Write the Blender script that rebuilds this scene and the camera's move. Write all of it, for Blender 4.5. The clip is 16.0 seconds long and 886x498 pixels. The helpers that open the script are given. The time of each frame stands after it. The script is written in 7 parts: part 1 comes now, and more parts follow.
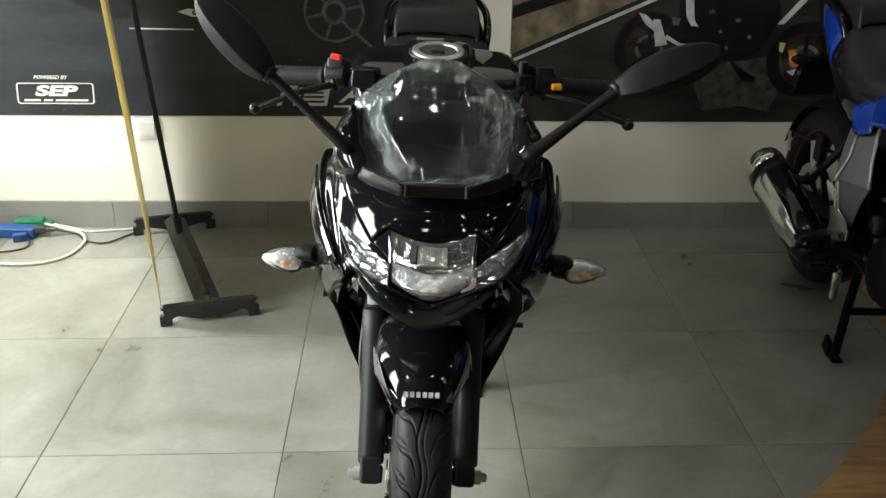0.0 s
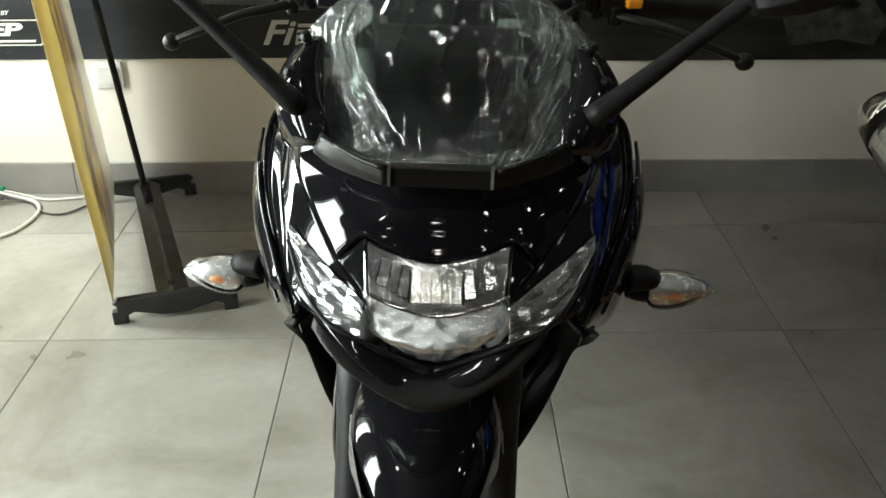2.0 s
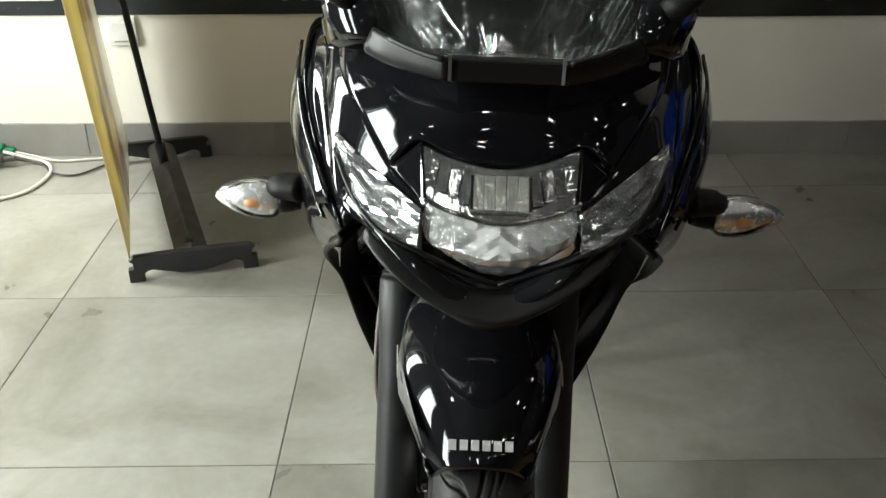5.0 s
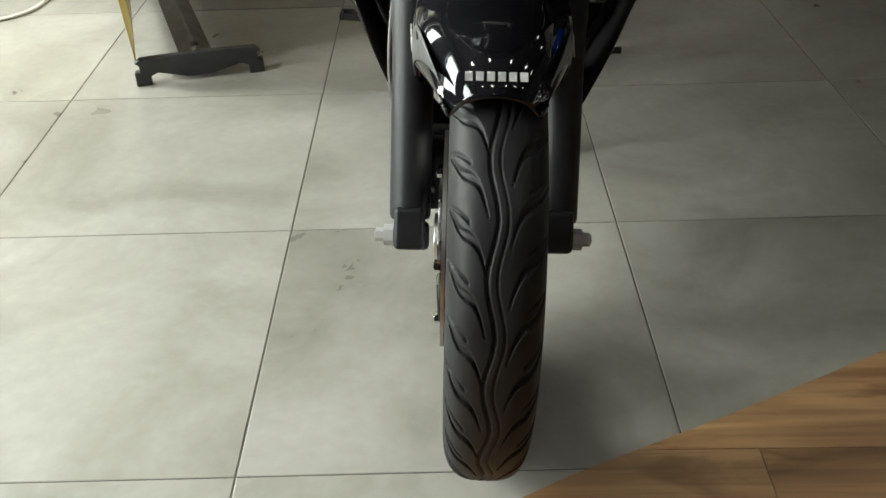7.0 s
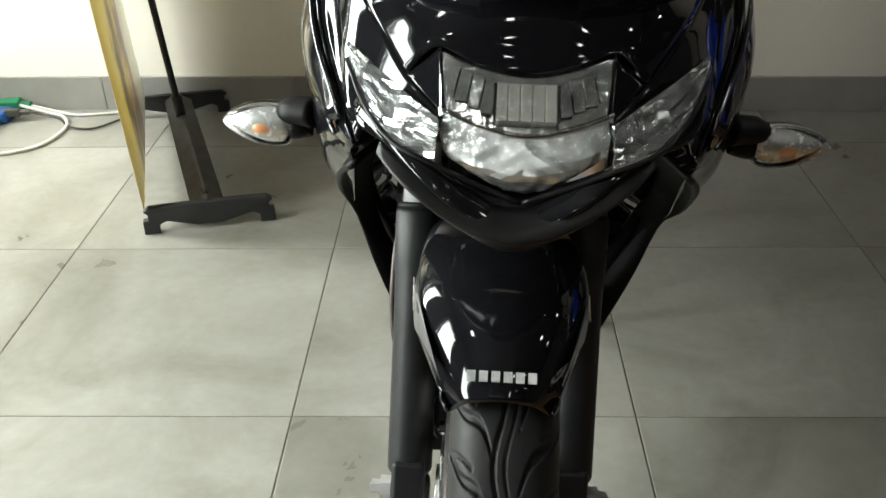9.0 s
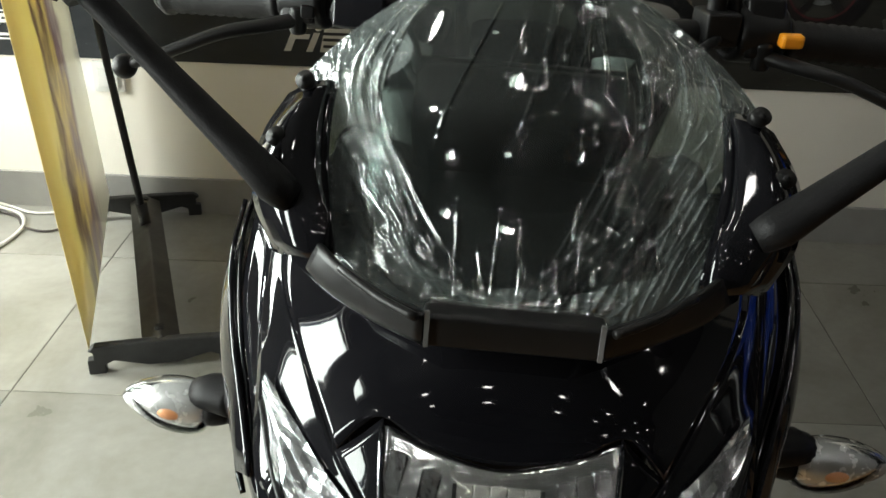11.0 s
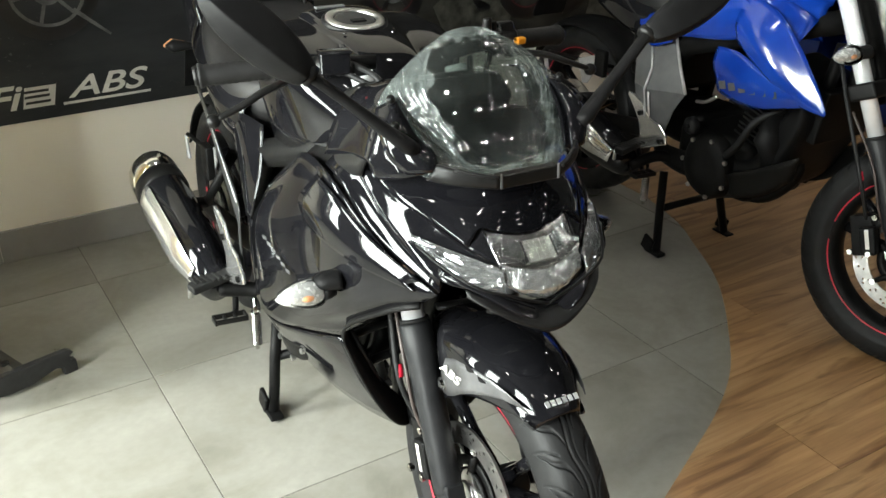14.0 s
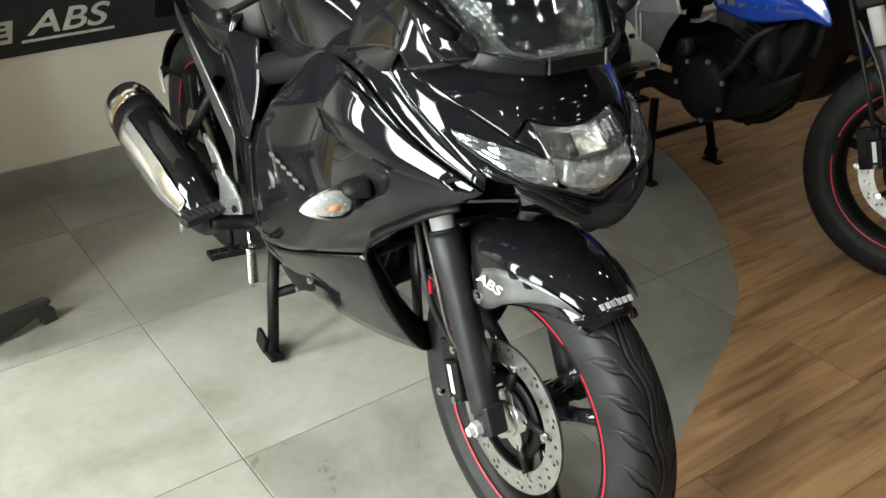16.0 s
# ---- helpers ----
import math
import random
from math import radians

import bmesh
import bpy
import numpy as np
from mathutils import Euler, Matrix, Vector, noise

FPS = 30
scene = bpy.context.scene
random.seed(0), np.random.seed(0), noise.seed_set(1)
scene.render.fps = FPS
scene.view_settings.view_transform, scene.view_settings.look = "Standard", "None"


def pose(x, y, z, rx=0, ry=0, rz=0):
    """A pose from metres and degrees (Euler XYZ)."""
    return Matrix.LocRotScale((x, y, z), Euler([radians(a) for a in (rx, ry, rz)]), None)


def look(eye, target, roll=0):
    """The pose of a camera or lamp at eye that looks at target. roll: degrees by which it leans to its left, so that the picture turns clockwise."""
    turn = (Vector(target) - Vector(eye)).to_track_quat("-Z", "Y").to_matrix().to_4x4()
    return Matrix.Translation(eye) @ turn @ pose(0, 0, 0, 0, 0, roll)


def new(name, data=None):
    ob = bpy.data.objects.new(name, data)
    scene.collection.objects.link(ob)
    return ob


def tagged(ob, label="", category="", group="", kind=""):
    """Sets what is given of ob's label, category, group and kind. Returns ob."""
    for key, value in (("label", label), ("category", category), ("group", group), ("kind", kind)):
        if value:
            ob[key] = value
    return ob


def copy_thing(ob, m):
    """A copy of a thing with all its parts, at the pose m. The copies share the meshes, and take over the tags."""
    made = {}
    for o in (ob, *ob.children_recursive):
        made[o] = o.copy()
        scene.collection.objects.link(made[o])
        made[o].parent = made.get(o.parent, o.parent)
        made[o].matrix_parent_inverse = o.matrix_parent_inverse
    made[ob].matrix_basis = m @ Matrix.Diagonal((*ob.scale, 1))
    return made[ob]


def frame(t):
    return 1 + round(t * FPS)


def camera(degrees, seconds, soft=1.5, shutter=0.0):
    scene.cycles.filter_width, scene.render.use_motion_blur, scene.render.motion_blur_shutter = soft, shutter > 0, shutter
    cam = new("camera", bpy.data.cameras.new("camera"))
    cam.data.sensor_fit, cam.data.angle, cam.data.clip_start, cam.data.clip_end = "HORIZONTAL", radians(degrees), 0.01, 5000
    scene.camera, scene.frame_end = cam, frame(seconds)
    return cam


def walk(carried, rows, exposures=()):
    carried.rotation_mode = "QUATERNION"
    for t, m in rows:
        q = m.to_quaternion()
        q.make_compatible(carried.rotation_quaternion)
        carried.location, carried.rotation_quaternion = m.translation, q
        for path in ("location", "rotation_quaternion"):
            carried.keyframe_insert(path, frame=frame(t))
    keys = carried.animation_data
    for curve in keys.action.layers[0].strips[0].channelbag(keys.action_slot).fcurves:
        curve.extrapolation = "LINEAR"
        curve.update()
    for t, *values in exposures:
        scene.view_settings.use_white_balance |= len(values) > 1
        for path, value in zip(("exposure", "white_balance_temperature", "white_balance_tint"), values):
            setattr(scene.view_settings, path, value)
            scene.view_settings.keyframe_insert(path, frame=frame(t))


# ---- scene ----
cam = camera(50.6, 16.0)
PATH = [
    (0, (-0.055, -1.962, 1.42), (0.022, -0.133, 0.613), 0.5),
    (0.5, (-0.05, -1.657, 1.313), (-0.097, 0.142, 0.44), -2.5),
    (1, (-0.021, -1.232, 1.146), (-0.099, 0.533, 0.209), -2.6),
    (1.5, (-0.018, -1.241, 1.13), (-0.072, 0.506, 0.157), -1.6),
    (2, (-0.009, -1.351, 1.236), (-0.002, 0.429, 0.324), -0.7),
    (2.5, (-0.016, -1.408, 1.291), (0.023, 0.383, 0.403), -0.8),
    (3, (-0.016, -1.414, 1.328), (0.022, 0.407, 0.503), -0.9),
    (3.2, (-0.012, -1.408, 1.322), (0.028, 0.416, 0.501), -0.6),
    (5.3, (-0.069, -1.279, 1.077), (-0.088, 0.461, 0.091), -1.2),
    (5.5, (-0.071, -1.26, 1.038), (-0.1, 0.458, 0.015), -2.0),
    (6, (-0.077, -1.285, 0.973), (-0.118, 0.401, -0.102), -2.2),
    (6.5, (-0.076, -1.375, 0.946), (-0.102, 0.297, -0.15), -2.0),
    (7, (-0.082, -1.459, 0.934), (-0.093, 0.199, -0.185), -1.7),
    (7.5, (-0.09, -1.505, 0.917), (-0.103, 0.143, -0.217), -1.6),
    (8, (-0.093, -1.485, 1.011), (-0.111, 0.226, -0.024), -1.0),
    (8.2, (-0.089, -1.462, 1.065), (-0.113, 0.28, 0.083), -0.7),
    (10.3, (-0.032, -0.978, 1.044), (-0.136, 0.76, 0.06), -2.1),
    (10.5, (-0.033, -0.967, 1.091), (-0.12, 0.788, 0.136), 0.3),
    (11, (-0.037, -0.969, 1.173), (-0.083, 0.81, 0.26), 1.4),
    (11.5, (-0.098, -1.035, 1.27), (0.046, 0.755, 0.392), 1.9),
    (12, (-0.233, -1.163, 1.369), (0.206, 0.57, 0.471), -0.0),
    (12.5, (-0.378, -1.29, 1.401), (0.19, 0.41, 0.513), 1.1),
    (13, (-0.523, -1.424, 1.4), (-0.055, 0.264, 0.434), 2.4),
    (13.5, (-0.623, -1.48, 1.44), (0.073, 0.17, 0.55), 2.4),
    (14, (-0.769, -1.528, 1.421), (0.15, -0.009, 0.501), -0.5),
    (14.5, (-0.869, -1.565, 1.402), (0.101, -0.111, 0.431), -1.5),
    (15, (-0.921, -1.566, 1.384), (0.045, -0.142, 0.365), -2.4),
    (15.5, (-0.925, -1.547, 1.351), (0.022, -0.149, 0.279), -1.6),
    (16, (-0.861, -1.414, 1.288), (0.137, 0.015, 0.307), -0.8),
]
walk(cam, [(t, look(eye, target, roll)) for t, eye, target, roll in PATH],
     exposures=[(0.0, 0.05), (3.0, 0.05), (5.5, 0.05), (6.0, 0.1), (7.5, 0.12), (8.0, 0.15), (11.0, 0.05), (11.5, 0.25), (12.0, 0.95), (12.5, 1.0), (13.0, 0.45), (13.5, 0.12), (14.0, 0.75), (15.0, 0.6), (15.8, 0.42), (16.0, 0.45)])
# ---------------- light ----------------
world = bpy.data.worlds.new("world")
scene.world = world
world.use_nodes = True
wn = world.node_tree.nodes
sky = wn.new("ShaderNodeTexSky")
sky.sky_type, sky.sun_disc = 'NISHITA', False
sky.sun_elevation, sky.sun_rotation = radians(48), radians(250)
wn["Background"].inputs["Strength"].default_value = 0.12
world.node_tree.links.new(sky.outputs["Color"], wn["Background"].inputs["Color"])

ROOM = dict(x0=-2.05, x1=5.2, y0=-5.6, z=3.0)      # showroom: side walls, front wall, ceiling


def area_lamp(name, where, target, sx, sy, power, colour):
    lamp = bpy.data.lights.new(name, "AREA")
    lamp.shape, lamp.size, lamp.size_y, lamp.energy, lamp.color = "RECTANGLE", sx, sy, power, colour
    ob = new(name, lamp)
    ob.matrix_world = look(where, target)
    return ob


# daylight standing in the tall openings of the side wall
BAYS = (0.98, -0.16, -1.3)                        # where the openings stand along the wall
BAY_W = 0.56
for bay in BAYS:
    area_lamp("window_daylight", (-2.4, bay, 1.4), (0, bay, 1.3), BAY_W, 1.95, 122, (0.95, 1.0, 0.94))
scene.view_settings.exposure = 0.0

# ---------------- materials ----------------
def principled(name, colour, rough, metal=0.0, coat=0.0, spec=0.5):
    m = bpy.data.materials.new(name)
    m.use_nodes = True
    b = m.node_tree.nodes["Principled BSDF"]
    b.inputs["Base Color"].default_value = (*colour, 1)
    b.inputs["Roughness"].default_value = rough
    b.inputs["Metallic"].default_value = metal
    b.inputs["Coat Weight"].default_value = coat
    b.inputs["Coat Roughness"].default_value = 0.03
    b.inputs["Specular IOR Level"].default_value = spec
    return m, m.node_tree, b


def noise_tex(nt, scale, detail=4, stretch=None, rough=0.55):
    n = nt.nodes.new("ShaderNodeTexNoise")
    n.inputs["Scale"].default_value, n.inputs["Detail"].default_value = scale, detail
    n.inputs["Roughness"].default_value = rough
    co = nt.nodes.new("ShaderNodeTexCoord")
    mp = nt.nodes.new("ShaderNodeMapping")
    if stretch:
        mp.inputs["Scale"].default_value = stretch
    nt.links.new(co.outputs["Object"], mp.inputs["Vector"])
    nt.links.new(mp.outputs["Vector"], n.inputs["Vector"])
    return n


def ramp(nt, src, stops):
    r = nt.nodes.new("ShaderNodeValToRGB")
    while len(r.color_ramp.elements) < len(stops):
        r.color_ramp.elements.new(0.5)
    for e, (p, c) in zip(r.color_ramp.elements, stops):
        e.position, e.color = p, (*c, 1) if len(c) == 3 else c
    nt.links.new(src, r.inputs["Fac"])
    return r


def bump(nt, b, src, strength, dist=0.002):
    n = nt.nodes.new("ShaderNodeBump")
    n.inputs["Strength"].default_value, n.inputs["Distance"].default_value = strength, dist
    nt.links.new(src, n.inputs["Height"])
    nt.links.new(n.outputs["Normal"], b.inputs["Normal"])
    return n


def varied(name, lo, hi, rough, scale, metal=0.0, coat=0.0, grain=0.0, grain_scale=300, rough_var=0.1, spec=0.5):
    """Colour drifting between lo and hi, roughness that wanders a little, and a fine grain."""
    m, nt, b = principled(name, lo, rough, metal, coat, spec)
    n = noise_tex(nt, scale)
    r = ramp(nt, n.outputs["Fac"], [(0.35, lo), (0.68, hi)])
    nt.links.new(r.outputs["Color"], b.inputs["Base Color"])
    n2 = noise_tex(nt, scale * 4.3)
    mr = nt.nodes.new("ShaderNodeMapRange")
    mr.inputs["To Min"].default_value, mr.inputs["To Max"].default_value = max(0.01, rough - rough_var), rough + rough_var
    nt.links.new(n2.outputs["Fac"], mr.inputs["Value"])
    nt.links.new(mr.outputs["Result"], b.inputs["Roughness"])
    if grain:
        g = noise_tex(nt, grain_scale, 2)
        bump(nt, b, g.outputs["Fac"], grain, 0.001)
    return m


GLOSS_BLACK = varied("gloss_black_paint", (0.004, 0.004, 0.005), (0.007, 0.007, 0.008), 0.045, 9, coat=0.0, rough_var=0.015, spec=0.37)
SATIN_BLACK = varied("satin_black_plastic", (0.005, 0.005, 0.005), (0.0075, 0.0075, 0.0075), 0.34, 20, grain=0.12, grain_scale=900, spec=0.22)
MATT_BLACK = varied("matt_black_plastic", (0.0045, 0.0045, 0.0047), (0.0075, 0.0075, 0.0078), 0.48, 30, grain=0.3, grain_scale=700, spec=0.13)
FORK_BLACK = varied("fork_black_coat", (0.009, 0.0095, 0.0105), (0.016, 0.0165, 0.0175), 0.42, 25, grain=0.15, grain_scale=900, spec=0.22)
DEEP_BLACK = varied("black_engine_casting", (0.003, 0.003, 0.003), (0.006, 0.006, 0.006), 0.5, 30, grain=0.25, grain_scale=400, spec=0.14)
RUBBER = varied("tyre_rubber", (0.008, 0.0083, 0.0086), (0.015, 0.0154, 0.0158), 0.52, 18, grain=0.2, grain_scale=500, spec=0.2)
GRIP = varied("grip_rubber", (0.008, 0.008, 0.008), (0.013, 0.013, 0.013), 0.58, 40, grain=0.3, grain_scale=600, spec=0.22)
LEATHER = varied("seat_vinyl", (0.008, 0.008, 0.008), (0.014, 0.0135, 0.0135), 0.45, 12, grain=0.5, grain_scale=420, spec=0.28)
CHROME = varied("chrome", (0.72, 0.71, 0.69), (0.85, 0.84, 0.82), 0.09, 14, metal=1.0, rough_var=0.05)
ALLOY = varied("satin_alloy", (0.55, 0.55, 0.54), (0.7, 0.69, 0.67), 0.32, 18, metal=1.0, rough_var=0.1, grain=0.1, grain_scale=600)
DISC = varied("brushed_steel", (0.4, 0.39, 0.38), (0.56, 0.55, 0.53), 0.34, 30, metal=1.0, rough_var=0.1)
HEAT_STEEL = varied("heat_tinted_steel", (0.66, 0.63, 0.57), (0.88, 0.87, 0.84), 0.13, 25, metal=1.0)
RED = varied("red_tape", (0.42, 0.008, 0.025), (0.52, 0.014, 0.038), 0.4, 30)
RED_SWITCH = varied("red_switch", (0.75, 0.02, 0.02), (0.85, 0.03, 0.03), 0.35, 30)
ORANGE = varied("orange_switch", (0.85, 0.3, 0.01), (0.9, 0.36, 0.02), 0.4, 30)
BLUE = varied("blue_paint", (0.0015, 0.021, 0.21), (0.003, 0.036, 0.28), 0.16, 8, coat=0.7, rough_var=0.05)
GREY_METAL = varied("grey_panel_paint", (0.12, 0.124, 0.127), (0.17, 0.174, 0.178), 0.36, 12, metal=0.3, coat=0.2)
GREY_STICKER = varied("grey_sticker", (0.05, 0.05, 0.05), (0.12, 0.12, 0.124), 0.34, 22, metal=0.3)
PALE_PRINT = varied("pale_print", (0.55, 0.54, 0.5), (0.66, 0.65, 0.61), 0.5, 30)
SILVER_PRINT = varied("silver_print", (0.4, 0.4, 0.4), (0.6, 0.6, 0.6), 0.35, 40, metal=0.4)
WALL = varied("cream_wall_paint", (0.79, 0.748, 0.655), (0.85, 0.808, 0.715), 0.6, 1.6, grain=0.12, grain_scale=160)
# for walls never in view: dark, to keep reflections in the black paint deep
UNSEEN_WALL = varied("unseen_wall_dark", (0.04, 0.0395, 0.038), (0.06, 0.059, 0.057), 0.7, 1.6, grain=0.12, grain_scale=160)
SKIRT = varied("grey_skirting_tile", (0.25, 0.24, 0.225), (0.33, 0.32, 0.3), 0.42, 4, grain=0.1, grain_scale=200)
CEIL = varied("ceiling_paint", (0.03, 0.0295, 0.0285), (0.045, 0.0445, 0.043), 0.8, 2)
JOINT = varied("dark_grout", (0.07, 0.064, 0.053), (0.12, 0.111, 0.095), 0.9, 60)
WHITE_PLASTIC = varied("white_plastic", (0.62, 0.61, 0.57), (0.7, 0.69, 0.65), 0.4, 20)
CABLE_WHITE = varied("white_cable", (0.6, 0.58, 0.54), (0.72, 0.7, 0.66), 0.45, 60)
CABLE_DARK = varied("dark_cable", (0.03, 0.022, 0.02), (0.06, 0.045, 0.04), 0.5, 60)
GREEN = varied("green_plastic", (0.01, 0.16, 0.07), (0.015, 0.22, 0.1), 0.4, 30)
BLUE_PLASTIC = varied("blue_plastic", (0.015, 0.07, 0.22), (0.02, 0.09, 0.3), 0.4, 30)
STAND_BLACK = varied("powder_coated_black", (0.012, 0.012, 0.012), (0.022, 0.022, 0.022), 0.5, 25, grain=0.25, grain_scale=900)
STAND_GREY = varied("worn_grey_steel", (0.06, 0.058, 0.052), (0.11, 0.105, 0.095), 0.42, 10, metal=0.5)
WHITE_REFLECTOR = varied("indicator_reflector", (0.5, 0.5, 0.49), (0.76, 0.76, 0.74), 0.26, 24, metal=0.55, grain=0.18, grain_scale=120)
LAMP_SILVER = varied("lamp_silver", (0.55, 0.56, 0.56), (0.86, 0.87, 0.87), 0.14, 60, metal=1.0, grain=0.5, grain_scale=90)
SMOKY_SILVER = varied("smoky_lamp_silver", (0.36, 0.365, 0.37), (0.78, 0.79, 0.795), 0.15, 40, metal=0.9, grain=0.25, grain_scale=70)
CAST = varied("bright_cast_alloy", (0.38, 0.38, 0.38), (0.55, 0.55, 0.545), 0.4, 22, metal=0.4, grain=0.1, grain_scale=500)
SHIELD = varied("polished_shield", (0.74, 0.74, 0.73), (0.86, 0.86, 0.85), 0.15, 5, metal=0.92, rough_var=0.03)
STANCHION = varied("ground_chrome_tube", (0.8, 0.82, 0.84), (0.9, 0.92, 0.94), 0.2, 20, metal=0.5, rough_var=0.03)
SATIN_GREY = varied("dark_grey_satin_panel", (0.016, 0.0165, 0.017), (0.026, 0.0265, 0.027), 0.36, 14, grain=0.1, grain_scale=700)
BOARD_BLUE = varied("dark_blue_board", (0.004, 0.02, 0.13), (0.007, 0.03, 0.18), 0.45, 6)
AMBER = varied("amber_bulb", (0.6, 0.26, 0.12), (0.72, 0.38, 0.2), 0.2, 60)
LED_CREAM = varied("led_pale_block", (0.5, 0.5, 0.46), (0.74, 0.74, 0.69), 0.2, 60, metal=0.8, grain=0.5, grain_scale=110)
FRAME_ALU = varied("window_frame_grey", (0.16, 0.16, 0.16), (0.22, 0.22, 0.22), 0.4, 12, metal=0.4)


def clear(name, tint, gloss_rough, ior=1.45, extra=0.0, wrinkle=0.0, wrinkle_scale=55, milk=0.0):
    """A thin clear sheet: light goes straight through, tinted, under a Fresnel gloss."""
    m = bpy.data.materials.new(name)
    m.use_nodes = True
    nt = m.node_tree
    nt.nodes.remove(nt.nodes["Principled BSDF"])
    out = nt.nodes["Material Output"]
    tr, gl = nt.nodes.new("ShaderNodeBsdfTransparent"), nt.nodes.new("ShaderNodeBsdfGlossy")
    tr.inputs["Color"].default_value = (*tint, 1)
    gl.inputs["Roughness"].default_value = gloss_rough
    fr = nt.nodes.new("ShaderNodeFresnel")
    fr.inputs["IOR"].default_value = ior
    add = nt.nodes.new("ShaderNodeMath")
    add.operation, add.inputs[1].default_value = "ADD", extra
    add.use_clamp = True
    mix = nt.nodes.new("ShaderNodeMixShader")
    nt.links.new(fr.outputs["Fac"], add.inputs[0])
    nt.links.new(add.outputs["Value"], mix.inputs["Fac"])
    nt.links.new(tr.outputs["BSDF"], mix.inputs[1])
    nt.links.new(gl.outputs["BSDF"], mix.inputs[2])
    nt.links.new(mix.outputs["Shader"], out.inputs["Surface"])
    if milk:
        df, veil = nt.nodes.new("ShaderNodeBsdfDiffuse"), nt.nodes.new("ShaderNodeMixShader")
        df.inputs["Color"].default_value = (0.7, 0.8, 0.77, 1)
        cloud = ramp(nt, noise_tex(nt, 16, 4).outputs["Fac"], [(0.3, (milk * 0.4,) * 3), (0.75, (milk * 1.7,) * 3)])
        nt.links.new(cloud.outputs["Color"], veil.inputs["Fac"])
        nt.links.new(mix.outputs["Shader"], veil.inputs[1])
        nt.links.new(df.outputs["BSDF"], veil.inputs[2])
        nt.links.new(veil.outputs["Shader"], out.inputs["Surface"])
    if wrinkle:
        n = noise_tex(nt, wrinkle_scale, 4, (1, 1, 0.55))
        bp = nt.nodes.new("ShaderNodeBump")
        bp.inputs["Strength"].default_value, bp.inputs["Distance"].default_value = wrinkle, 0.002
        nt.links.new(n.outputs["Fac"], bp.inputs["Height"])
        nt.links.new(bp.outputs["Normal"], gl.inputs["Normal"])
        nt.links.new(bp.outputs["Normal"], fr.inputs["Normal"])
    return m


LENS = clear("clear_lens", (0.93, 0.94, 0.94), 0.05, 1.25)
SMOKE = clear("smoked_screen", (0.2, 0.23, 0.212), 0.03)
FILM = clear("plastic_film", (0.8, 0.88, 0.855), 0.05, 1.7, 0.09, milk=0.012)
CRUMPLED_FILM = clear("crumpled_plastic_film", (0.78, 0.86, 0.84), 0.07, 1.7, 0.1, 1.0, 75, milk=0.1)
GLASS = clear("window_glass", (0.95, 0.97, 0.97), 0.01)


def tile_material():
    """Cement-look porcelain: cloudy grey, faint stains, a soft sheen; each tile a little different."""
    m, nt, b = principled("porcelain_tile", (0.4, 0.4, 0.37), 0.3)
    co = nt.nodes.new("ShaderNodeTexCoord")
    info = nt.nodes.new("ShaderNodeObjectInfo")
    shift = nt.nodes.new("ShaderNodeVectorMath")
    shift.operation = "MULTIPLY_ADD"
    comb = nt.nodes.new("ShaderNodeCombineXYZ")
    for k in range(3):
        nt.links.new(info.outputs["Random"], comb.inputs[k])
    shift.inputs[1].default_value = (37, 53, 11)
    nt.links.new(comb.outputs[0], shift.inputs[0])
    nt.links.new(co.outputs["Object"], shift.inputs[2])
    big, fine = nt.nodes.new("ShaderNodeTexNoise"), nt.nodes.new("ShaderNodeTexNoise")
    big.inputs["Scale"].default_value, big.inputs["Detail"].default_value, big.inputs["Roughness"].default_value = 3.2, 7, 0.6
    big.inputs["Distortion"].default_value = 0.6
    fine.inputs["Scale"].default_value, fine.inputs["Detail"].default_value = 45, 5
    for n in (big, fine):
        nt.links.new(shift.outputs[0], n.inputs["Vector"])
    r = ramp(nt, big.outputs["Fac"], [(0.3, (0.188, 0.18, 0.149)), (0.5, (0.272, 0.264, 0.229)), (0.7, (0.34, 0.332, 0.299))])
    mixc = nt.nodes.new("ShaderNodeMix")
    mixc.data_type, mixc.blend_type = "RGBA", "MULTIPLY"
    mixc.inputs[0].default_value = 0.22
    nt.links.new(r.outputs["Color"], mixc.inputs[6])
    nt.links.new(fine.outputs["Fac"], mixc.inputs[7])
    hsv = nt.nodes.new("ShaderNodeHueSaturation")
    mr = nt.nodes.new("ShaderNodeMapRange")
    mr.inputs["To Min"].default_value, mr.inputs["To Max"].default_value = 0.95, 1.05
    nt.links.new(info.outputs["Random"], mr.inputs["Value"])
    nt.links.new(mr.outputs["Result"], hsv.inputs["Value"])
    nt.links.new(mixc.outputs[2], hsv.inputs["Color"])
    nt.links.new(hsv.outputs["Color"], b.inputs["Base Color"])
    rr = nt.nodes.new("ShaderNodeMapRange")
    rr.inputs["To Min"].default_value, rr.inputs["To Max"].default_value = 0.2, 0.42
    nt.links.new(big.outputs["Fac"], rr.inputs["Value"])
    nt.links.new(rr.outputs["Result"], b.inputs["Roughness"])
    bump(nt, b, fine.outputs["Fac"], 0.05, 0.001)
    return m


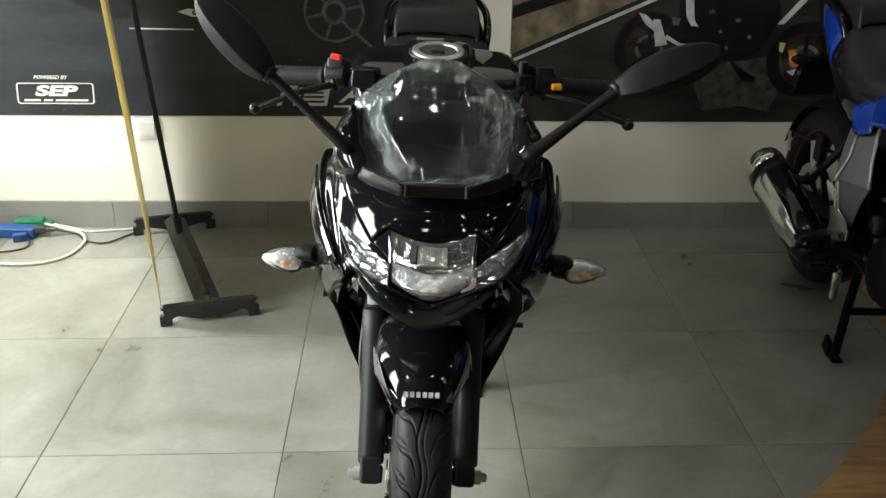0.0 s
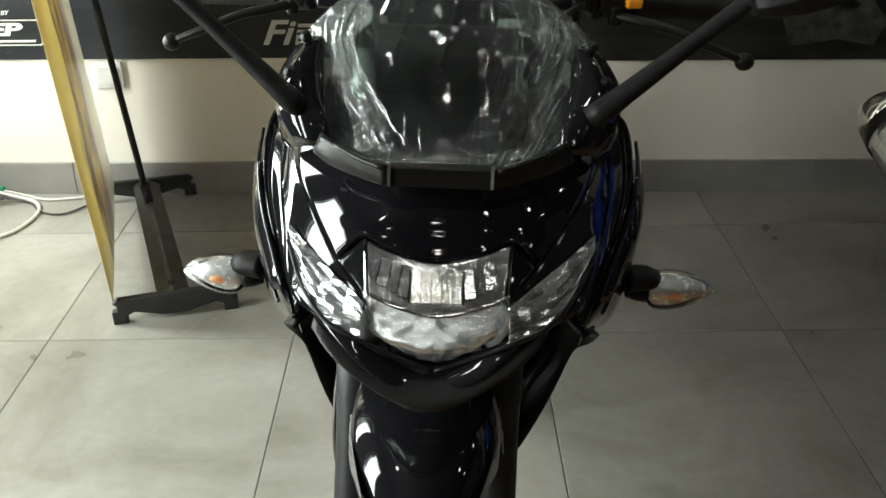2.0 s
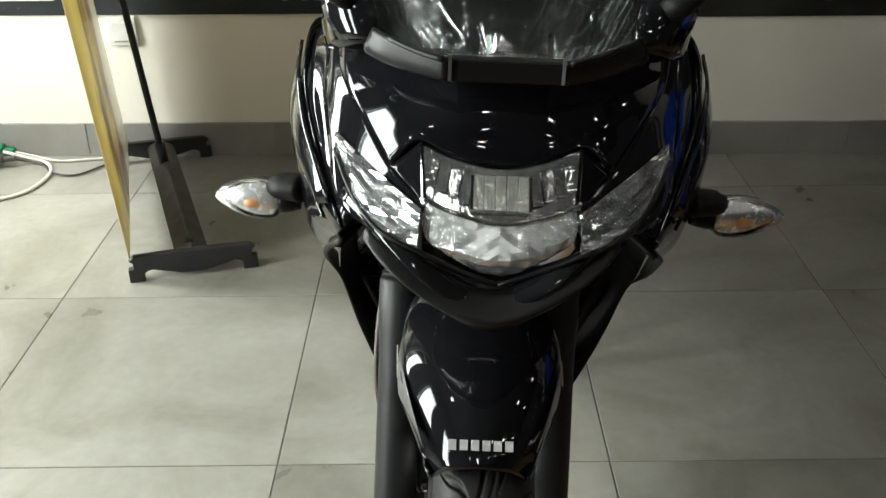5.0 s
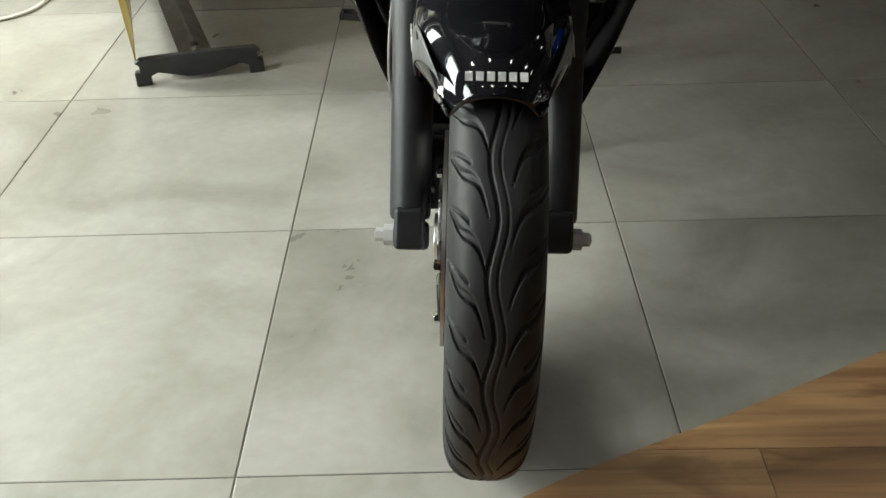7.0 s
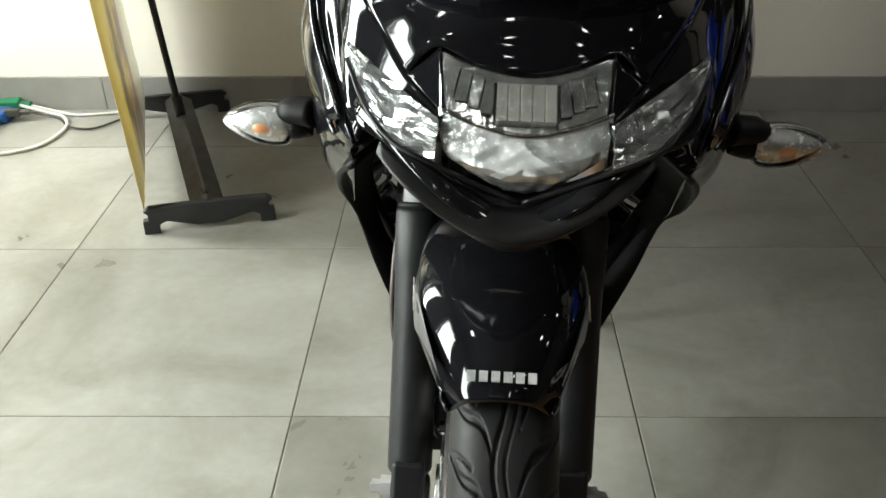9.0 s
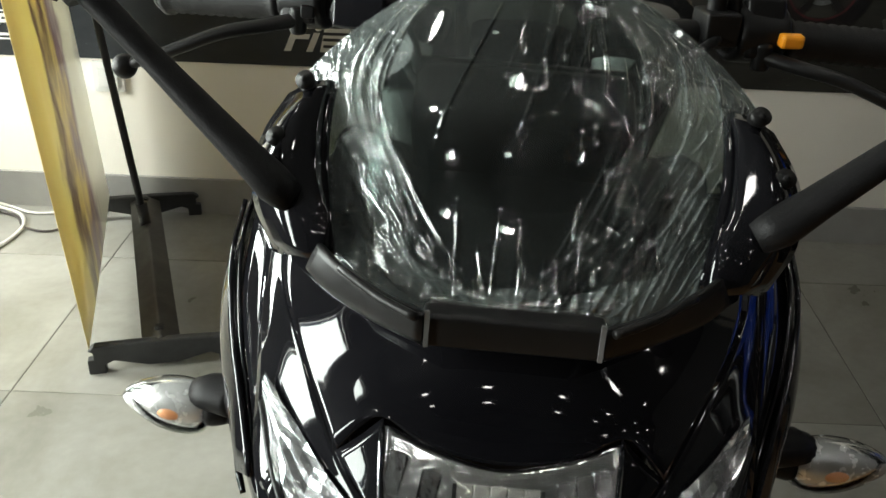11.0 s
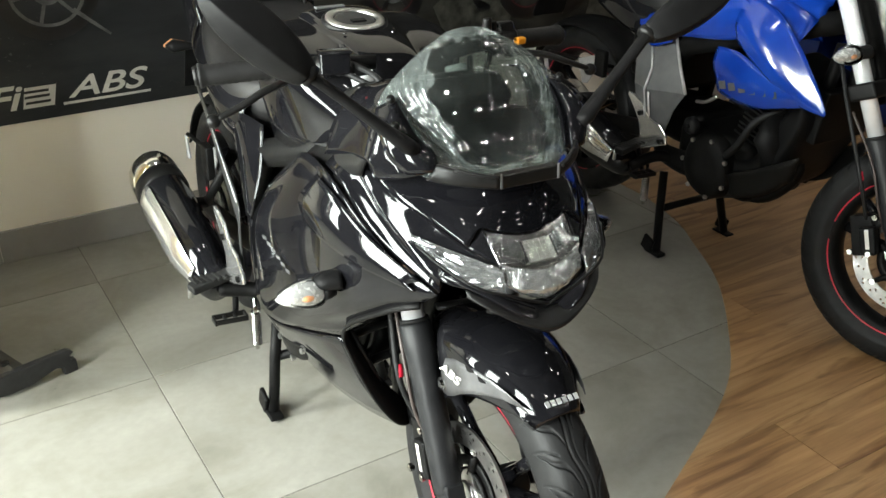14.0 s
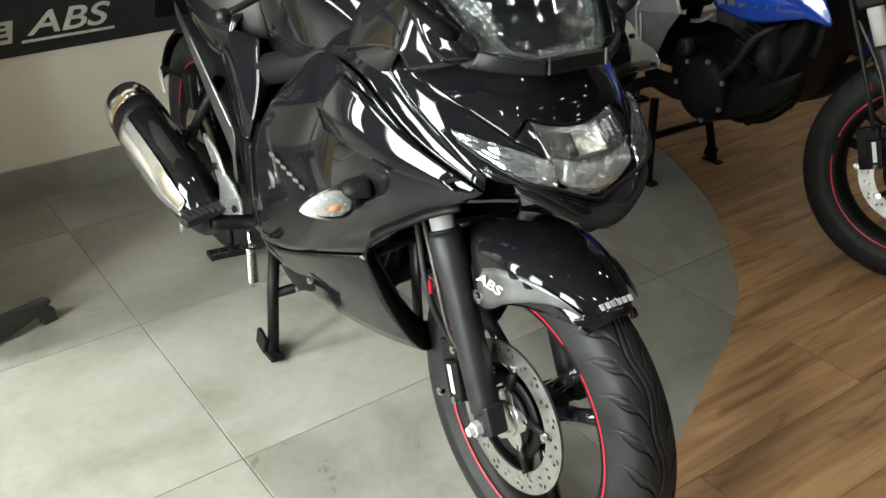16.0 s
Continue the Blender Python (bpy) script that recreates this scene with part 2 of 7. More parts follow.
def wood_material():
    """Laminate oak: warm brown with long grain and dark streaks, each plank its own."""
    m, nt, b = principled("oak_laminate", (0.2, 0.1, 0.04), 0.4)
    co = nt.nodes.new("ShaderNodeTexCoord")
    info = nt.nodes.new("ShaderNodeObjectInfo")
    comb = nt.nodes.new("ShaderNodeCombineXYZ")
    for k in range(3):
        nt.links.new(info.outputs["Random"], comb.inputs[k])
    shift = nt.nodes.new("ShaderNodeVectorMath")
    shift.operation = "MULTIPLY_ADD"
    shift.inputs[1].default_value = (41, 17, 5)
    nt.links.new(comb.outputs[0], shift.inputs[0])
    nt.links.new(co.outputs["Object"], shift.inputs[2])
    mp = nt.nodes.new("ShaderNodeMapping")
    mp.inputs["Scale"].default_value = (1.6, 16, 1)
    nt.links.new(shift.outputs[0], mp.inputs["Vector"])
    g, f = nt.nodes.new("ShaderNodeTexNoise"), nt.nodes.new("ShaderNodeTexNoise")
    g.inputs["Scale"].default_value, g.inputs["Detail"].default_value, g.inputs["Distortion"].default_value = 1.3, 6, 0.9
    f.inputs["Scale"].default_value, f.inputs["Detail"].default_value, f.inputs["Distortion"].default_value = 7, 6, 0.4
    long = nt.nodes.new("ShaderNodeMapping")
    long.inputs["Scale"].default_value = (0.45, 17, 1)
    nt.links.new(shift.outputs[0], long.inputs["Vector"])
    nt.links.new(mp.outputs["Vector"], g.inputs["Vector"])
    nt.links.new(long.outputs["Vector"], f.inputs["Vector"])
    r = ramp(nt, g.outputs["Fac"], [(0.25, (0.19, 0.095, 0.04)), (0.42, (0.32, 0.178, 0.077)), (0.6, (0.42, 0.25, 0.115)), (0.8, (0.49, 0.315, 0.155))])
    mixc = nt.nodes.new("ShaderNodeMix")
    mixc.data_type, mixc.blend_type = "RGBA", "MULTIPLY"
    mixc.inputs[0].default_value = 0.36
    knot = nt.nodes.new("ShaderNodeTexNoise")
    knot.inputs["Scale"].default_value, knot.inputs["Detail"].default_value, knot.inputs["Distortion"].default_value = 0.75, 5, 2.2
    mk = nt.nodes.new("ShaderNodeMapping")
    mk.inputs["Scale"].default_value = (2.6, 13, 1)
    nt.links.new(shift.outputs[0], mk.inputs["Vector"])
    nt.links.new(mk.outputs["Vector"], knot.inputs["Vector"])
    kr = ramp(nt, knot.outputs["Fac"], [(0.56, (1, 1, 1)), (0.66, (0.5, 0.42, 0.36)), (0.76, (0.3, 0.22, 0.17))])
    dark = nt.nodes.new("ShaderNodeMix")
    dark.data_type, dark.blend_type = "RGBA", "MULTIPLY"
    dark.inputs[0].default_value = 0.7
    nt.links.new(r.outputs["Color"], dark.inputs[6])
    nt.links.new(kr.outputs["Color"], dark.inputs[7])
    nt.links.new(dark.outputs[2], mixc.inputs[6])
    lines = ramp(nt, f.outputs["Fac"], [(0.32, (0.4, 0.34, 0.28)), (0.44, (0.82, 0.79, 0.75)), (0.6, (1, 1, 1))])
    nt.links.new(lines.outputs["Color"], mixc.inputs[7])
    hsv = nt.nodes.new("ShaderNodeHueSaturation")
    mr = nt.nodes.new("ShaderNodeMapRange")
    mr.inputs["To Min"].default_value, mr.inputs["To Max"].default_value = 0.72, 1.05
    nt.links.new(info.outputs["Random"], mr.inputs["Value"])
    nt.links.new(mr.outputs["Result"], hsv.inputs["Value"])
    nt.links.new(mixc.outputs[2], hsv.inputs["Color"])
    nt.links.new(hsv.outputs["Color"], b.inputs["Base Color"])
    bump(nt, b, f.outputs["Fac"], 0.08, 0.001)
    return m


def poster_material(name, lo, hi, speck, scale):
    """Dark glossy print with rain-like specks and soft streaks."""
    m, nt, b = principled(name, lo, 0.42, spec=0.22)
    n = noise_tex(nt, scale, 6, (1, 1, 3.0))
    r = ramp(nt, n.outputs["Fac"], [(0.4, lo), (0.75, hi)])
    s = noise_tex(nt, 55, 5, (1, 1, 1.8), 0.7)
    sr = ramp(nt, s.outputs["Fac"], [(0.62, (0, 0, 0)), (0.72, speck)])
    zone = noise_tex(nt, 2.1, 2)
    zr = ramp(nt, zone.outputs["Fac"], [(0.45, (0, 0, 0)), (0.65, (1, 1, 1))])
    mul = nt.nodes.new("ShaderNodeMix")
    mul.data_type, mul.blend_type = "RGBA", "MULTIPLY"
    mul.inputs[0].default_value = 1
    nt.links.new(sr.outputs["Color"], mul.inputs[6])
    nt.links.new(zr.outputs["Color"], mul.inputs[7])
    addc = nt.nodes.new("ShaderNodeMix")
    addc.data_type, addc.blend_type = "RGBA", "ADD"
    addc.inputs[0].default_value = 1
    nt.links.new(r.outputs["Color"], addc.inputs[6])
    nt.links.new(mul.outputs[2], addc.inputs[7])
    nt.links.new(addc.outputs[2], b.inputs["Base Color"])
    return m


def ribbed_material():
    """Frosted lens with soft upright ribs."""
    m, nt, b = principled("ribbed_lens", (0.7, 0.71, 0.7), 0.16, metal=0.85)
    w = nt.nodes.new("ShaderNodeTexWave")
    co = nt.nodes.new("ShaderNodeTexCoord")
    w.inputs["Scale"].default_value = 210
    w.inputs["Distortion"].default_value = 0.6
    nt.links.new(co.outputs["Object"], w.inputs["Vector"])
    bump(nt, b, w.outputs["Fac"], 0.5, 0.001)
    r = ramp(nt, w.outputs["Fac"], [(0.2, (0.6, 0.605, 0.6)), (0.8, (0.88, 0.89, 0.88))])
    nt.links.new(r.outputs["Color"], b.inputs["Base Color"])
    return m


LOWER_LENS = ribbed_material()
TILE, WOOD = tile_material(), wood_material()
POSTER_A = poster_material("dark_poster_print", (0.019, 0.021, 0.023), (0.045, 0.048, 0.051), (0.1, 0.105, 0.11), 2.0)
POSTER_B = poster_material("road_poster_print", (0.013, 0.013, 0.0115), (0.05, 0.049, 0.042), (0.08, 0.08, 0.07), 3.0)
FIELD_PRINT = varied("field_print", (0.09, 0.07, 0.045), (0.26, 0.21, 0.14), 0.4, 14)
PRINT_RED = varied("dark_red_print", (0.035, 0.006, 0.008), (0.06, 0.01, 0.013), 0.4, 30)
PRINT_ORANGE = varied("orange_print", (0.5, 0.16, 0.02), (0.6, 0.22, 0.04), 0.4, 30)
PRINT_YELLOW = varied("pale_yellow_print", (0.4, 0.36, 0.16), (0.5, 0.46, 0.22), 0.4, 30)
ROAD_PRINT = varied("road_print", (0.017, 0.017, 0.014), (0.075, 0.075, 0.062), 0.4, 26)
PRINT_DARK = varied("dark_print_shape", (0.004, 0.004, 0.004), (0.009, 0.009, 0.01), 0.35, 30)
PRINT_GREY = varied("grey_print_shape", (0.06, 0.062, 0.062), (0.14, 0.14, 0.14), 0.4, 25)
PRINT_WHITE = varied("white_print_shape", (0.4, 0.4, 0.4), (0.6, 0.6, 0.6), 0.4, 25)


def banner_material():
    """Printed banner of thin vinyl: a yellow margin, a mottled dark picture, a pale far side."""
    m, nt, b = principled("yellow_banner_print", (0.7, 0.5, 0.08), 0.3)
    co, sep, add = nt.nodes.new("ShaderNodeTexCoord"), nt.nodes.new("ShaderNodeSeparateXYZ"), nt.nodes.new("ShaderNodeMath")
    n = noise_tex(nt, 9, 3, (1, 1, 0.5))
    nt.links.new(co.outputs["Object"], sep.inputs["Vector"])
    add.operation = "MULTIPLY_ADD"
    nt.links.new(n.outputs["Fac"], add.inputs[0])
    add.inputs[1].default_value = 0.42
    nt.links.new(sep.outputs["Y"], add.inputs[2])
    r = ramp(nt, add.outputs["Value"], [(0.0, (0.78, 0.61, 0.27)), (0.2, (0.82, 0.7, 0.34)), (0.32, (0.84, 0.76, 0.4)), (0.4, (0.35, 0.26, 0.2)), (0.47, (0.8, 0.7, 0.36)), (0.55, (0.4, 0.3, 0.32)), (0.63, (0.8, 0.77, 0.66)), (1.0, (0.88, 0.86, 0.78))])
    fit = nt.nodes.new("ShaderNodeMapRange")
    fit.inputs["From Min"].default_value, fit.inputs["From Max"].default_value = 0.7, 1.75
    nt.links.new(add.outputs["Value"], fit.inputs["Value"])
    nt.links.new(fit.outputs["Result"], r.inputs["Fac"])
    nt.links.new(r.outputs["Color"], b.inputs["Base Color"])
    tl, mx = nt.nodes.new("ShaderNodeBsdfTranslucent"), nt.nodes.new("ShaderNodeMixShader")
    nt.links.new(r.outputs["Color"], tl.inputs["Color"])
    mx.inputs["Fac"].default_value = 0.3
    nt.links.new(b.outputs["BSDF"], mx.inputs[1])
    nt.links.new(tl.outputs["BSDF"], mx.inputs[2])
    nt.links.new(mx.outputs["Shader"], nt.nodes["Material Output"].inputs["Surface"])
    return m


BANNER = banner_material()


def lamp_glow(name, colour, power):
    m = bpy.data.materials.new(name)
    m.use_nodes = True
    b = m.node_tree.nodes["Principled BSDF"]
    b.inputs["Base Color"].default_value = (0.8, 0.8, 0.8, 1)
    b.inputs["Emission Color"].default_value = (*colour, 1)
    b.inputs["Emission Strength"].default_value = power
    return m


DOWNLIGHT = lamp_glow("downlight_led", (1.0, 0.98, 0.92), 52)

# ---------------- building helpers ----------------
def part(name, bm, material, parent=None, label="", smooth=True, sub=0, solid=0.0, bevel=0.0, offset=-1.0):
    """Links a bmesh as one mesh object, under a thing or a part."""
    bmesh.ops.recalc_face_normals(bm, faces=bm.faces)
    me = bpy.data.meshes.new(name)
    bm.to_mesh(me)
    bm.free()
    me.materials.append(material)
    if smooth:
        me.shade_smooth()
    ob = new(name, me)
    if parent is not None:
        ob.parent = parent
    if sub:
        s = ob.modifiers.new("smooth", "SUBSURF")
        s.levels = s.render_levels = sub
    if solid:
        s = ob.modifiers.new("thick", "SOLIDIFY")
        s.thickness, s.offset = solid, offset
    if bevel:
        s = ob.modifiers.new("edge", "BEVEL")
        s.width, s.segments, s.limit_method, s.angle_limit = bevel, 2, "ANGLE", radians(35)
        if smooth:
            w = ob.modifiers.new("normals", "WEIGHTED_NORMAL")
            w.keep_sharp = True
    if label:
        ob["label"] = label
    return ob


def thing(name, label, category, group="", kind="", at=None):
    ob = new(name)
    ob.empty_display_size = 0.1
    if at is not None:
        ob.matrix_world = at
    return tagged(ob, label, category, group, kind)


def join(*bms):
    """One bmesh out of several."""
    out = bms[0]
    for other in bms[1:]:
        me = bpy.data.meshes.new("tmp")
        other.to_mesh(me)
        other.free()
        out.from_mesh(me)
        bpy.data.meshes.remove(me)
    return out


def moved(bm, m):
    bmesh.ops.transform(bm, matrix=m, verts=bm.verts)
    return bm


def box(sx, sy, sz, at=(0, 0, 0), turn=(0, 0, 0), taper=1.0):
    bm = bmesh.new()
    bmesh.ops.create_cube(bm, size=1)
    for v in bm.verts:
        k = taper if v.co.z > 0 else 1.0
        v.co = Vector((v.co.x * sx * k, v.co.y * sy * k, v.co.z * sz))
    return moved(bm, pose(*at, *turn))


def sweep(points, radii, segs=14, flat=1.0, caps=True, up=(0, 0, 1)):
    """A tube along points; radii one number or one a point; flat squeezes it across."""
    pts = [Vector(p) for p in points]
    if not hasattr(radii, "__len__"):
        radii = [radii] * len(pts)
    bm, rings = bmesh.new(), []
    ref = Vector(up)
    for i, p in enumerate(pts):
        d = (pts[min(i + 1, len(pts) - 1)] - pts[max(i - 1, 0)]).normalized()
        side = d.cross(ref)
        if side.length < 0.05:
            side = d.cross(Vector((1, 0, 0)))
        side.normalize()
        nor = side.cross(d).normalized()
        rings.append([bm.verts.new(p + (side * math.cos(a) + nor * math.sin(a) * flat) * radii[i]) for a in (2 * math.pi * k / segs for k in range(segs))])
    for a, b in zip(rings, rings[1:]):
        for k in range(segs):
            bm.faces.new((a[k], a[(k + 1) % segs], b[(k + 1) % segs], b[k]))
    if caps:
        bm.faces.new(rings[0][::-1])
        bm.faces.new(rings[-1])
    return bm


def spline(points, n=8):
    """Points on a smooth curve through the given ones."""
    p = [Vector(q) for q in points]
    p = [2 * p[0] - p[1]] + p + [2 * p[-1] - p[-2]]
    out = []
    for i in range(1, len(p) - 2):
        for k in range(n):
            t = k / n
            a, b, c, d = p[i - 1], p[i], p[i + 1], p[i + 2]
            out.append(0.5 * (2 * b + (c - a) * t + (2 * a - 5 * b + 4 * c - d) * t * t + (3 * b - a - 3 * c + d) * t ** 3))
    return out + [p[-2]]


def surf(rows, closed=False):
    """A sheet of quads through rows of points."""
    bm = bmesh.new()
    vs = [[bm.verts.new(p) for p in row] for row in rows]
    for a, b in zip(vs, vs[1:]):
        n = len(a)
        for k in range(n if closed else n - 1):
            bm.faces.new((a[k], a[(k + 1) % n], b[(k + 1) % n], b[k]))
    return bm


def skin(rows, nu=8, nv=6):
    """A dense smooth sheet through a coarse net of points."""
    dense = [spline(r, nv) for r in rows]
    cols = [spline([r[k] for r in dense], nu) for k in range(len(dense[0]))]
    return surf([[c[i] for c in cols] for i in range(len(cols[0]))])


def relaxed(bm, n=30):
    """Fairs a sheet: irons the waves out of its middle, its border left alone."""
    inner = [v for v in bm.verts if not v.is_boundary]
    for _ in range(n):
        bmesh.ops.smooth_vert(bm, verts=inner, factor=0.5, use_axis_x=True, use_axis_y=True, use_axis_z=True)
    return bm


def crystal(rows, nu, nv, depth, seed=3):
    """A sheet of small flat facets, as inside a lamp."""
    bm = skin(rows, nu, nv)
    bm.normal_update()
    rng = random.Random(seed)
    lifts = [v.normal * depth * rng.uniform(-1, 1) for v in bm.verts]
    for v, d in zip(bm.verts, lifts):
        v.co += d
    bmesh.ops.triangulate(bm, faces=bm.faces[:])
    return bm


def flip(points, s):
    return [(s * p[0], p[1], p[2]) for p in points]


def sided(rows, s):
    return [flip(r, s) for r in rows]


def lathe(profile, segs=48, closed=False):
    """Turns a profile of (x, r) about the x axis."""
    bm = bmesh.new()
    rings = [[bm.verts.new((x, r * math.cos(a), r * math.sin(a))) for a in (2 * math.pi * k / segs for k in range(segs))] for x, r in profile]
    pairs = list(zip(rings, rings[1:])) + ([(rings[-1], rings[0])] if closed else [])
    for a, b in pairs:
        for k in range(segs):
            bm.faces.new((a[k], a[(k + 1) % segs], b[(k + 1) % segs], b[k]))
    return bm


def plate(outline, thick, m=None):
    """An outline in x, y made a plate from z = 0 to thick."""
    bm = bmesh.new()
    low = [bm.verts.new((x, y, 0)) for x, y in outline]
    high = [bm.verts.new((x, y, thick)) for x, y in outline]
    n = len(low)
    bm.faces.new(low[::-1])
    bm.faces.new(high)
    for k in range(n):
        bm.faces.new((low[k], low[(k + 1) % n], high[(k + 1) % n], high[k]))
    return moved(bm, m) if m is not None else bm


def rod(p, q, r, segs=12):
    return sweep([p, q], r, segs)


def bolt(p, axis, r, h):
    d = Vector(axis).normalized()
    p = Vector(p)
    return join(sweep([p, p + d * h], r, 6), sweep([p + d * h * 0.2, p + d * h * 1.15], r * 0.55, 10))


def text_mesh(body, size, material, name, parent, m, shear=0.0, bold=0.0, label="", width=1.0):
    cu = bpy.data.curves.new(name, "FONT")
    cu.body, cu.size, cu.extrude, cu.shear, cu.offset = body, size, 0.0006, shear, bold
    cu.align_x, cu.align_y = "CENTER", "CENTER"
    tmp = bpy.data.objects.new(name, cu)
    scene.collection.objects.link(tmp)
    me = bpy.data.meshes.new_from_object(tmp.evaluated_get(bpy.context.evaluated_depsgraph_get()))
    bpy.data.objects.remove(tmp)
    me.materials.clear()
    me.materials.append(material)
    ob = new(name, me)
    ob.parent = parent
    ob.matrix_local = m @ Matrix.Diagonal((width, 1, 1, 1))
    if label:
        ob["label"] = label
    return ob

# ---------------- the showroom ----------------
WALL_AT = pose(0, 1.481, 0, 0, 0, -1.4)           # the wall behind the motorcycles, its face at local y = 0
X0, X1, Y0, H = ROOM["x0"], ROOM["x1"], ROOM["y0"], ROOM["z"]

wall_north = tagged(part("wall_north", box(9.6, 0.2, H, (0.8, 0.1, H / 2)), WALL, smooth=False), "cream painted wall behind the parked motorcycles", "wall", kind="structure")
wall_north.matrix_world = WALL_AT
# added out of view to close the room, dark to hold reflections down
wall_east = tagged(part("wall_east", box(0.2, 7.6, H, (X1 + 0.1, -1.9, H / 2)), UNSEEN_WALL, smooth=False), "unseen side wall, kept dark so the black bodywork reflects little", "wall", kind="structure")
ceiling = tagged(part("ceiling", box(9.4, 7.6, 0.15, (0.8, -1.9, H + 0.075)), CEIL, smooth=False), "dark painted showroom ceiling", "ceiling", kind="structure")

# glazed side wall, unseen: parapet, lintel, piers kept dark so window reflections stay narrow
edges = [-5.7] + sorted(e for bay in BAYS for e in (bay - BAY_W / 2 - 0.02, bay + BAY_W / 2 + 0.02)) + [1.9]
piers = [box(0.2, b - a, H - 1.0, (X0 - 0.1, (a + b) / 2, 0.4 + (H - 1.0) / 2)) for a, b in zip(edges[::2], edges[1::2])]
wall_west = tagged(part("wall_west", join(box(0.2, 7.6, 0.4, (X0 - 0.1, -1.9, 0.2)), box(0.2, 7.6, 0.6, (X0 - 0.1, -1.9, H - 0.3)), *piers), UNSEEN_WALL, smooth=False),
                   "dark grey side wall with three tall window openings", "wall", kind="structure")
# unseen too; its darkness only shapes what the nose reflects
wall_south = tagged(part("wall_south", box(9.4, 0.2, H, (0.8, Y0 - 0.1, H / 2)), UNSEEN_WALL, smooth=False), "unseen front wall, kept dark so the black bodywork reflects little", "wall", kind="structure")


def glazing(name, length, height, bays, m, label):
    w = thing(name, label, "window", kind="structure", at=m)
    for k in range(bays + 1):
        part("mullion", box(0.07, 0.07, height, (k * length / bays - length / 2, 0, height / 2)), FRAME_ALU, w, smooth=False, bevel=0.004)
    for z in (0.03, height - 0.03):
        part("rail", box(length, 0.06, 0.06, (0, 0, z)), FRAME_ALU, w, smooth=False, bevel=0.004)
    for k in range(bays):
        p = part("pane", box(length / bays - 0.08, 0.008, height - 0.14, ((k + 0.5) * length / bays - length / 2, 0, height / 2)), GLASS, w, smooth=False)
        p.visible_shadow = False
    return w


for k, bay in enumerate(BAYS):
    glazing("window_%d" % (k + 1), BAY_W + 0.04, H - 1.0, 1, pose(X0 - 0.1, bay, 0.4, 0, 0, 90), "tall grey-framed shop window with a clear pane")

# skirting of grey tiles along the wall
skirting = thing("baseboard", "grey tile skirting along the cream wall", "baseboard", kind="structure", at=WALL_AT)
first = part("skirting_tile", box(0.5985, 0.012, 0.108, (0, -0.006, 0.054)), SKIRT, skirting, smooth=False, bevel=0.0015)
first.location.x = -3.3
for k in range(1, 15):
    t = new("skirting_tile", first.data)
    t.parent, t.location.x = skirting, -3.3 + 0.6 * k
    e = t.modifiers.new("edge", "BEVEL")
    e.width, e.segments = 0.0015, 2

# floor bed under the tiles (it shows as the dark joints)
floor = tagged(part("floor", box(9.4, 7.6, 0.1, (0.8, -1.9, -0.0514)), JOINT, smooth=False), "grey porcelain tiled showroom floor with thin dark joints", "floor", kind="structure")


def wood_edge(x):
    """The curved border of the laminate floor: y as a function of x."""
    knots = [(-1.2, -1.19), (-0.5, -0.88), (-0.125, -0.719), (0.06, -0.62), (0.3, -0.512), (0.58, -0.378), (0.76, -0.288), (0.92, -0.182), (1.05, -0.055), (1.2, 0.115), (1.29, 0.245), (1.37, 0.4), (1.45, 0.57), (1.5, 0.78)]
    for k in range(len(knots) - 1):
        (xa, ya), (xb, yb) = knots[k], knots[k + 1]
        if xa <= x <= xb:
            (xp, yp), (xn, yn) = knots[max(0, k - 1)], knots[min(len(knots) - 1, k + 2)]
            h, s = xb - xa, (x - xa) / (xb - xa)
            ma, mb = (yb - yp) / (xb - xp) * h, (yn - ya) / (xn - xa) * h
            return (2 * s ** 3 - 3 * s * s + 1) * ya + (s ** 3 - 2 * s * s + s) * ma + (3 * s * s - 2 * s ** 3) * yb + (s ** 3 - s * s) * mb
    return None


# ceiling downlights
lamp0 = thing("ceiling_light", "small square recessed LED downlight, lit", "ceiling light", "ceiling downlights", at=pose(-1.3, 0.75, H))
part("frame", join(box(0.124, 0.01, 0.012, (0, 0.057, -0.004)), box(0.124, 0.01, 0.012, (0, -0.057, -0.004)), box(0.01, 0.104, 0.012, (0.057, 0, -0.004)), box(0.01, 0.104, 0.012, (-0.057, 0, -0.004))), WHITE_PLASTIC, lamp0, smooth=False)
part("diffuser", box(0.1, 0.1, 0.006, (0, 0, -0.004)), DOWNLIGHT, lamp0, smooth=False)
for i in range(5):
    for j in range(5):
        if i or j:
            copy_thing(lamp0, pose(-1.3 + 1.2 * i, 0.75 - 1.2 * j, H))

# ---------------- motorcycle parts shared by both models ----------------
# bike frame: x across, y to the rear (the front looks along -y), z up; metres
AXLE_F, AXLE_R = (0.007, -0.483, 0.298), (0.0, 0.86, 0.306)
RAKE = Vector((0, 0.443, 0.896))                   # direction of the fork legs


def fork_at(z, x=0.0):
    return Vector((x, AXLE_F[1] + (z - AXLE_F[2]) * RAKE.y / RAKE.z, z))


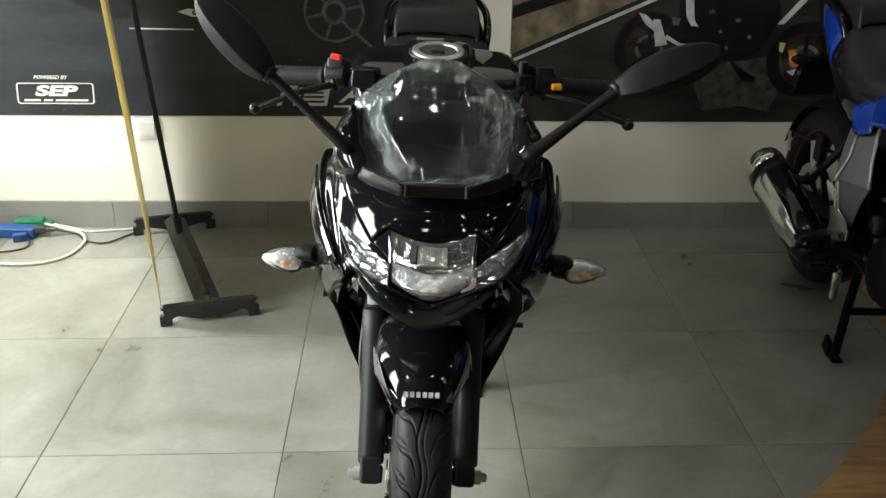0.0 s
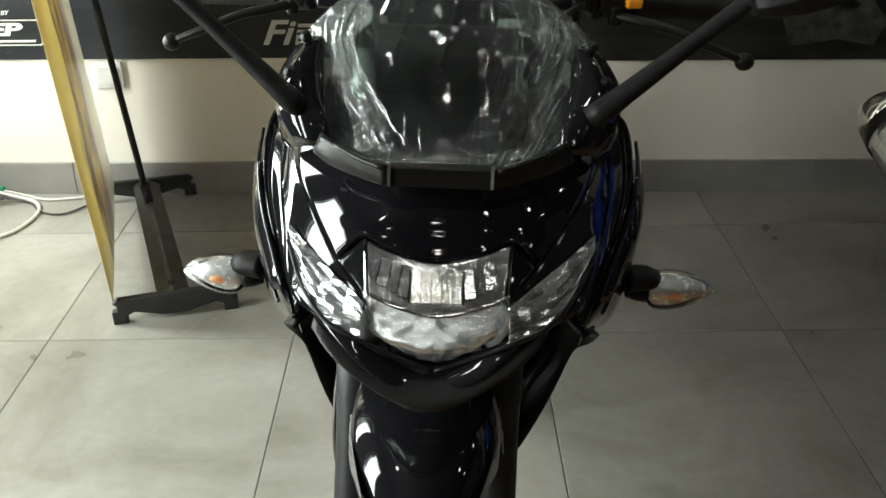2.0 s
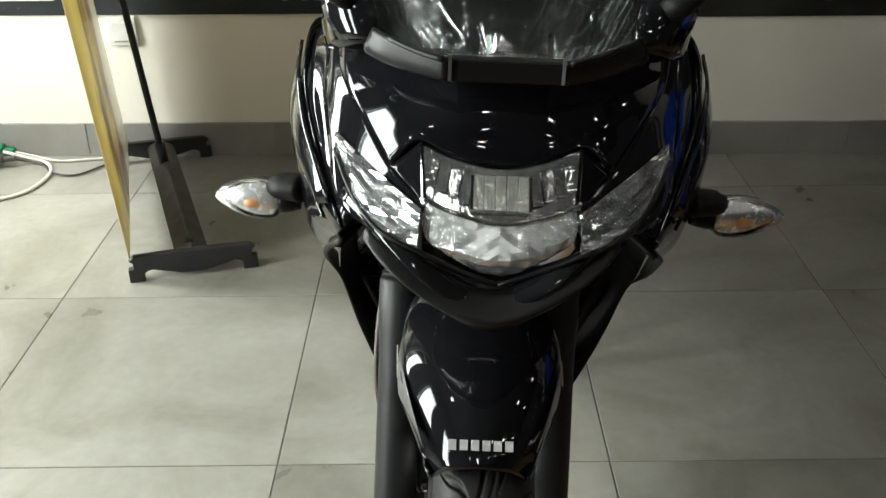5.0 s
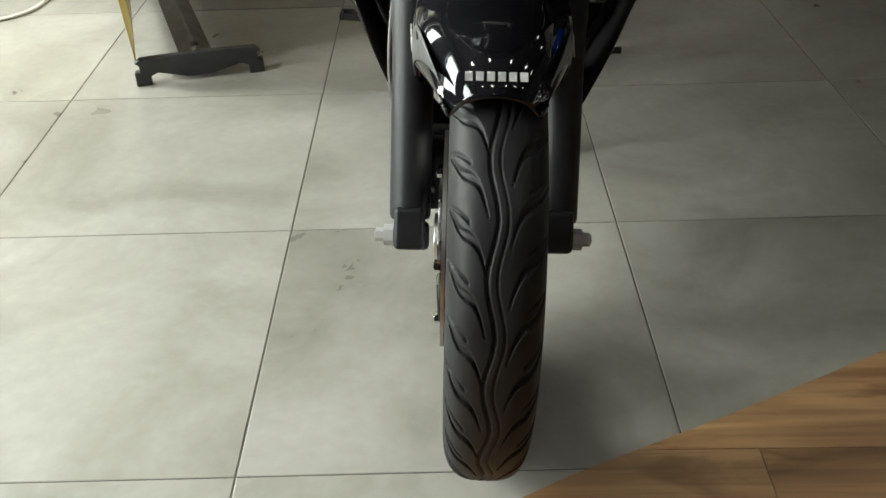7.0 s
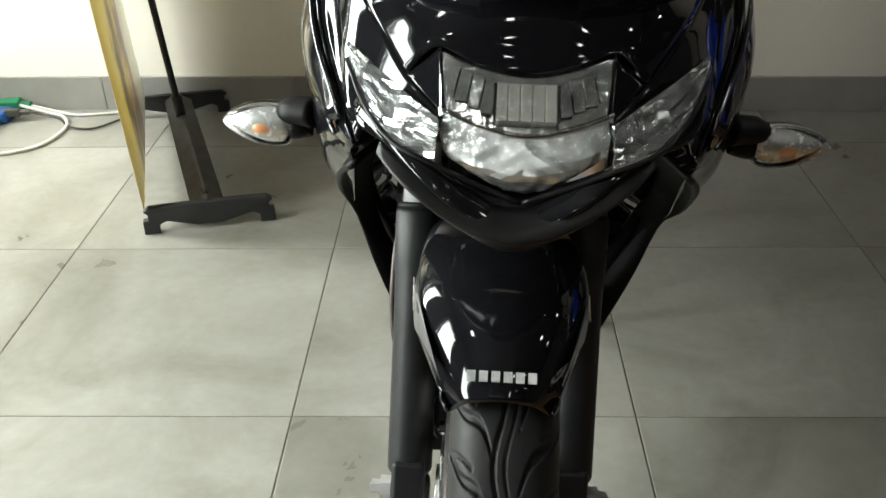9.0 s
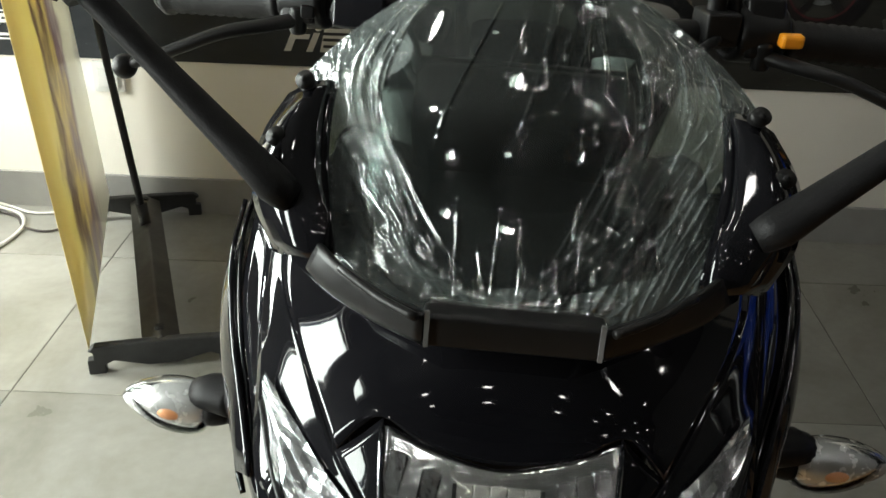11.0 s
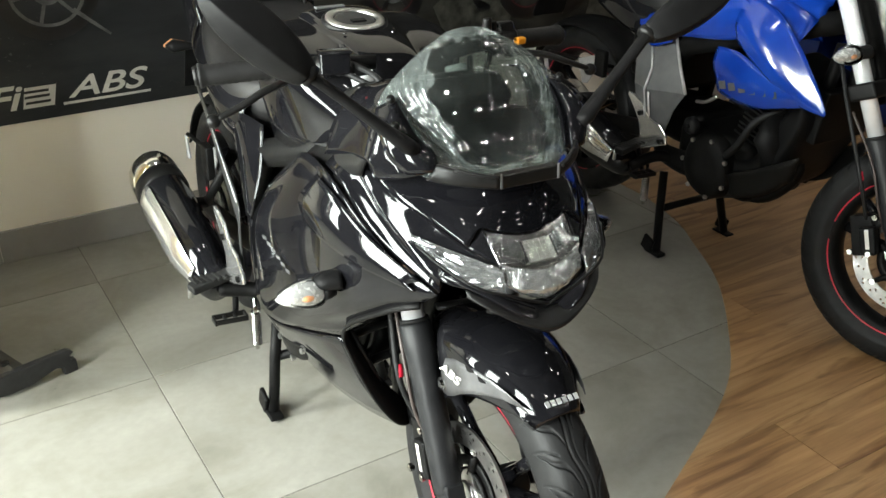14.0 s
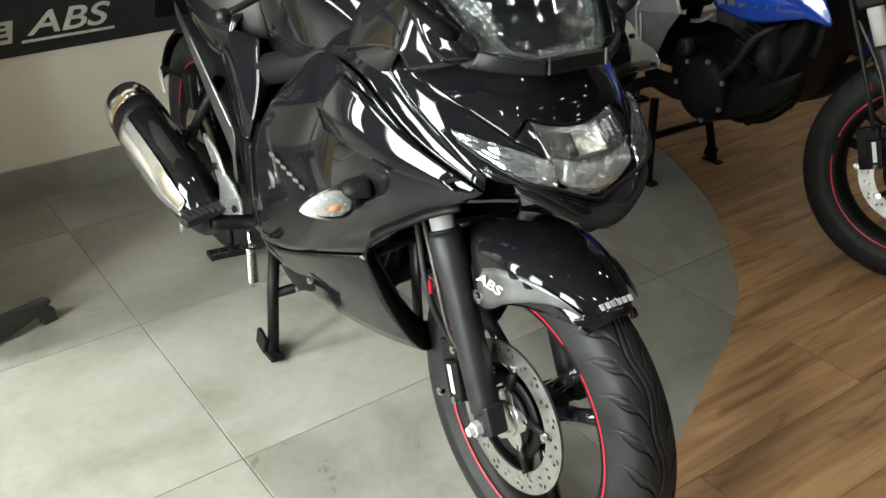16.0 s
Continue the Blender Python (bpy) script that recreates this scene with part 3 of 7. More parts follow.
def tread_depth(s, x, half):
    """Depth of the tread at s metres round and x across: a wavy centre groove with a thin twin, long curved cuts to both shoulders."""
    def groove(off, width, depth):
        return depth * min(1.0, max(0.0, (width - abs(off)) / 0.0009))

    wave = 0.0045 * math.sin(s * 2 * math.pi / 0.116)
    d = max(groove(x - wave + 0.006, 0.0022, 0.0028), groove(x - wave - 0.004, 0.0014, 0.0018))
    side = 1 if x > 0 else -1
    u = abs(x) / half
    pitch = 0.0582
    if 0.2 < u < 0.95:
        t = (u - 0.2) / 0.75
        k = (s + (pitch / 2 if side > 0 else 0) + 0.075 * t ** 0.8 + 0.008 * math.sin(6 * t)) % pitch - pitch / 2
        d = max(d, groove(k, 0.0012 + 0.0042 * math.sin(math.pi * t) ** 0.8, 0.0042))
    if 0.55 < u < 0.98:
        k = (s + 0.03 + (pitch / 2 if side > 0 else 0) + 0.05 * u) % pitch - pitch / 2
        d = max(d, groove(k, 0.0022, 0.003))
    return d


def tyre_mesh(radius, width, around, across):
    bm, rings = bmesh.new(), []
    half = width / 2
    bead = radius - 0.082
    for i in range(around):
        a = 2 * math.pi * i / around
        s, ring = a * radius, []
        for k in range(across + 1):
            v = -1 + 2 * k / across
            x = half * math.sin(v * math.pi * 0.56) / math.sin(math.pi * 0.5)
            x = max(-half, min(half, x)) if abs(v) < 0.9 else math.copysign(half * (1 - (abs(v) - 0.9) * 2.6), v)
            r = radius - 0.082 * (abs(v) ** 2.7)
            if abs(v) < 0.8:
                r -= tread_depth(s, x, half)
            ring.append(bm.verts.new((x, r * math.cos(a), r * math.sin(a))))
        rings.append(ring)
    for i in range(around):
        a, b = rings[i], rings[(i + 1) % around]
        for k in range(across):
            bm.faces.new((a[k], a[k + 1], b[k + 1], b[k]))
    return bm


def wheel(name, parent, axle, radius, width, around, across, disc_r, disc_x, rear=False):
    half = width / 2
    rim_r = radius - 0.078
    rim = lathe([(-half * 0.62, rim_r + 0.004), (-half * 0.72, rim_r), (-half * 0.7, rim_r - 0.014), (-half * 0.3, rim_r - 0.026), (half * 0.3, rim_r - 0.026), (half * 0.7, rim_r - 0.014), (half * 0.72, rim_r), (half * 0.62, rim_r + 0.004), (0, rim_r - 0.012)], 96, True)
    hub = lathe([(-0.05, 0.0), (-0.05, 0.026), (-0.044, 0.032), (-0.02, 0.034), (0.02, 0.034), (0.044, 0.032), (0.05, 0.026), (0.05, 0.0)], 32)
    w = part(name, join(rim, hub), DEEP_BLACK, parent, "black alloy wheel", bevel=0.0)
    w.location = axle
    for k in range(3):
        for d in (-13, 13):
            a = radians(120 * k + 20)
            b = a + radians(d)
            root = Vector((0, 0.026 * math.cos(a + radians(d * 2)), 0.026 * math.sin(a + radians(d * 2))))
            tip = Vector((0, (rim_r - 0.018) * math.cos(b), (rim_r - 0.018) * math.sin(b)))
            part("spoke", sweep([root, root.lerp(tip, 0.5), tip], [0.017, 0.0115, 0.0135], 10, up=(1, 0, 0)), GLOSS_BLACK, w)
    part("tyre", tyre_mesh(radius, width, around, across), RUBBER, w, "black grooved rubber tyre")
    for s in (-1, 1):
        x = s * half * 0.735
        for a0 in (10, 130, 250):
            arc = [radians(a0 + 106 * k / 24) for k in range(25)]
            part("rim_tape", surf([[(x + s * 0.0012 * o, r * math.cos(a), r * math.sin(a)) for r, o in ((rim_r + 0.002, 0), (rim_r + 0.0015, 1), (rim_r - 0.0052, 1), (rim_r - 0.0057, 0))] for a in arc]), RED, w, "red rim tape")
    # perforated disc: a ring of small sectors with some left out
    n, bands = 132, 7
    bm = bmesh.new()
    rr = [disc_r * (0.71 + 0.29 * b / bands) for b in range(bands + 1)]
    vs = [[bm.verts.new((disc_x, r * math.cos(2 * math.pi * k / n + 0.05 * math.sin(b)), r * math.sin(2 * math.pi * k / n + 0.05 * math.sin(b)))) for k in range(n)] for b, r in enumerate(rr)]
    for b in range(bands):
        for k in range(n):
            hole = (b == 2 and k % 6 == 0) or (b == 4 and k % 6 == 3) or (b == 5 and k % 12 == 7)
            if not hole:
                bm.faces.new((vs[b][k], vs[b][(k + 1) % n], vs[b + 1][(k + 1) % n], vs[b + 1][k]))
    part("brake_disc", bm, DISC, w, "drilled steel brake disc", solid=0.0045, offset=0, smooth=False)
    carrier = lathe([(disc_x - 0.004, 0.036), (disc_x + 0.004, 0.036), (disc_x + 0.004, 0.052), (disc_x - 0.004, 0.052)], 40, True)
    for k in range(5):
        a = radians(72 * k + 10)
        p = Vector((disc_x, 0.047 * math.cos(a), 0.047 * math.sin(a)))
        q = Vector((disc_x, disc_r * 0.77 * math.cos(a + 0.2), disc_r * 0.77 * math.sin(a + 0.2)))
        carrier = join(carrier, sweep([p, q], [0.009, 0.006], 8, up=(1, 0, 0)))
    dc = part("disc_carrier", carrier, DEEP_BLACK, w, "black disc carrier")
    out = -1 if disc_x < 0 else 1
    for k in range(5):
        a = radians(72 * k + 10) + 0.2
        part("carrier_bolt", bolt((disc_x + out * 0.004, disc_r * 0.74 * math.cos(a), disc_r * 0.74 * math.sin(a)), (out, 0, 0), 0.0075, 0.006), CHROME, dc, "chrome bolt", smooth=False)
    star = [(r * math.cos(a), r * math.sin(a)) for r, a in ((0.058 if k % 4 == 0 else 0.05 if k % 2 else 0.038, radians(18 * k + 10)) for k in range(20))]
    part("hub_star", join(plate(star, 0.004, Matrix(((0, 0, out, disc_x + out * 0.004), (1, 0, 0, 0), (0, 1, 0, 0), (0, 0, 0, 1)))), lathe([(disc_x + out * 0.006, 0.022), (disc_x + out * 0.013, 0.023), (disc_x + out * 0.013, 0.03), (disc_x + out * 0.006, 0.032)], 32, True)), ALLOY, dc, "bright star-shaped hub plate", smooth=False, bevel=0.001)
    part("tone_ring", lathe([(disc_x * 0.9, 0.056), (disc_x * 0.9 - 0.003, 0.056), (disc_x * 0.9 - 0.003, 0.074), (disc_x * 0.9, 0.074)], 64, True), DEEP_BLACK, w)
    return w


def front_fork(parent):
    for s in (-1, 1):
        x = s * 0.09
        foot, top = fork_at(0.317, x), fork_at(0.586, x)
        lower = sweep([foot, fork_at(0.321, x), fork_at(0.335, x), fork_at(0.49, x), fork_at(0.515, x), fork_at(0.535, x), fork_at(0.58, x), top], [0.0235, 0.0252, 0.0252, 0.0255, 0.0262, 0.0278, 0.0278, 0.025], 28)
        leg = part("fork_leg", lower, FORK_BLACK, parent, "matt black fork slider")
        part("axle_clamp", join(box(0.037, 0.046, 0.052, (x, AXLE_F[1], AXLE_F[2] + 0.012), (-26, 0, 0)), rod((x - s * 0.024, *AXLE_F[1:]), (x + s * 0.02, *AXLE_F[1:]), 0.018, 20)), FORK_BLACK, leg, bevel=0.006)
        part("axle_nut", join(bolt((x + s * 0.02, *AXLE_F[1:]), (s, 0, 0), 0.0135, 0.012), bolt((x + s * 0.031, *AXLE_F[1:]), (s, 0, 0), 0.0085, 0.011)), CAST, leg, "bright axle nut", smooth=False)
        part("dust_seal", sweep([fork_at(0.585, x), fork_at(0.591, x)], 0.0255, 24), RUBBER, leg)
        part("stanchion", sweep([fork_at(0.58, x), fork_at(0.98, x)], 0.0205, 28), STANCHION, parent, "chrome fork tube")
    part("lower_yoke", join(box(0.24, 0.07, 0.045, fork_at(0.70), (-26, 0, 0)), rod(fork_at(0.66), fork_at(0.97), 0.028, 20)), DEEP_BLACK, parent, bevel=0.008)
    part("upper_yoke", box(0.235, 0.075, 0.03, fork_at(0.955), (-26, 0, 0)), SATIN_BLACK, parent, bevel=0.008)
    # caliper behind the disc-side leg
    c = part("brake_caliper", join(box(0.045, 0.058, 0.105, (-0.066, -0.372, 0.335), (-20, 0, 0)), box(0.03, 0.04, 0.07, (-0.088, -0.392, 0.33), (-20, 0, 0)), rod((-0.09, -0.40, 0.38), (-0.05, -0.40, 0.38), 0.013)), DEEP_BLACK, parent, "black brake caliper", bevel=0.005)
    for y, z in ((-0.395, 0.395), (-0.36, 0.29), (-0.405, 0.30)):
        part("caliper_bolt", bolt((-0.098, y, z), (-1, 0, 0), 0.0075, 0.009), CHROME, c, smooth=False)
    part("caliper_mark", box(0.001, 0.010, 0.05, (-0.1045, -0.392, 0.335), (-20, 0, 0)), PALE_PRINT, c, smooth=False)
    part("brake_hose", sweep(spline([(-0.085, -0.37, 0.38), (-0.118, -0.345, 0.47), (-0.112, -0.30, 0.56), (-0.10, -0.25, 0.66), (-0.07, -0.2, 0.75)]), 0.0055, 10), RUBBER, parent, "black brake hose")
    part("hose_band", rod((-0.1165, -0.342, 0.478), (-0.1145, -0.332, 0.498), 0.0068), RED, parent, "red hose band")
    part("sensor_wire", sweep(spline([(-0.06, -0.43, 0.33), (-0.11, -0.40, 0.42), (-0.118, -0.36, 0.52), (-0.1, -0.27, 0.64)]), 0.0035, 8), CABLE_DARK, parent)


FENDER = ((122, 0.325, 0.052, 0.27), (113, 0.331, 0.058, 0.235), (107, 0.334, 0.076, 0.192), (100, 0.336, 0.079, 0.196), (92, 0.337, 0.08, 0.212), (86, 0.336, 0.08, 0.23), (79, 0.334, 0.076, 0.246), (72, 0.331, 0.068, 0.26), (66, 0.327, 0.059, 0.272), (61, 0.3225, 0.05, 0.284), (57.5, 0.317, 0.042, 0.292))


def fender_section(deg):
    """Top radius, half width and skirt radius of the mudguard at an angle above the front."""
    for (d0, *a), (d1, *b) in zip(FENDER, FENDER[1:]):
        if d1 <= deg <= d0:
            u = (d0 - deg) / (d0 - d1)
            return [p + (q - p) * u for p, q in zip(a, b)]
    return list(FENDER[-1][1:])


def fender_point(deg, x, r):
    a = radians(180 - deg)
    return (x, AXLE_F[1] + math.cos(a) * r, AXLE_F[2] + math.sin(a) * r)


def skirt_point(s, deg, r, lift=0.002):
    """A point on the outside of the skirt."""
    top, w, low = fender_section(deg)
    u = min(1.0, max(0.0, (top - 0.035 - r) / max(0.01, top - 0.035 - low)))
    return fender_point(deg, s * (w * (1.0 + 0.05 * math.sin(u * math.pi * 0.75)) + lift), r)


def front_fender(parent, paint, decal=True):
    """A blade that follows the tyre, with skirts down to the fork legs."""
    rows = []
    for deg, top, w, low in FENDER:
        side = [(1.04, low), (1.05, (top - 0.035 + low) / 2), (1.0, top - 0.035), (0.72, top - 0.013), (0.3, top - 0.002)]
        rows.append([fender_point(deg, -w * u, r) for u, r in side] + [fender_point(deg, 0, top)] + [fender_point(deg, w * u, r) for u, r in side[::-1]])
    fender = part("front_fender", skin(rows, 4, 3), paint, parent, "front mudguard", solid=0.003)
    for s in (-1, 1):
        x, y, z = skirt_point(s, 104.5, 0.216, 0.0)
        part("fender_bolt", join(bolt((x + s * 0.004, y, z), (s, 0, 0), 0.0065, 0.004), sweep([(x, y, z), (x + s * 0.005, y, z)], 0.0115, 18)), CHROME, fender, "chrome bolt", smooth=False)
        if decal:
            band = ((105, 0.2, 0.236), (100, 0.2, 0.268), (94, 0.209, 0.28), (88, 0.227, 0.288), (82, 0.245, 0.296), (76, 0.266, 0.303), (70, 0.287, 0.307), (65, 0.3, 0.309), (61.5, 0.306, 0.3075))
            part("side_sticker", surf([[skirt_point(s, deg, lo + (hi - lo) * k / 5) for k in range(6)] for deg, lo, hi in band]), GREY_STICKER, fender, "silver-grey side sticker", solid=0.001)
            text_mesh("ABS", 0.024, PALE_PRINT, "lettering", fender, Matrix.Translation((s * 0.0885, -0.458, 0.546)) @ Matrix(((0, 0, s, 0), (s, 0, 0, 0), (0, 1, 0, 0), (0, 0, 0, 1))) @ pose(0, 0, 0, 0, 4, 3 * s), 0.35, 0.0004, "pale ABS lettering", 1.35)
    # maker's mark as a row of plain bars
    for k in range(6):
        a = radians(61.2)
        x = (k - 2.5) * 0.0103
        part("maker_mark", box(0.0072, 0.0014, 0.0098, (x, AXLE_F[1] - 0.3235 * math.cos(a), AXLE_F[2] + 0.3235 * math.sin(a)), (-52, 0, 0)), SILVER_PRINT, fender, smooth=False)
    return fender


def indicator(parent, s, root, tip_x, z):
    """Black stalk and a pointed clear lens with an amber bulb."""
    y = root[1]
    stalk = part("indicator_stalk", sweep(spline([root, (s * (abs(root[0]) + 0.03), y + 0.01, root[2] - 0.004), (s * (tip_x - 0.1), y + 0.014, z + 0.002), (s * (tip_x - 0.077), y + 0.012, z)], 5), [0.021, 0.021, 0.0205, 0.02, 0.0195, 0.019, 0.018, 0.0175, 0.0165, 0.016, 0.016, 0.017, 0.019, 0.0205, 0.0215, 0.02], 16, 0.85), MATT_BLACK, parent, "black indicator stalk")
    rows = []
    for u, h in ((0.0, 0.016), (0.1, 0.025), (0.3, 0.0285), (0.55, 0.0255), (0.8, 0.0165), (0.94, 0.008), (1.0, 0.001)):
        x = s * (tip_x - 0.082 + 0.082 * u)
        cx = y + 0.012 + 0.006 * u
        rows.append([(x, cx - 0.028 * (h / 0.0285) * math.cos(a) - 0.002, z + 0.002 * u + h * math.sin(a)) for a in (radians(d) for d in (-100, -70, -40, -12, 12, 40, 70, 100))])
    lens = part("indicator_lens", skin(rows, 3, 2), LENS, stalk, "clear pointed indicator lens", solid=0.0015)
    lens.visible_shadow = False
    inner = []
    for r in rows:
        h = max(p[2] for p in r) - min(p[2] for p in r)
        inner.append([(r[0][0] - s * 0.001, y + 0.013 - 0.44 * h * math.cos(a) * (0.9 if abs(a) < 1.6 else 0.6), z + 0.46 * h * math.sin(a)) for a in (radians(d) for d in range(-180, 181, 24))])
    part("indicator_reflector", skin(inner, 3, 2), WHITE_REFLECTOR, stalk, "bright indicator reflector", solid=0.001)
    b = bmesh.new()
    bmesh.ops.create_uvsphere(b, u_segments=14, v_segments=10, radius=0.0078)
    part("bulb", moved(b, pose(s * (tip_x - 0.05), y - 0.0045, z + 0.001) @ Matrix.Diagonal((1.7, 0.75, 1.0, 1))), AMBER, stalk, "amber bulb")
    return stalk


def lever(parent, s):
    pts = spline([(s * 0.205, -0.105, 0.985), (s * 0.235, -0.128, 0.982), (s * 0.27, -0.142, 0.976), (s * 0.315, -0.15, 0.958), (s * 0.352, -0.147, 0.943)], 5)
    n = len(pts)
    lv = part("control_lever", sweep(pts, [0.0095 - 0.0022 * k / (n - 1) for k in range(n)], 14, 0.7), SATIN_BLACK, parent, "black control lever")
    b = bmesh.new()
    bmesh.ops.create_uvsphere(b, u_segments=16, v_segments=12, radius=0.0115)
    part("lever_ball", moved(b, pose(s * 0.358, -0.147, 0.940)), SATIN_BLACK, lv)
    part("lever_perch", join(box(0.04, 0.03, 0.026, (s * 0.205, -0.085, 0.99)), rod((s * 0.206, -0.11, 0.972), (s * 0.206, -0.11, 0.998), 0.008)), SATIN_BLACK, lv, bevel=0.004)
    return lv


def handlebar(parent):
    for s in (-1, 1):
        bar = part("clip_on_bar", sweep([(s * 0.07, -0.135, 1.0), (s * 0.14, -0.105, 1.0), (s * 0.345, -0.047, 0.985)], 0.0125, 16), SATIN_BLACK, parent, "black handlebar tube")
        ribs = []
        a, b = Vector((s * 0.225, -0.081, 0.995)), Vector((s * 0.348, -0.046, 0.985))
        for k in range(25):
            ribs.append(0.0172 + (0.0016 if k % 2 else 0.0))
        ribs[0] = ribs[-1] = 0.0205
        ribs[1] = ribs[-2] = 0.0205
        part("grip", sweep([a.lerp(b, k / 24) for k in range(25)], ribs, 20), GRIP, bar, "ribbed black rubber grip")
        part("bar_end", sweep([b, b + Vector((s * 0.008, 0.002, -0.001))], [0.019, 0.015], 18), SATIN_BLACK, bar)
        sw = part("switch_box", join(box(0.036, 0.05, 0.056, (s * 0.2, -0.085, 1.005), (-14, 0, s * 16)), sweep([(s * 0.178, -0.092, 1.003), (s * 0.222, -0.08, 1.0)], [0.029, 0.0275], 20)), SATIN_BLACK, bar, "black switch housing", bevel=0.006)
        if s < 0:
            part("kill_switch", box(0.022, 0.011, 0.01, (-0.203, -0.105, 1.04), (10, 8, -14)), RED_SWITCH, sw, "red engine stop switch", smooth=False, bevel=0.003)
            part("start_button", box(0.013, 0.012, 0.012, (-0.196, -0.113, 0.995)), MATT_BLACK, sw, bevel=0.002)
            part("brake_reservoir", join(box(0.05, 0.036, 0.036, (-0.142, -0.126, 1.004), (-8, 0, -14)), box(0.054, 0.04, 0.007, (-0.142, -0.127, 1.0235), (-8, 0, -14)), box(0.03, 0.02, 0.02, (-0.142, -0.11, 0.985))), GLOSS_BLACK, bar, "square black brake fluid reservoir", bevel=0.004)
            part("master_cylinder", sweep([(-0.17, -0.112, 1.0), (-0.1, -0.132, 0.99), (-0.085, -0.136, 0.989)], [0.014, 0.013, 0.01], 16), SATIN_BLACK, bar, "black brake master cylinder")
            part("brake_line", sweep(spline([(-0.11, -0.13, 1.0), (-0.09, -0.19, 0.985), (-0.08, -0.2, 0.93), (-0.07, -0.17, 0.86)]), 0.005, 10), RUBBER, bar)
        else:
            part("horn_switch", box(0.02, 0.012, 0.0125, (0.226, -0.113, 1.002), (8, 0, 12)), ORANGE, sw, "orange horn switch", smooth=False, bevel=0.003)
            part("clutch_perch", join(box(0.03, 0.034, 0.03, (0.165, -0.105, 1.008), (0, 0, 14)), rod((0.163, -0.105, 1.02), (0.163, -0.105, 1.048), 0.008), rod((0.178, -0.1, 1.018), (0.178, -0.1, 1.04), 0.006)), SATIN_BLACK, bar, bevel=0.003)
            part("clutch_cable", sweep(spline([(0.165, -0.12, 1.0), (0.13, -0.17, 0.985), (0.1, -0.19, 0.93), (0.08, -0.16, 0.85)]), 0.0045, 10), RUBBER, bar)
        lever(bar, s)
    for x in (-0.04, 0.035):
        part("control_cable", sweep(spline([(x * 3.2, -0.14, 0.99), (x * 2.0, -0.21, 0.96), (x, -0.2, 0.9), (x, -0.13, 0.84)]), 0.0048, 10), RUBBER, parent)


def rear_end(parent):
    """Swingarm, shock, chain guard, rear hugger."""
    for s in (-1, 1):
        part("swingarm", join(sweep([(s * 0.085, 0.40, 0.37), (s * 0.10, 0.65, 0.335), (s * 0.10, 0.90, 0.306)], [0.022, 0.021, 0.018], 14, 1.35), box(0.02, 0.07, 0.055, (s * 0.1, 0.88, 0.306))), DEEP_BLACK, parent, "black swingarm", bevel=0.004)
    part("shock_absorber", sweep([(0, 0.47, 0.42), (0, 0.56, 0.66)], 0.018, 14), DEEP_BLACK, parent)
    rows = []
    for deg in range(20, 176, 15):
        a = radians(deg)
        r, w = 0.335, 0.075
        rows.append([(u * w, AXLE_R[1] + math.cos(a) * (r - 0.03 * abs(u) ** 3), AXLE_R[2] + math.sin(a) * (r - 0.03 * abs(u) ** 3)) for u in (-1, -0.6, 0, 0.6, 1)])
    part("rear_fender", skin(rows, 2, 3), MATT_BLACK, parent, "matt black rear mudguard", solid=0.004)
    for m, out in ((-0.118, [(1.0, 0.49), (0.985, 0.495), (0.962, 0.43), (0.985, 0.425)]), (-0.122, [(0.79, 0.52), (0.69, 0.555), (0.68, 0.52), (0.735, 0.445), (0.76, 0.44)])):
        part("hugger_bracket", plate(out, 0.006, Matrix(((0, 0, -1, m), (1, 0, 0, 0), (0, 1, 0, 0), (0, 0, 0, 1)))), CAST, parent, "bright alloy bracket by the rear wheel", smooth=False, bevel=0.002)
    part("hugger_stay", rod((-0.12, 0.97, 0.5), (-0.115, 0.62, 0.53), 0.006), DEEP_BLACK, parent)
    part("chain_guard", box(0.012, 0.42, 0.06, (0.105, 0.62, 0.41), (-8, 0, 0)), MATT_BLACK, parent, bevel=0.004)


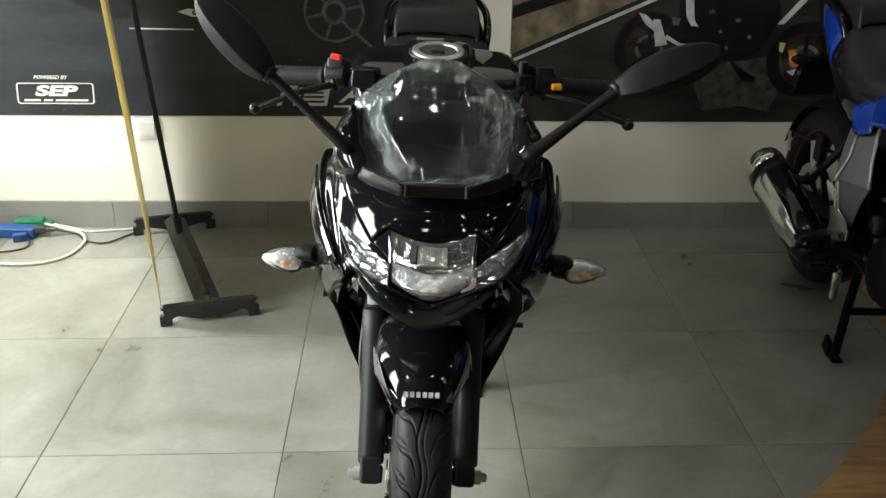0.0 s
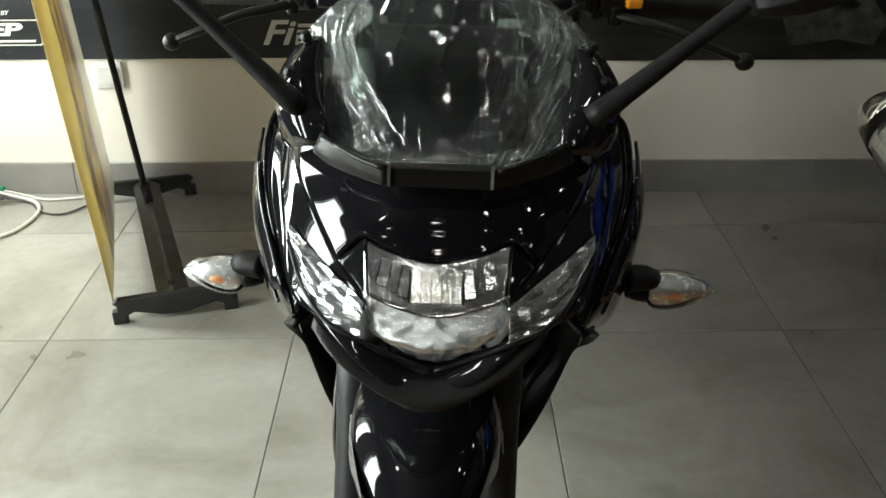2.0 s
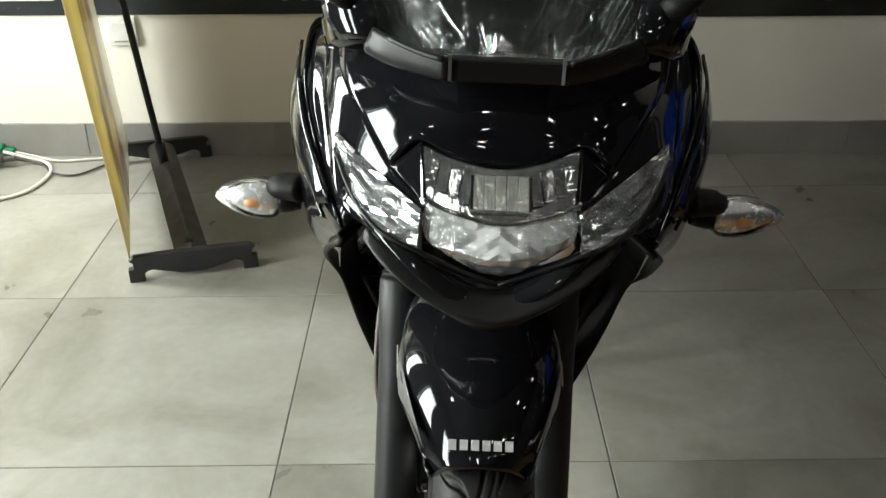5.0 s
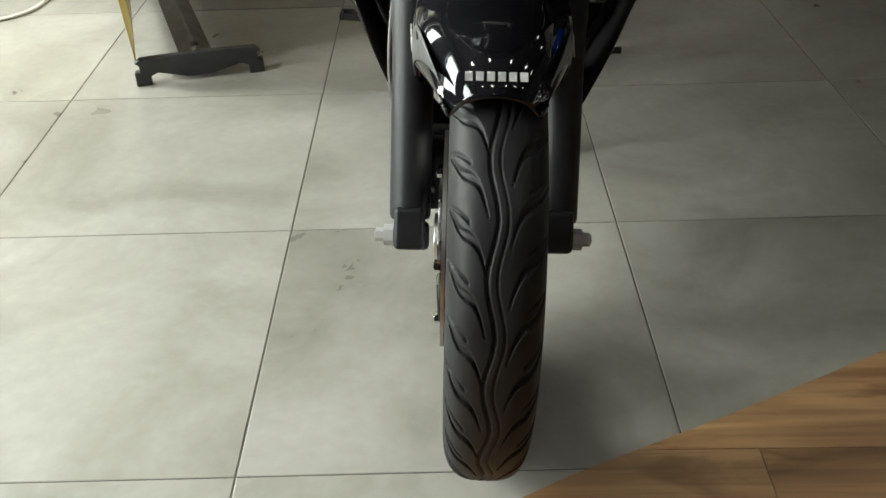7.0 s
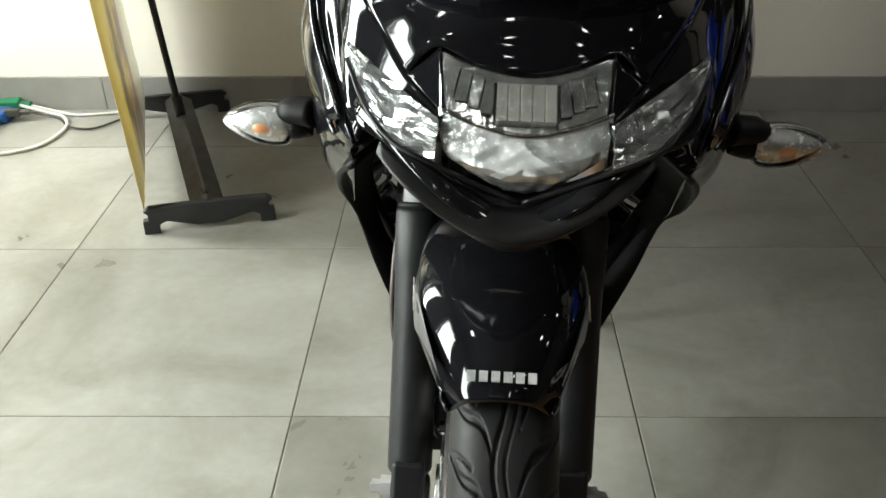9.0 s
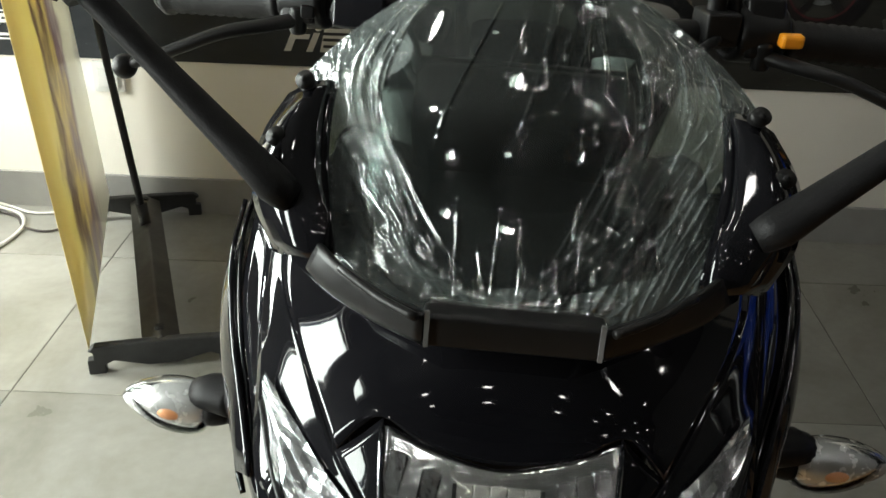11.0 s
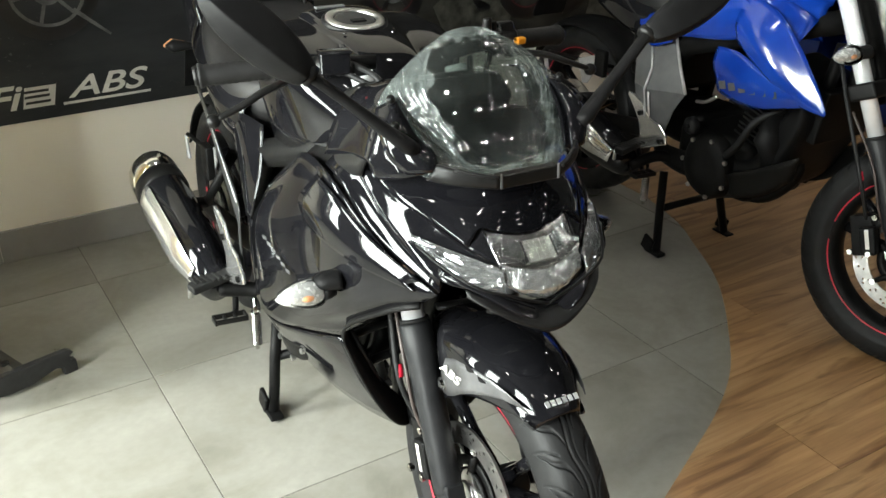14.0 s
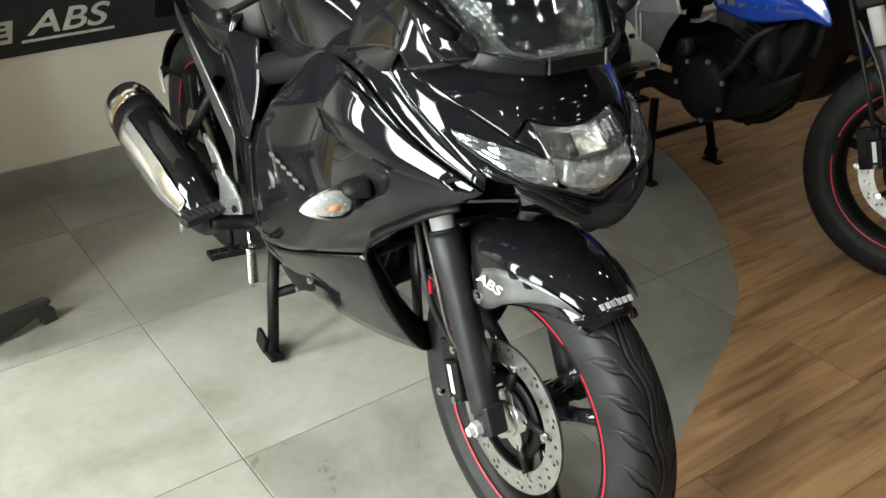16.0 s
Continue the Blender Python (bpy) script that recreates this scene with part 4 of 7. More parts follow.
def exhaust(parent, dz=0.0):
    a, b = Vector((-0.238, 0.35, 0.34 + dz)), Vector((-0.27, 0.803, 0.482 + dz))
    d = (b - a).normalized()
    L = (b - a).length
    prof = ((0.0, 0.032), (0.05, 0.042), (0.16, 0.054), (0.32, 0.06), (0.6, 0.0615), (0.78, 0.06), (0.84, 0.059))
    can = part("muffler", sweep([a + d * L * u for u, _ in prof], [r for _, r in prof], 36, 1.18), GLOSS_BLACK, parent, "short black muffler with a bright end cap and shield")
    part("muffler_collar", sweep([a + d * L * u for u in (0.74, 0.75, 0.83, 0.84)], [0.0605, 0.0645, 0.0635, 0.06], 36, 1.18), SATIN_BLACK, can, "satin black collar")
    capp = ((0.83, 0.06), (0.838, 0.0625), (0.93, 0.061), (0.965, 0.0575), (0.985, 0.051), (0.992, 0.044), (0.985, 0.037), (0.95, 0.033))
    part("end_cap", sweep([a + d * L * u for u, _ in capp], [r for _, r in capp], 36, 1.18), HEAT_STEEL, can, "polished steel end cap")
    part("outlet", sweep([a + d * L * 0.93, a + d * L * 1.02], 0.024, 20), DEEP_BLACK, can)
    # bright shield wrapped on the outer side
    side = d.cross(Vector((0, 0, 1))).normalized()
    nor = side.cross(d).normalized()
    rows = []
    for u in (0.1, 0.18, 0.3, 0.45, 0.6, 0.735):
        r = 0.044 + 0.0225 * min(1, u * 3.4)
        wid = 30 * min(1.0, 0.55 + u * 1.4)
        rows.append([tuple(a + d * L * u + (-side * math.cos(g) + nor * math.sin(g) * 1.18) * r) for g in (radians(v * wid + 14) for v in (-1, -0.6, -0.2, 0.2, 0.6, 1))])
    if rows[0][2][0] > a.x:
        rows = [[tuple(2 * (a + d * (Vector(p) - a).dot(d)) - Vector(p) + 2 * nor * (Vector(p) - a).dot(nor)) for p in r] for r in rows]
    part("heat_shield", skin(rows, 4, 4), SHIELD, can, "polished heat shield", solid=0.0025)
    part("header_pipe", sweep(spline([(-0.03, -0.09, 0.46), (-0.05, -0.12, 0.4), (-0.07, -0.04, 0.31), (-0.08, 0.1, 0.29), (-0.09, 0.22, 0.3), (-0.15, 0.31, 0.33), tuple(a)]), 0.018, 16), DEEP_BLACK, parent, "black exhaust pipe")
    part("muffler_hanger", box(0.02, 0.05, 0.09, (-0.165, 0.62, 0.55), (0, 0, 0)), DEEP_BLACK, parent, bevel=0.004)


def foot_controls(parent):
    # rider pegs on bright alloy plates
    for s in (-1, 1):
        outline = [(0.225, 0.405), (0.3, 0.372), (0.39, 0.336), (0.398, 0.35), (0.372, 0.378), (0.345, 0.393), (0.342, 0.425), (0.372, 0.466), (0.413, 0.51), (0.41, 0.522), (0.386, 0.519), (0.35, 0.505), (0.307, 0.466), (0.262, 0.456), (0.228, 0.43)]
        hg = part("heel_plate", plate(outline, 0.008, Matrix(((0, 0, s, s * 0.211), (1, 0, 0, 0), (0, 1, 0, 0), (0, 0, 0, 1)))), SHIELD, parent, "satin alloy footrest bracket", smooth=False, bevel=0.003)
        for y, z in ((0.238, 0.409), (0.357, 0.364), (0.335, 0.47)):
            part("plate_bolt", bolt((s * 0.219, y + 0.012, z), (s, 0, 0), 0.008, 0.007), DEEP_BLACK, hg, smooth=False)
        peg = part("footpeg", box(0.098, 0.034, 0.02, (s * 0.262, 0.335, 0.372), (0, s * 6, s * -12)), GRIP, parent, "black rubber footpeg", bevel=0.004)
        for k in range(7):
            part("peg_rib", box(0.006, 0.038, 0.006, (s * (0.222 + 0.0125 * k), 0.330 + 0.0022 * k, 0.384 - 0.0011 * k), (0, 0, s * -12)), GRIP, peg, smooth=False)
        part("peg_feeler", rod((s * 0.305, 0.345, 0.366), (s * 0.307, 0.347, 0.335), 0.005), ALLOY, peg)
        part("pillion_bracket", sweep([(s * 0.13, 0.52, 0.60), (s * 0.17, 0.60, 0.47), (s * 0.175, 0.62, 0.44)], [0.014, 0.011, 0.013], 10), DEEP_BLACK, parent)
        part("pillion_peg", sweep([(s * 0.175, 0.62, 0.44), (s * 0.245, 0.63, 0.445)], 0.014, 12), GRIP, parent)
    ped = part("brake_pedal", sweep(spline([(-0.2, 0.36, 0.345), (-0.205, 0.34, 0.31), (-0.215, 0.315, 0.292), (-0.225, 0.305, 0.292)]), 0.0075, 10), SATIN_BLACK, parent, "black brake pedal")
    part("pedal_pad", join(*[box(0.075, 0.005, 0.012, (-0.235, 0.29 + dy, 0.293), (0, 0, -6)) for dy in (-0.014, 0.014)], *[box(0.005, 0.03, 0.012, (-0.235 + dx, 0.29, 0.293)) for dx in (-0.036, -0.012, 0.012, 0.036)]), SATIN_BLACK, ped, bevel=0.001)
    part("gear_pedal", sweep(spline([(0.19, 0.28, 0.35), (0.2, 0.22, 0.31), (0.205, 0.17, 0.285), (0.25, 0.165, 0.285)]), 0.007, 10), SATIN_BLACK, parent, "black gear pedal")


def centre_stand(parent):
    for s in (-1, 1):
        leg = part("stand_leg", sweep([(s * 0.105, 0.335, 0.26), (s * 0.128, 0.31, 0.15), (s * 0.148, 0.283, 0.012)], 0.0135, 14), DEEP_BLACK, parent, "black centre stand leg")
        part("stand_foot", join(box(0.034, 0.07, 0.012, (s * 0.15, 0.287, 0.006), (0, 0, 0)), box(0.012, 0.045, 0.05, (s * 0.163, 0.31, 0.03), (18, 0, 0))), DEEP_BLACK, leg, bevel=0.004)
    part("stand_crossbar", rod((-0.128, 0.31, 0.145), (0.128, 0.31, 0.145), 0.0115, 12), DEEP_BLACK, parent)
    coil = [Vector((-0.152 + 0.011 * math.cos(a), 0.364 + 0.011 * math.sin(a), 0.25 - 0.09 * a / (14 * 2 * math.pi))) for a in (k * math.pi / 5 for k in range(141))]
    part("stand_spring", sweep(coil, 0.0028, 6), CHROME, parent, "bright return spring")
    part("spring_rod", rod((-0.152, 0.362, 0.32), (-0.152, 0.366, 0.145), 0.005), CHROME, parent)
    part("side_stand", sweep([(0.12, 0.22, 0.27), (0.165, 0.19, 0.18), (0.185, 0.2, 0.165)], [0.012, 0.011, 0.014], 10), DEEP_BLACK, parent, "folded black side stand")


def engine(parent):
    crank = part("crankcase", join(box(0.25, 0.30, 0.18, (0, 0.13, 0.37)), box(0.2, 0.18, 0.12, (0, 0.30, 0.42))), DEEP_BLACK, parent, "black engine crankcase", bevel=0.03)
    for s in (-1, 1):
        c = lathe([(s * 0.12, 0.0), (s * 0.165, 0.0), (s * 0.168, 0.05), (s * 0.16, 0.082), (s * 0.145, 0.095), (s * 0.12, 0.1)], 36)
        cov = part("engine_cover", moved(c, pose(0, 0.12, 0.36)), DEEP_BLACK, crank, "round black engine cover")
        for k in range(7):
            a = radians(51 * k)
            part("cover_bolt", bolt((s * 0.155, 0.12 + 0.088 * math.cos(a), 0.36 + 0.088 * math.sin(a)), (s, 0, 0), 0.007, 0.008), ALLOY, cov, smooth=False)
    fins = [box(0.19 if k % 2 else 0.2, 0.16, 0.006, (0, 0.0 - 0.006 * k, 0.46 + 0.0155 * k), (14, 0, 0)) for k in range(11)]
    cyl = part("cylinder", box(0.15, 0.12, 0.2, (0, -0.03, 0.54), (14, 0, 0)), DEEP_BLACK, parent, "finned black cylinder", smooth=False)
    for f in fins:
        part("fin", f, DEEP_BLACK, cyl, smooth=False)
    part("cylinder_head", box(0.16, 0.15, 0.08, (0, -0.075, 0.67), (14, 0, 0)), DEEP_BLACK, parent, bevel=0.015)
    part("throttle_body", sweep([(0, 0.02, 0.66), (0, 0.14, 0.68)], [0.03, 0.036], 18), DEEP_BLACK, parent)
    for s in (-1, 1):
        part("frame_rail", join(sweep([(s * 0.045, -0.17, 0.86), (s * 0.12, 0.0, 0.80), (s * 0.14, 0.26, 0.70), (s * 0.12, 0.42, 0.52), (s * 0.1, 0.42, 0.36)], [0.026, 0.026, 0.026, 0.024, 0.022], 14, 1.3), sweep([(s * 0.04, -0.18, 0.80), (s * 0.06, -0.16, 0.6), (s * 0.07, -0.05, 0.34)], 0.017, 12)), DEEP_BLACK, parent, "black frame rail")
        part("seat_rail", sweep([(s * 0.12, 0.34, 0.66), (s * 0.11, 0.6, 0.74), (s * 0.07, 1.0, 0.83)], 0.014, 10), DEEP_BLACK, parent)
    part("battery_box", box(0.2, 0.24, 0.2, (0, 0.44, 0.62)), DEEP_BLACK, parent, bevel=0.02)


def seat(parent):
    """Rider's seat rising to a stepped pillion pad, with slim grab rails beside it."""
    rider = []
    for y, z, w in ((0.295, 0.875, 0.085), (0.34, 0.855, 0.115), (0.42, 0.848, 0.145), (0.52, 0.875, 0.158), (0.6, 0.918, 0.155), (0.645, 0.945, 0.142)):
        rider.append([(-w * 0.97, y, z - 0.12), (-w * 1.02, y, z - 0.05), (-w * 0.93, y, z - 0.012), (-w * 0.6, y, z + 0.003), (0, y, z + 0.006), (w * 0.6, y, z + 0.003), (w * 0.93, y, z - 0.012), (w * 1.02, y, z - 0.05), (w * 0.97, y, z - 0.12)])
    part("rider_seat", skin(rider, 6, 4), LEATHER, parent, "black vinyl rider seat", solid=0.008)
    pil = []
    for y, z, w, h in ((0.632, 0.955, 0.108, 0.03), (0.637, 0.99, 0.116, 0.06), (0.652, 1.012, 0.116, 0.085), (0.7, 1.024, 0.115, 0.09), (0.8, 1.032, 0.108, 0.085), (0.9, 1.034, 0.092, 0.075), (0.98, 1.025, 0.066, 0.06), (1.0, 1.0, 0.05, 0.03)):
        pil.append([(-w, y, z - h), (-w * 1.01, y, z - h * 0.35), (-w * 0.93, y, z - 0.006), (-w * 0.6, y, z), (0, y, z + 0.002), (w * 0.6, y, z), (w * 0.93, y, z - 0.006), (w * 1.01, y, z - h * 0.35), (w, y, z - h)])
    part("pillion_seat", skin(pil, 4, 4), LEATHER, parent, "black vinyl pillion seat", solid=0.008)
    for s in (-1, 1):
        part("grab_rail", sweep(spline([(s * 0.135, 0.66, 0.9), (s * 0.142, 0.7, 0.955), (s * 0.14, 0.82, 0.985), (s * 0.115, 0.95, 1.0), (s * 0.07, 1.03, 1.0)]), 0.011, 12), GLOSS_BLACK, parent, "black pillion grab rail")


def tail(parent, paint):
    for s in (-1, 1):
        rows = [[(s * 0.125, 0.36, 0.80), (s * 0.15, 0.36, 0.76), (s * 0.14, 0.37, 0.68)], [(s * 0.155, 0.50, 0.81), (s * 0.168, 0.50, 0.76), (s * 0.152, 0.51, 0.69)], [(s * 0.145, 0.66, 0.9), (s * 0.158, 0.68, 0.83), (s * 0.133, 0.70, 0.745)], [(s * 0.112, 0.86, 0.965), (s * 0.124, 0.87, 0.91), (s * 0.1, 0.88, 0.84)], [(s * 0.06, 1.02, 0.985), (s * 0.065, 1.03, 0.95), (s * 0.052, 1.03, 0.9)]]
        part("tail_panel", skin(rows[:4], 5, 5), GLOSS_BLACK, parent, "gloss black tail side panel", solid=0.003)
        part("tail_cowl", skin([[(x * 1.02, y, z + 0.012) for x, y, z in r] for r in (rows[2], rows[3], rows[4])], 5, 5), paint, parent, "gloss tail cowl", solid=0.003)
    part("tail_lamp", box(0.09, 0.03, 0.035, (0, 1.035, 0.945), (15, 0, 0)), RED, parent, "red tail lamp", bevel=0.006)
    part("plate_holder", join(box(0.06, 0.27, 0.012, (0, 1.06, 0.8), (-58, 0, 0)), box(0.14, 0.008, 0.16, (0, 1.13, 0.66), (20, 0, 0))), MATT_BLACK, parent, bevel=0.003)
    for s in (-1, 1):
        st = part("rear_indicator", sweep([(s * 0.03, 1.05, 0.74), (s * 0.07, 1.055, 0.742), (s * 0.115, 1.06, 0.744), (s * 0.135, 1.06, 0.745)], [0.01, 0.011, 0.021, 0.006], 14), MATT_BLACK, parent)
        part("rear_indicator_lens", sweep([(s * 0.08, 1.07, 0.742), (s * 0.115, 1.075, 0.744), (s * 0.137, 1.068, 0.745)], [0.012, 0.019, 0.004], 14), AMBER, st, "amber indicator lens")


def tank(parent, paint):
    """Fuel tank with a broad spine, wide level shoulders and a flush filler ring."""
    rows = []
    for y, top, sp, sz, w, wz, low in ((-0.135, 0.945, 0.04, 0.9, 0.08, 0.865, 0.80), (-0.07, 0.985, 0.05, 0.95, 0.125, 0.92, 0.80), (0.0, 1.003, 0.058, 0.983, 0.168, 0.96, 0.79), (0.08, 1.0145, 0.064, 1.001, 0.188, 0.98, 0.78), (0.15, 1.0235, 0.066, 1.008, 0.188, 0.983, 0.775), (0.2, 1.022, 0.066, 1.004, 0.175, 0.972, 0.765), (0.25, 0.985, 0.06, 0.955, 0.15, 0.915, 0.755), (0.325, 0.87, 0.05, 0.84, 0.105, 0.81, 0.74)):
        half = [(sp * 0.6, y, top - 0.001), (sp, y, top - 0.006), (sp * 1.12, y, (top + sz) / 2 - 0.004), (sp * 1.3, y, sz), (w * 0.82, y, sz * 0.8 + wz * 0.2), (w * 0.97, y, wz), (w, y, wz - 0.035), (w * 0.8, y, low)]
        rows.append([(-a, b, c) for a, b, c in reversed(half)] + [(0, y, top)] + half)
    t = part("fuel_tank", skin(rows, 5, 4), paint, parent, "gloss fuel tank", solid=0.003)
    up = pose(0, 0.1, 1.0205, 7.5, 0, 0) @ Matrix(((0, 0, 1, 0), (0, 1, 0, 0), (1, 0, 0, 0), (0, 0, 0, 1)))
    r = part("filler_ring", moved(lathe([(-0.004, 0.0415), (0.0, 0.042), (0.0012, 0.0435), (0.0014, 0.05), (0.0004, 0.0565), (-0.005, 0.0575)], 64), up), ALLOY, t, "bright alloy filler ring")
    part("ring_seat", moved(lathe([(-0.012, 0.058), (-0.002, 0.0585), (-0.0015, 0.061), (-0.004, 0.0635), (-0.012, 0.064)], 48), up), SATIN_BLACK, r, "black rim under the filler ring")
    cap = part("filler_cap", moved(lathe([(-0.001, 0.0), (-0.0008, 0.034), (-0.002, 0.0395), (-0.005, 0.0412)], 48), up), SATIN_GREY, r, "dark grey filler cap")
    flap = part("key_flap", moved(box(0.0035, 0.014, 0.03), up @ Matrix.Translation((0.0008, -0.016, 0.0))), DEEP_BLACK, cap, "black key flap", bevel=0.0015)
    flap.data.shade_smooth()
    part("tank_hinge", box(0.062, 0.012, 0.004, (-0.018, 0.178, 1.0275), (4, 0, 0)), GREY_METAL, t, "grey strip behind the filler", bevel=0.0015)
    for x, y in ((-0.05, 0.036), (0.05, 0.036)):
        part("ring_screw", bolt((x, y, 1.0085), (0, -0.1, 1), 0.0035, 0.0015), CHROME, t, smooth=False)
    return t


# ---------------- faired black motorcycle ----------------
def mirror_arm(parent, s):
    base, top, tip = Vector((s * 0.157, -0.417, 0.957)), Vector((s * 0.289, -0.379, 1.068)), Vector((-0.41, -0.335, 1.175)) if s < 0 else Vector((0.43, -0.4, 1.14))
    stem = part("mirror_stem", sweep([base - Vector((s * 0.012, 0, 0.008)), base, base.lerp(top, 0.15), base.lerp(top, 0.6), top, top.lerp(tip, 0.06)], [0.014, 0.0152, 0.0128, 0.0098, 0.0106, 0.0128], 18, 0.8), MATT_BLACK, parent, "matt black mirror stem")
    # leaf-shaped shell: dark moulded back, glass on the rider's side
    d = (tip - top)
    L = d.length
    d.normalize()
    across = Vector((-s * 0.62, 0.05, 0.72))
    across = (across - d * across.dot(d)).normalized()
    back = d.cross(across).normalized()
    if back.y > 0:
        back = -back
    rows = []
    for u, lo, hi, h in ((0.0, -0.02, 0.017, 0.018), (0.08, -0.026, 0.023, 0.025), (0.25, -0.034, 0.032, 0.031), (0.5, -0.036, 0.037, 0.032), (0.75, -0.03, 0.033, 0.026), (0.92, -0.018, 0.023, 0.016), (1.0, -0.006, 0.012, 0.006)):
        c = top + d * L * u * 1.04
        rows.append([tuple(c + across * (lo + (hi - lo) * (v + 1) / 2) + back * h * k) for v, k in ((-1, 0.0), (-0.93, 0.25), (-0.6, 0.68), (-0.32, 0.99), (-0.24, 1.03), (-0.15, 1.0), (0.4, 0.7), (0.88, 0.34), (1, 0.0))])
    shell = part("mirror_shell", skin(rows, 4, 3), MATT_BLACK, stem, "matt black mirror housing", solid=0.003)
    flat = [[tuple(Vector(r[0]).lerp(Vector(r[-1]), 0.06 + 0.88 * k / 4) - back * 0.001) for k in range(5)] for r in rows]
    part("mirror_glass", skin(flat[:], 3, 2), CHROME, shell, "mirror glass", solid=0.002)
    part("mirror_collar", sweep([top - (top - base).normalized() * 0.008, top + (top - base).normalized() * 0.004], 0.0155, 18), SATIN_BLACK, stem)


def windscreen_rows(lift=0.0):
    half = [[(0.158, -0.39, 0.91), (0.083, -0.446, 0.895), (0, -0.466, 0.89)], [(0.168, -0.345, 0.958), (0.083, -0.409, 0.945), (0, -0.427, 0.94)], [(0.153, -0.322, 1.004), (0.08, -0.375, 1.003), (0, -0.391, 1.0)],
            [(0.098, -0.316, 1.052), (0.05, -0.339, 1.054), (0, -0.349, 1.055)], [(0.038, -0.308, 1.084), (0.019, -0.311, 1.089), (0, -0.312, 1.091)]]
    return [[(-x, y - lift, z + lift * 0.5) for x, y, z in r] + [(x, y - lift, z + lift * 0.5) for x, y, z in r[-2::-1]] for r in half]


def film_mesh():
    """Cling film over the screen: long tight pleats pulled to the lower rim, crumples at the sides."""
    rows = windscreen_rows(0.0035)
    dense = [spline(r, 100) for r in rows]
    cols = [spline([r[k] for r in dense], 80) for k in range(len(dense[0]))]
    nv, nu = len(cols), len(cols[0])
    u = np.linspace(0, 1, nu)[:, None] * np.ones((1, nv))
    v = np.ones((nu, 1)) * np.linspace(-1, 1, nv)[None, :]
    rng = np.random.RandomState(7)
    h = 0.0012 * np.sin(v * 3.1 + 0.6) * np.sin(u * 4.0)

    def pleat(vb, vt, ub, ut, bend, height, width):
        """One pleat from (ub, vb) to (ut, vt)."""
        s = np.clip((u - ub) / (ut - ub), 0, 1)
        at = vb + (vt - vb) * s ** bend
        fade = np.clip(s * 9, 0, 1) * np.clip((1 - s) * 5, 0, 1)
        return height * fade * np.exp(-((v - at) * 0.14 / width) ** 2)

    for _ in range(20):                            # the bundle that sweeps from the upper side down to the middle of the rim
        h += pleat(rng.uniform(-0.2, 0.1), rng.uniform(-1.0, -0.72), rng.uniform(0.0, 0.06), rng.uniform(0.4, 0.85), rng.uniform(0.5, 0.75), rng.uniform(0.0008, 0.0024), rng.uniform(0.0008, 0.0016))
    for _ in range(38):                            # short pleats fanning from the rim
        vb = rng.uniform(-0.25, 0.7)
        h += pleat(vb, vb + 0.35 * vb + rng.uniform(-0.1, 0.1), rng.uniform(0.0, 0.06), rng.uniform(0.12, 0.34), 1.0, rng.uniform(0.0006, 0.0016), rng.uniform(0.0007, 0.001))
    for _ in range(30):                            # the other side
        h += pleat(rng.uniform(0.0, 0.5), rng.uniform(0.4, 1.0), rng.uniform(0.02, 0.1), rng.uniform(0.35, 0.75), rng.uniform(0.8, 1.1), rng.uniform(0.0008, 0.0022), rng.uniform(0.0008, 0.0013))
    for _ in range(16):                            # long slack lines over the upper half
        vb = rng.uniform(-0.5, 0.5)
        h += pleat(vb, vb + rng.uniform(0.1, 0.35), rng.uniform(0.4, 0.6), rng.uniform(0.8, 1.0), 1.0, rng.uniform(0.0005, 0.0014), rng.uniform(0.0009, 0.0014))
    slack = np.clip(-v - 0.25 - 0.5 * u, 0, 0.5) * 2 * np.clip(1.3 - u, 0, 1) + np.clip(v - 0.5, 0, 0.4) * 2 + np.clip(0.14 - u, 0, 0.14) * 6 + np.clip(u - 0.85, 0, 0.15) * 4
    grid = []
    for i in range(nu):
        row = []
        for k in range(nv):
            e = 0.0
            if slack[i, k] > 0.02:
                q = Vector((v[i, k] * 7 + u[i, k] * 3, u[i, k] * 8, 0.7))
                e = slack[i, k] * (0.0032 * abs(noise.noise(q)) + 0.0018 * abs(noise.noise(q * 2.7)) - 0.0018)
            row.append(cols[k][i] + Vector((0, -0.75, 0.6)) * (h[i, k] + e))
        grid.append(row)
    crumpled = slack[:-1, :-1] + 0.12 * np.sin(17 * v[:-1, :-1] + 9 * u[:-1, :-1]) * np.sin(23 * u[:-1, :-1]) > 0.16
    return surf(grid), crumpled.ravel()


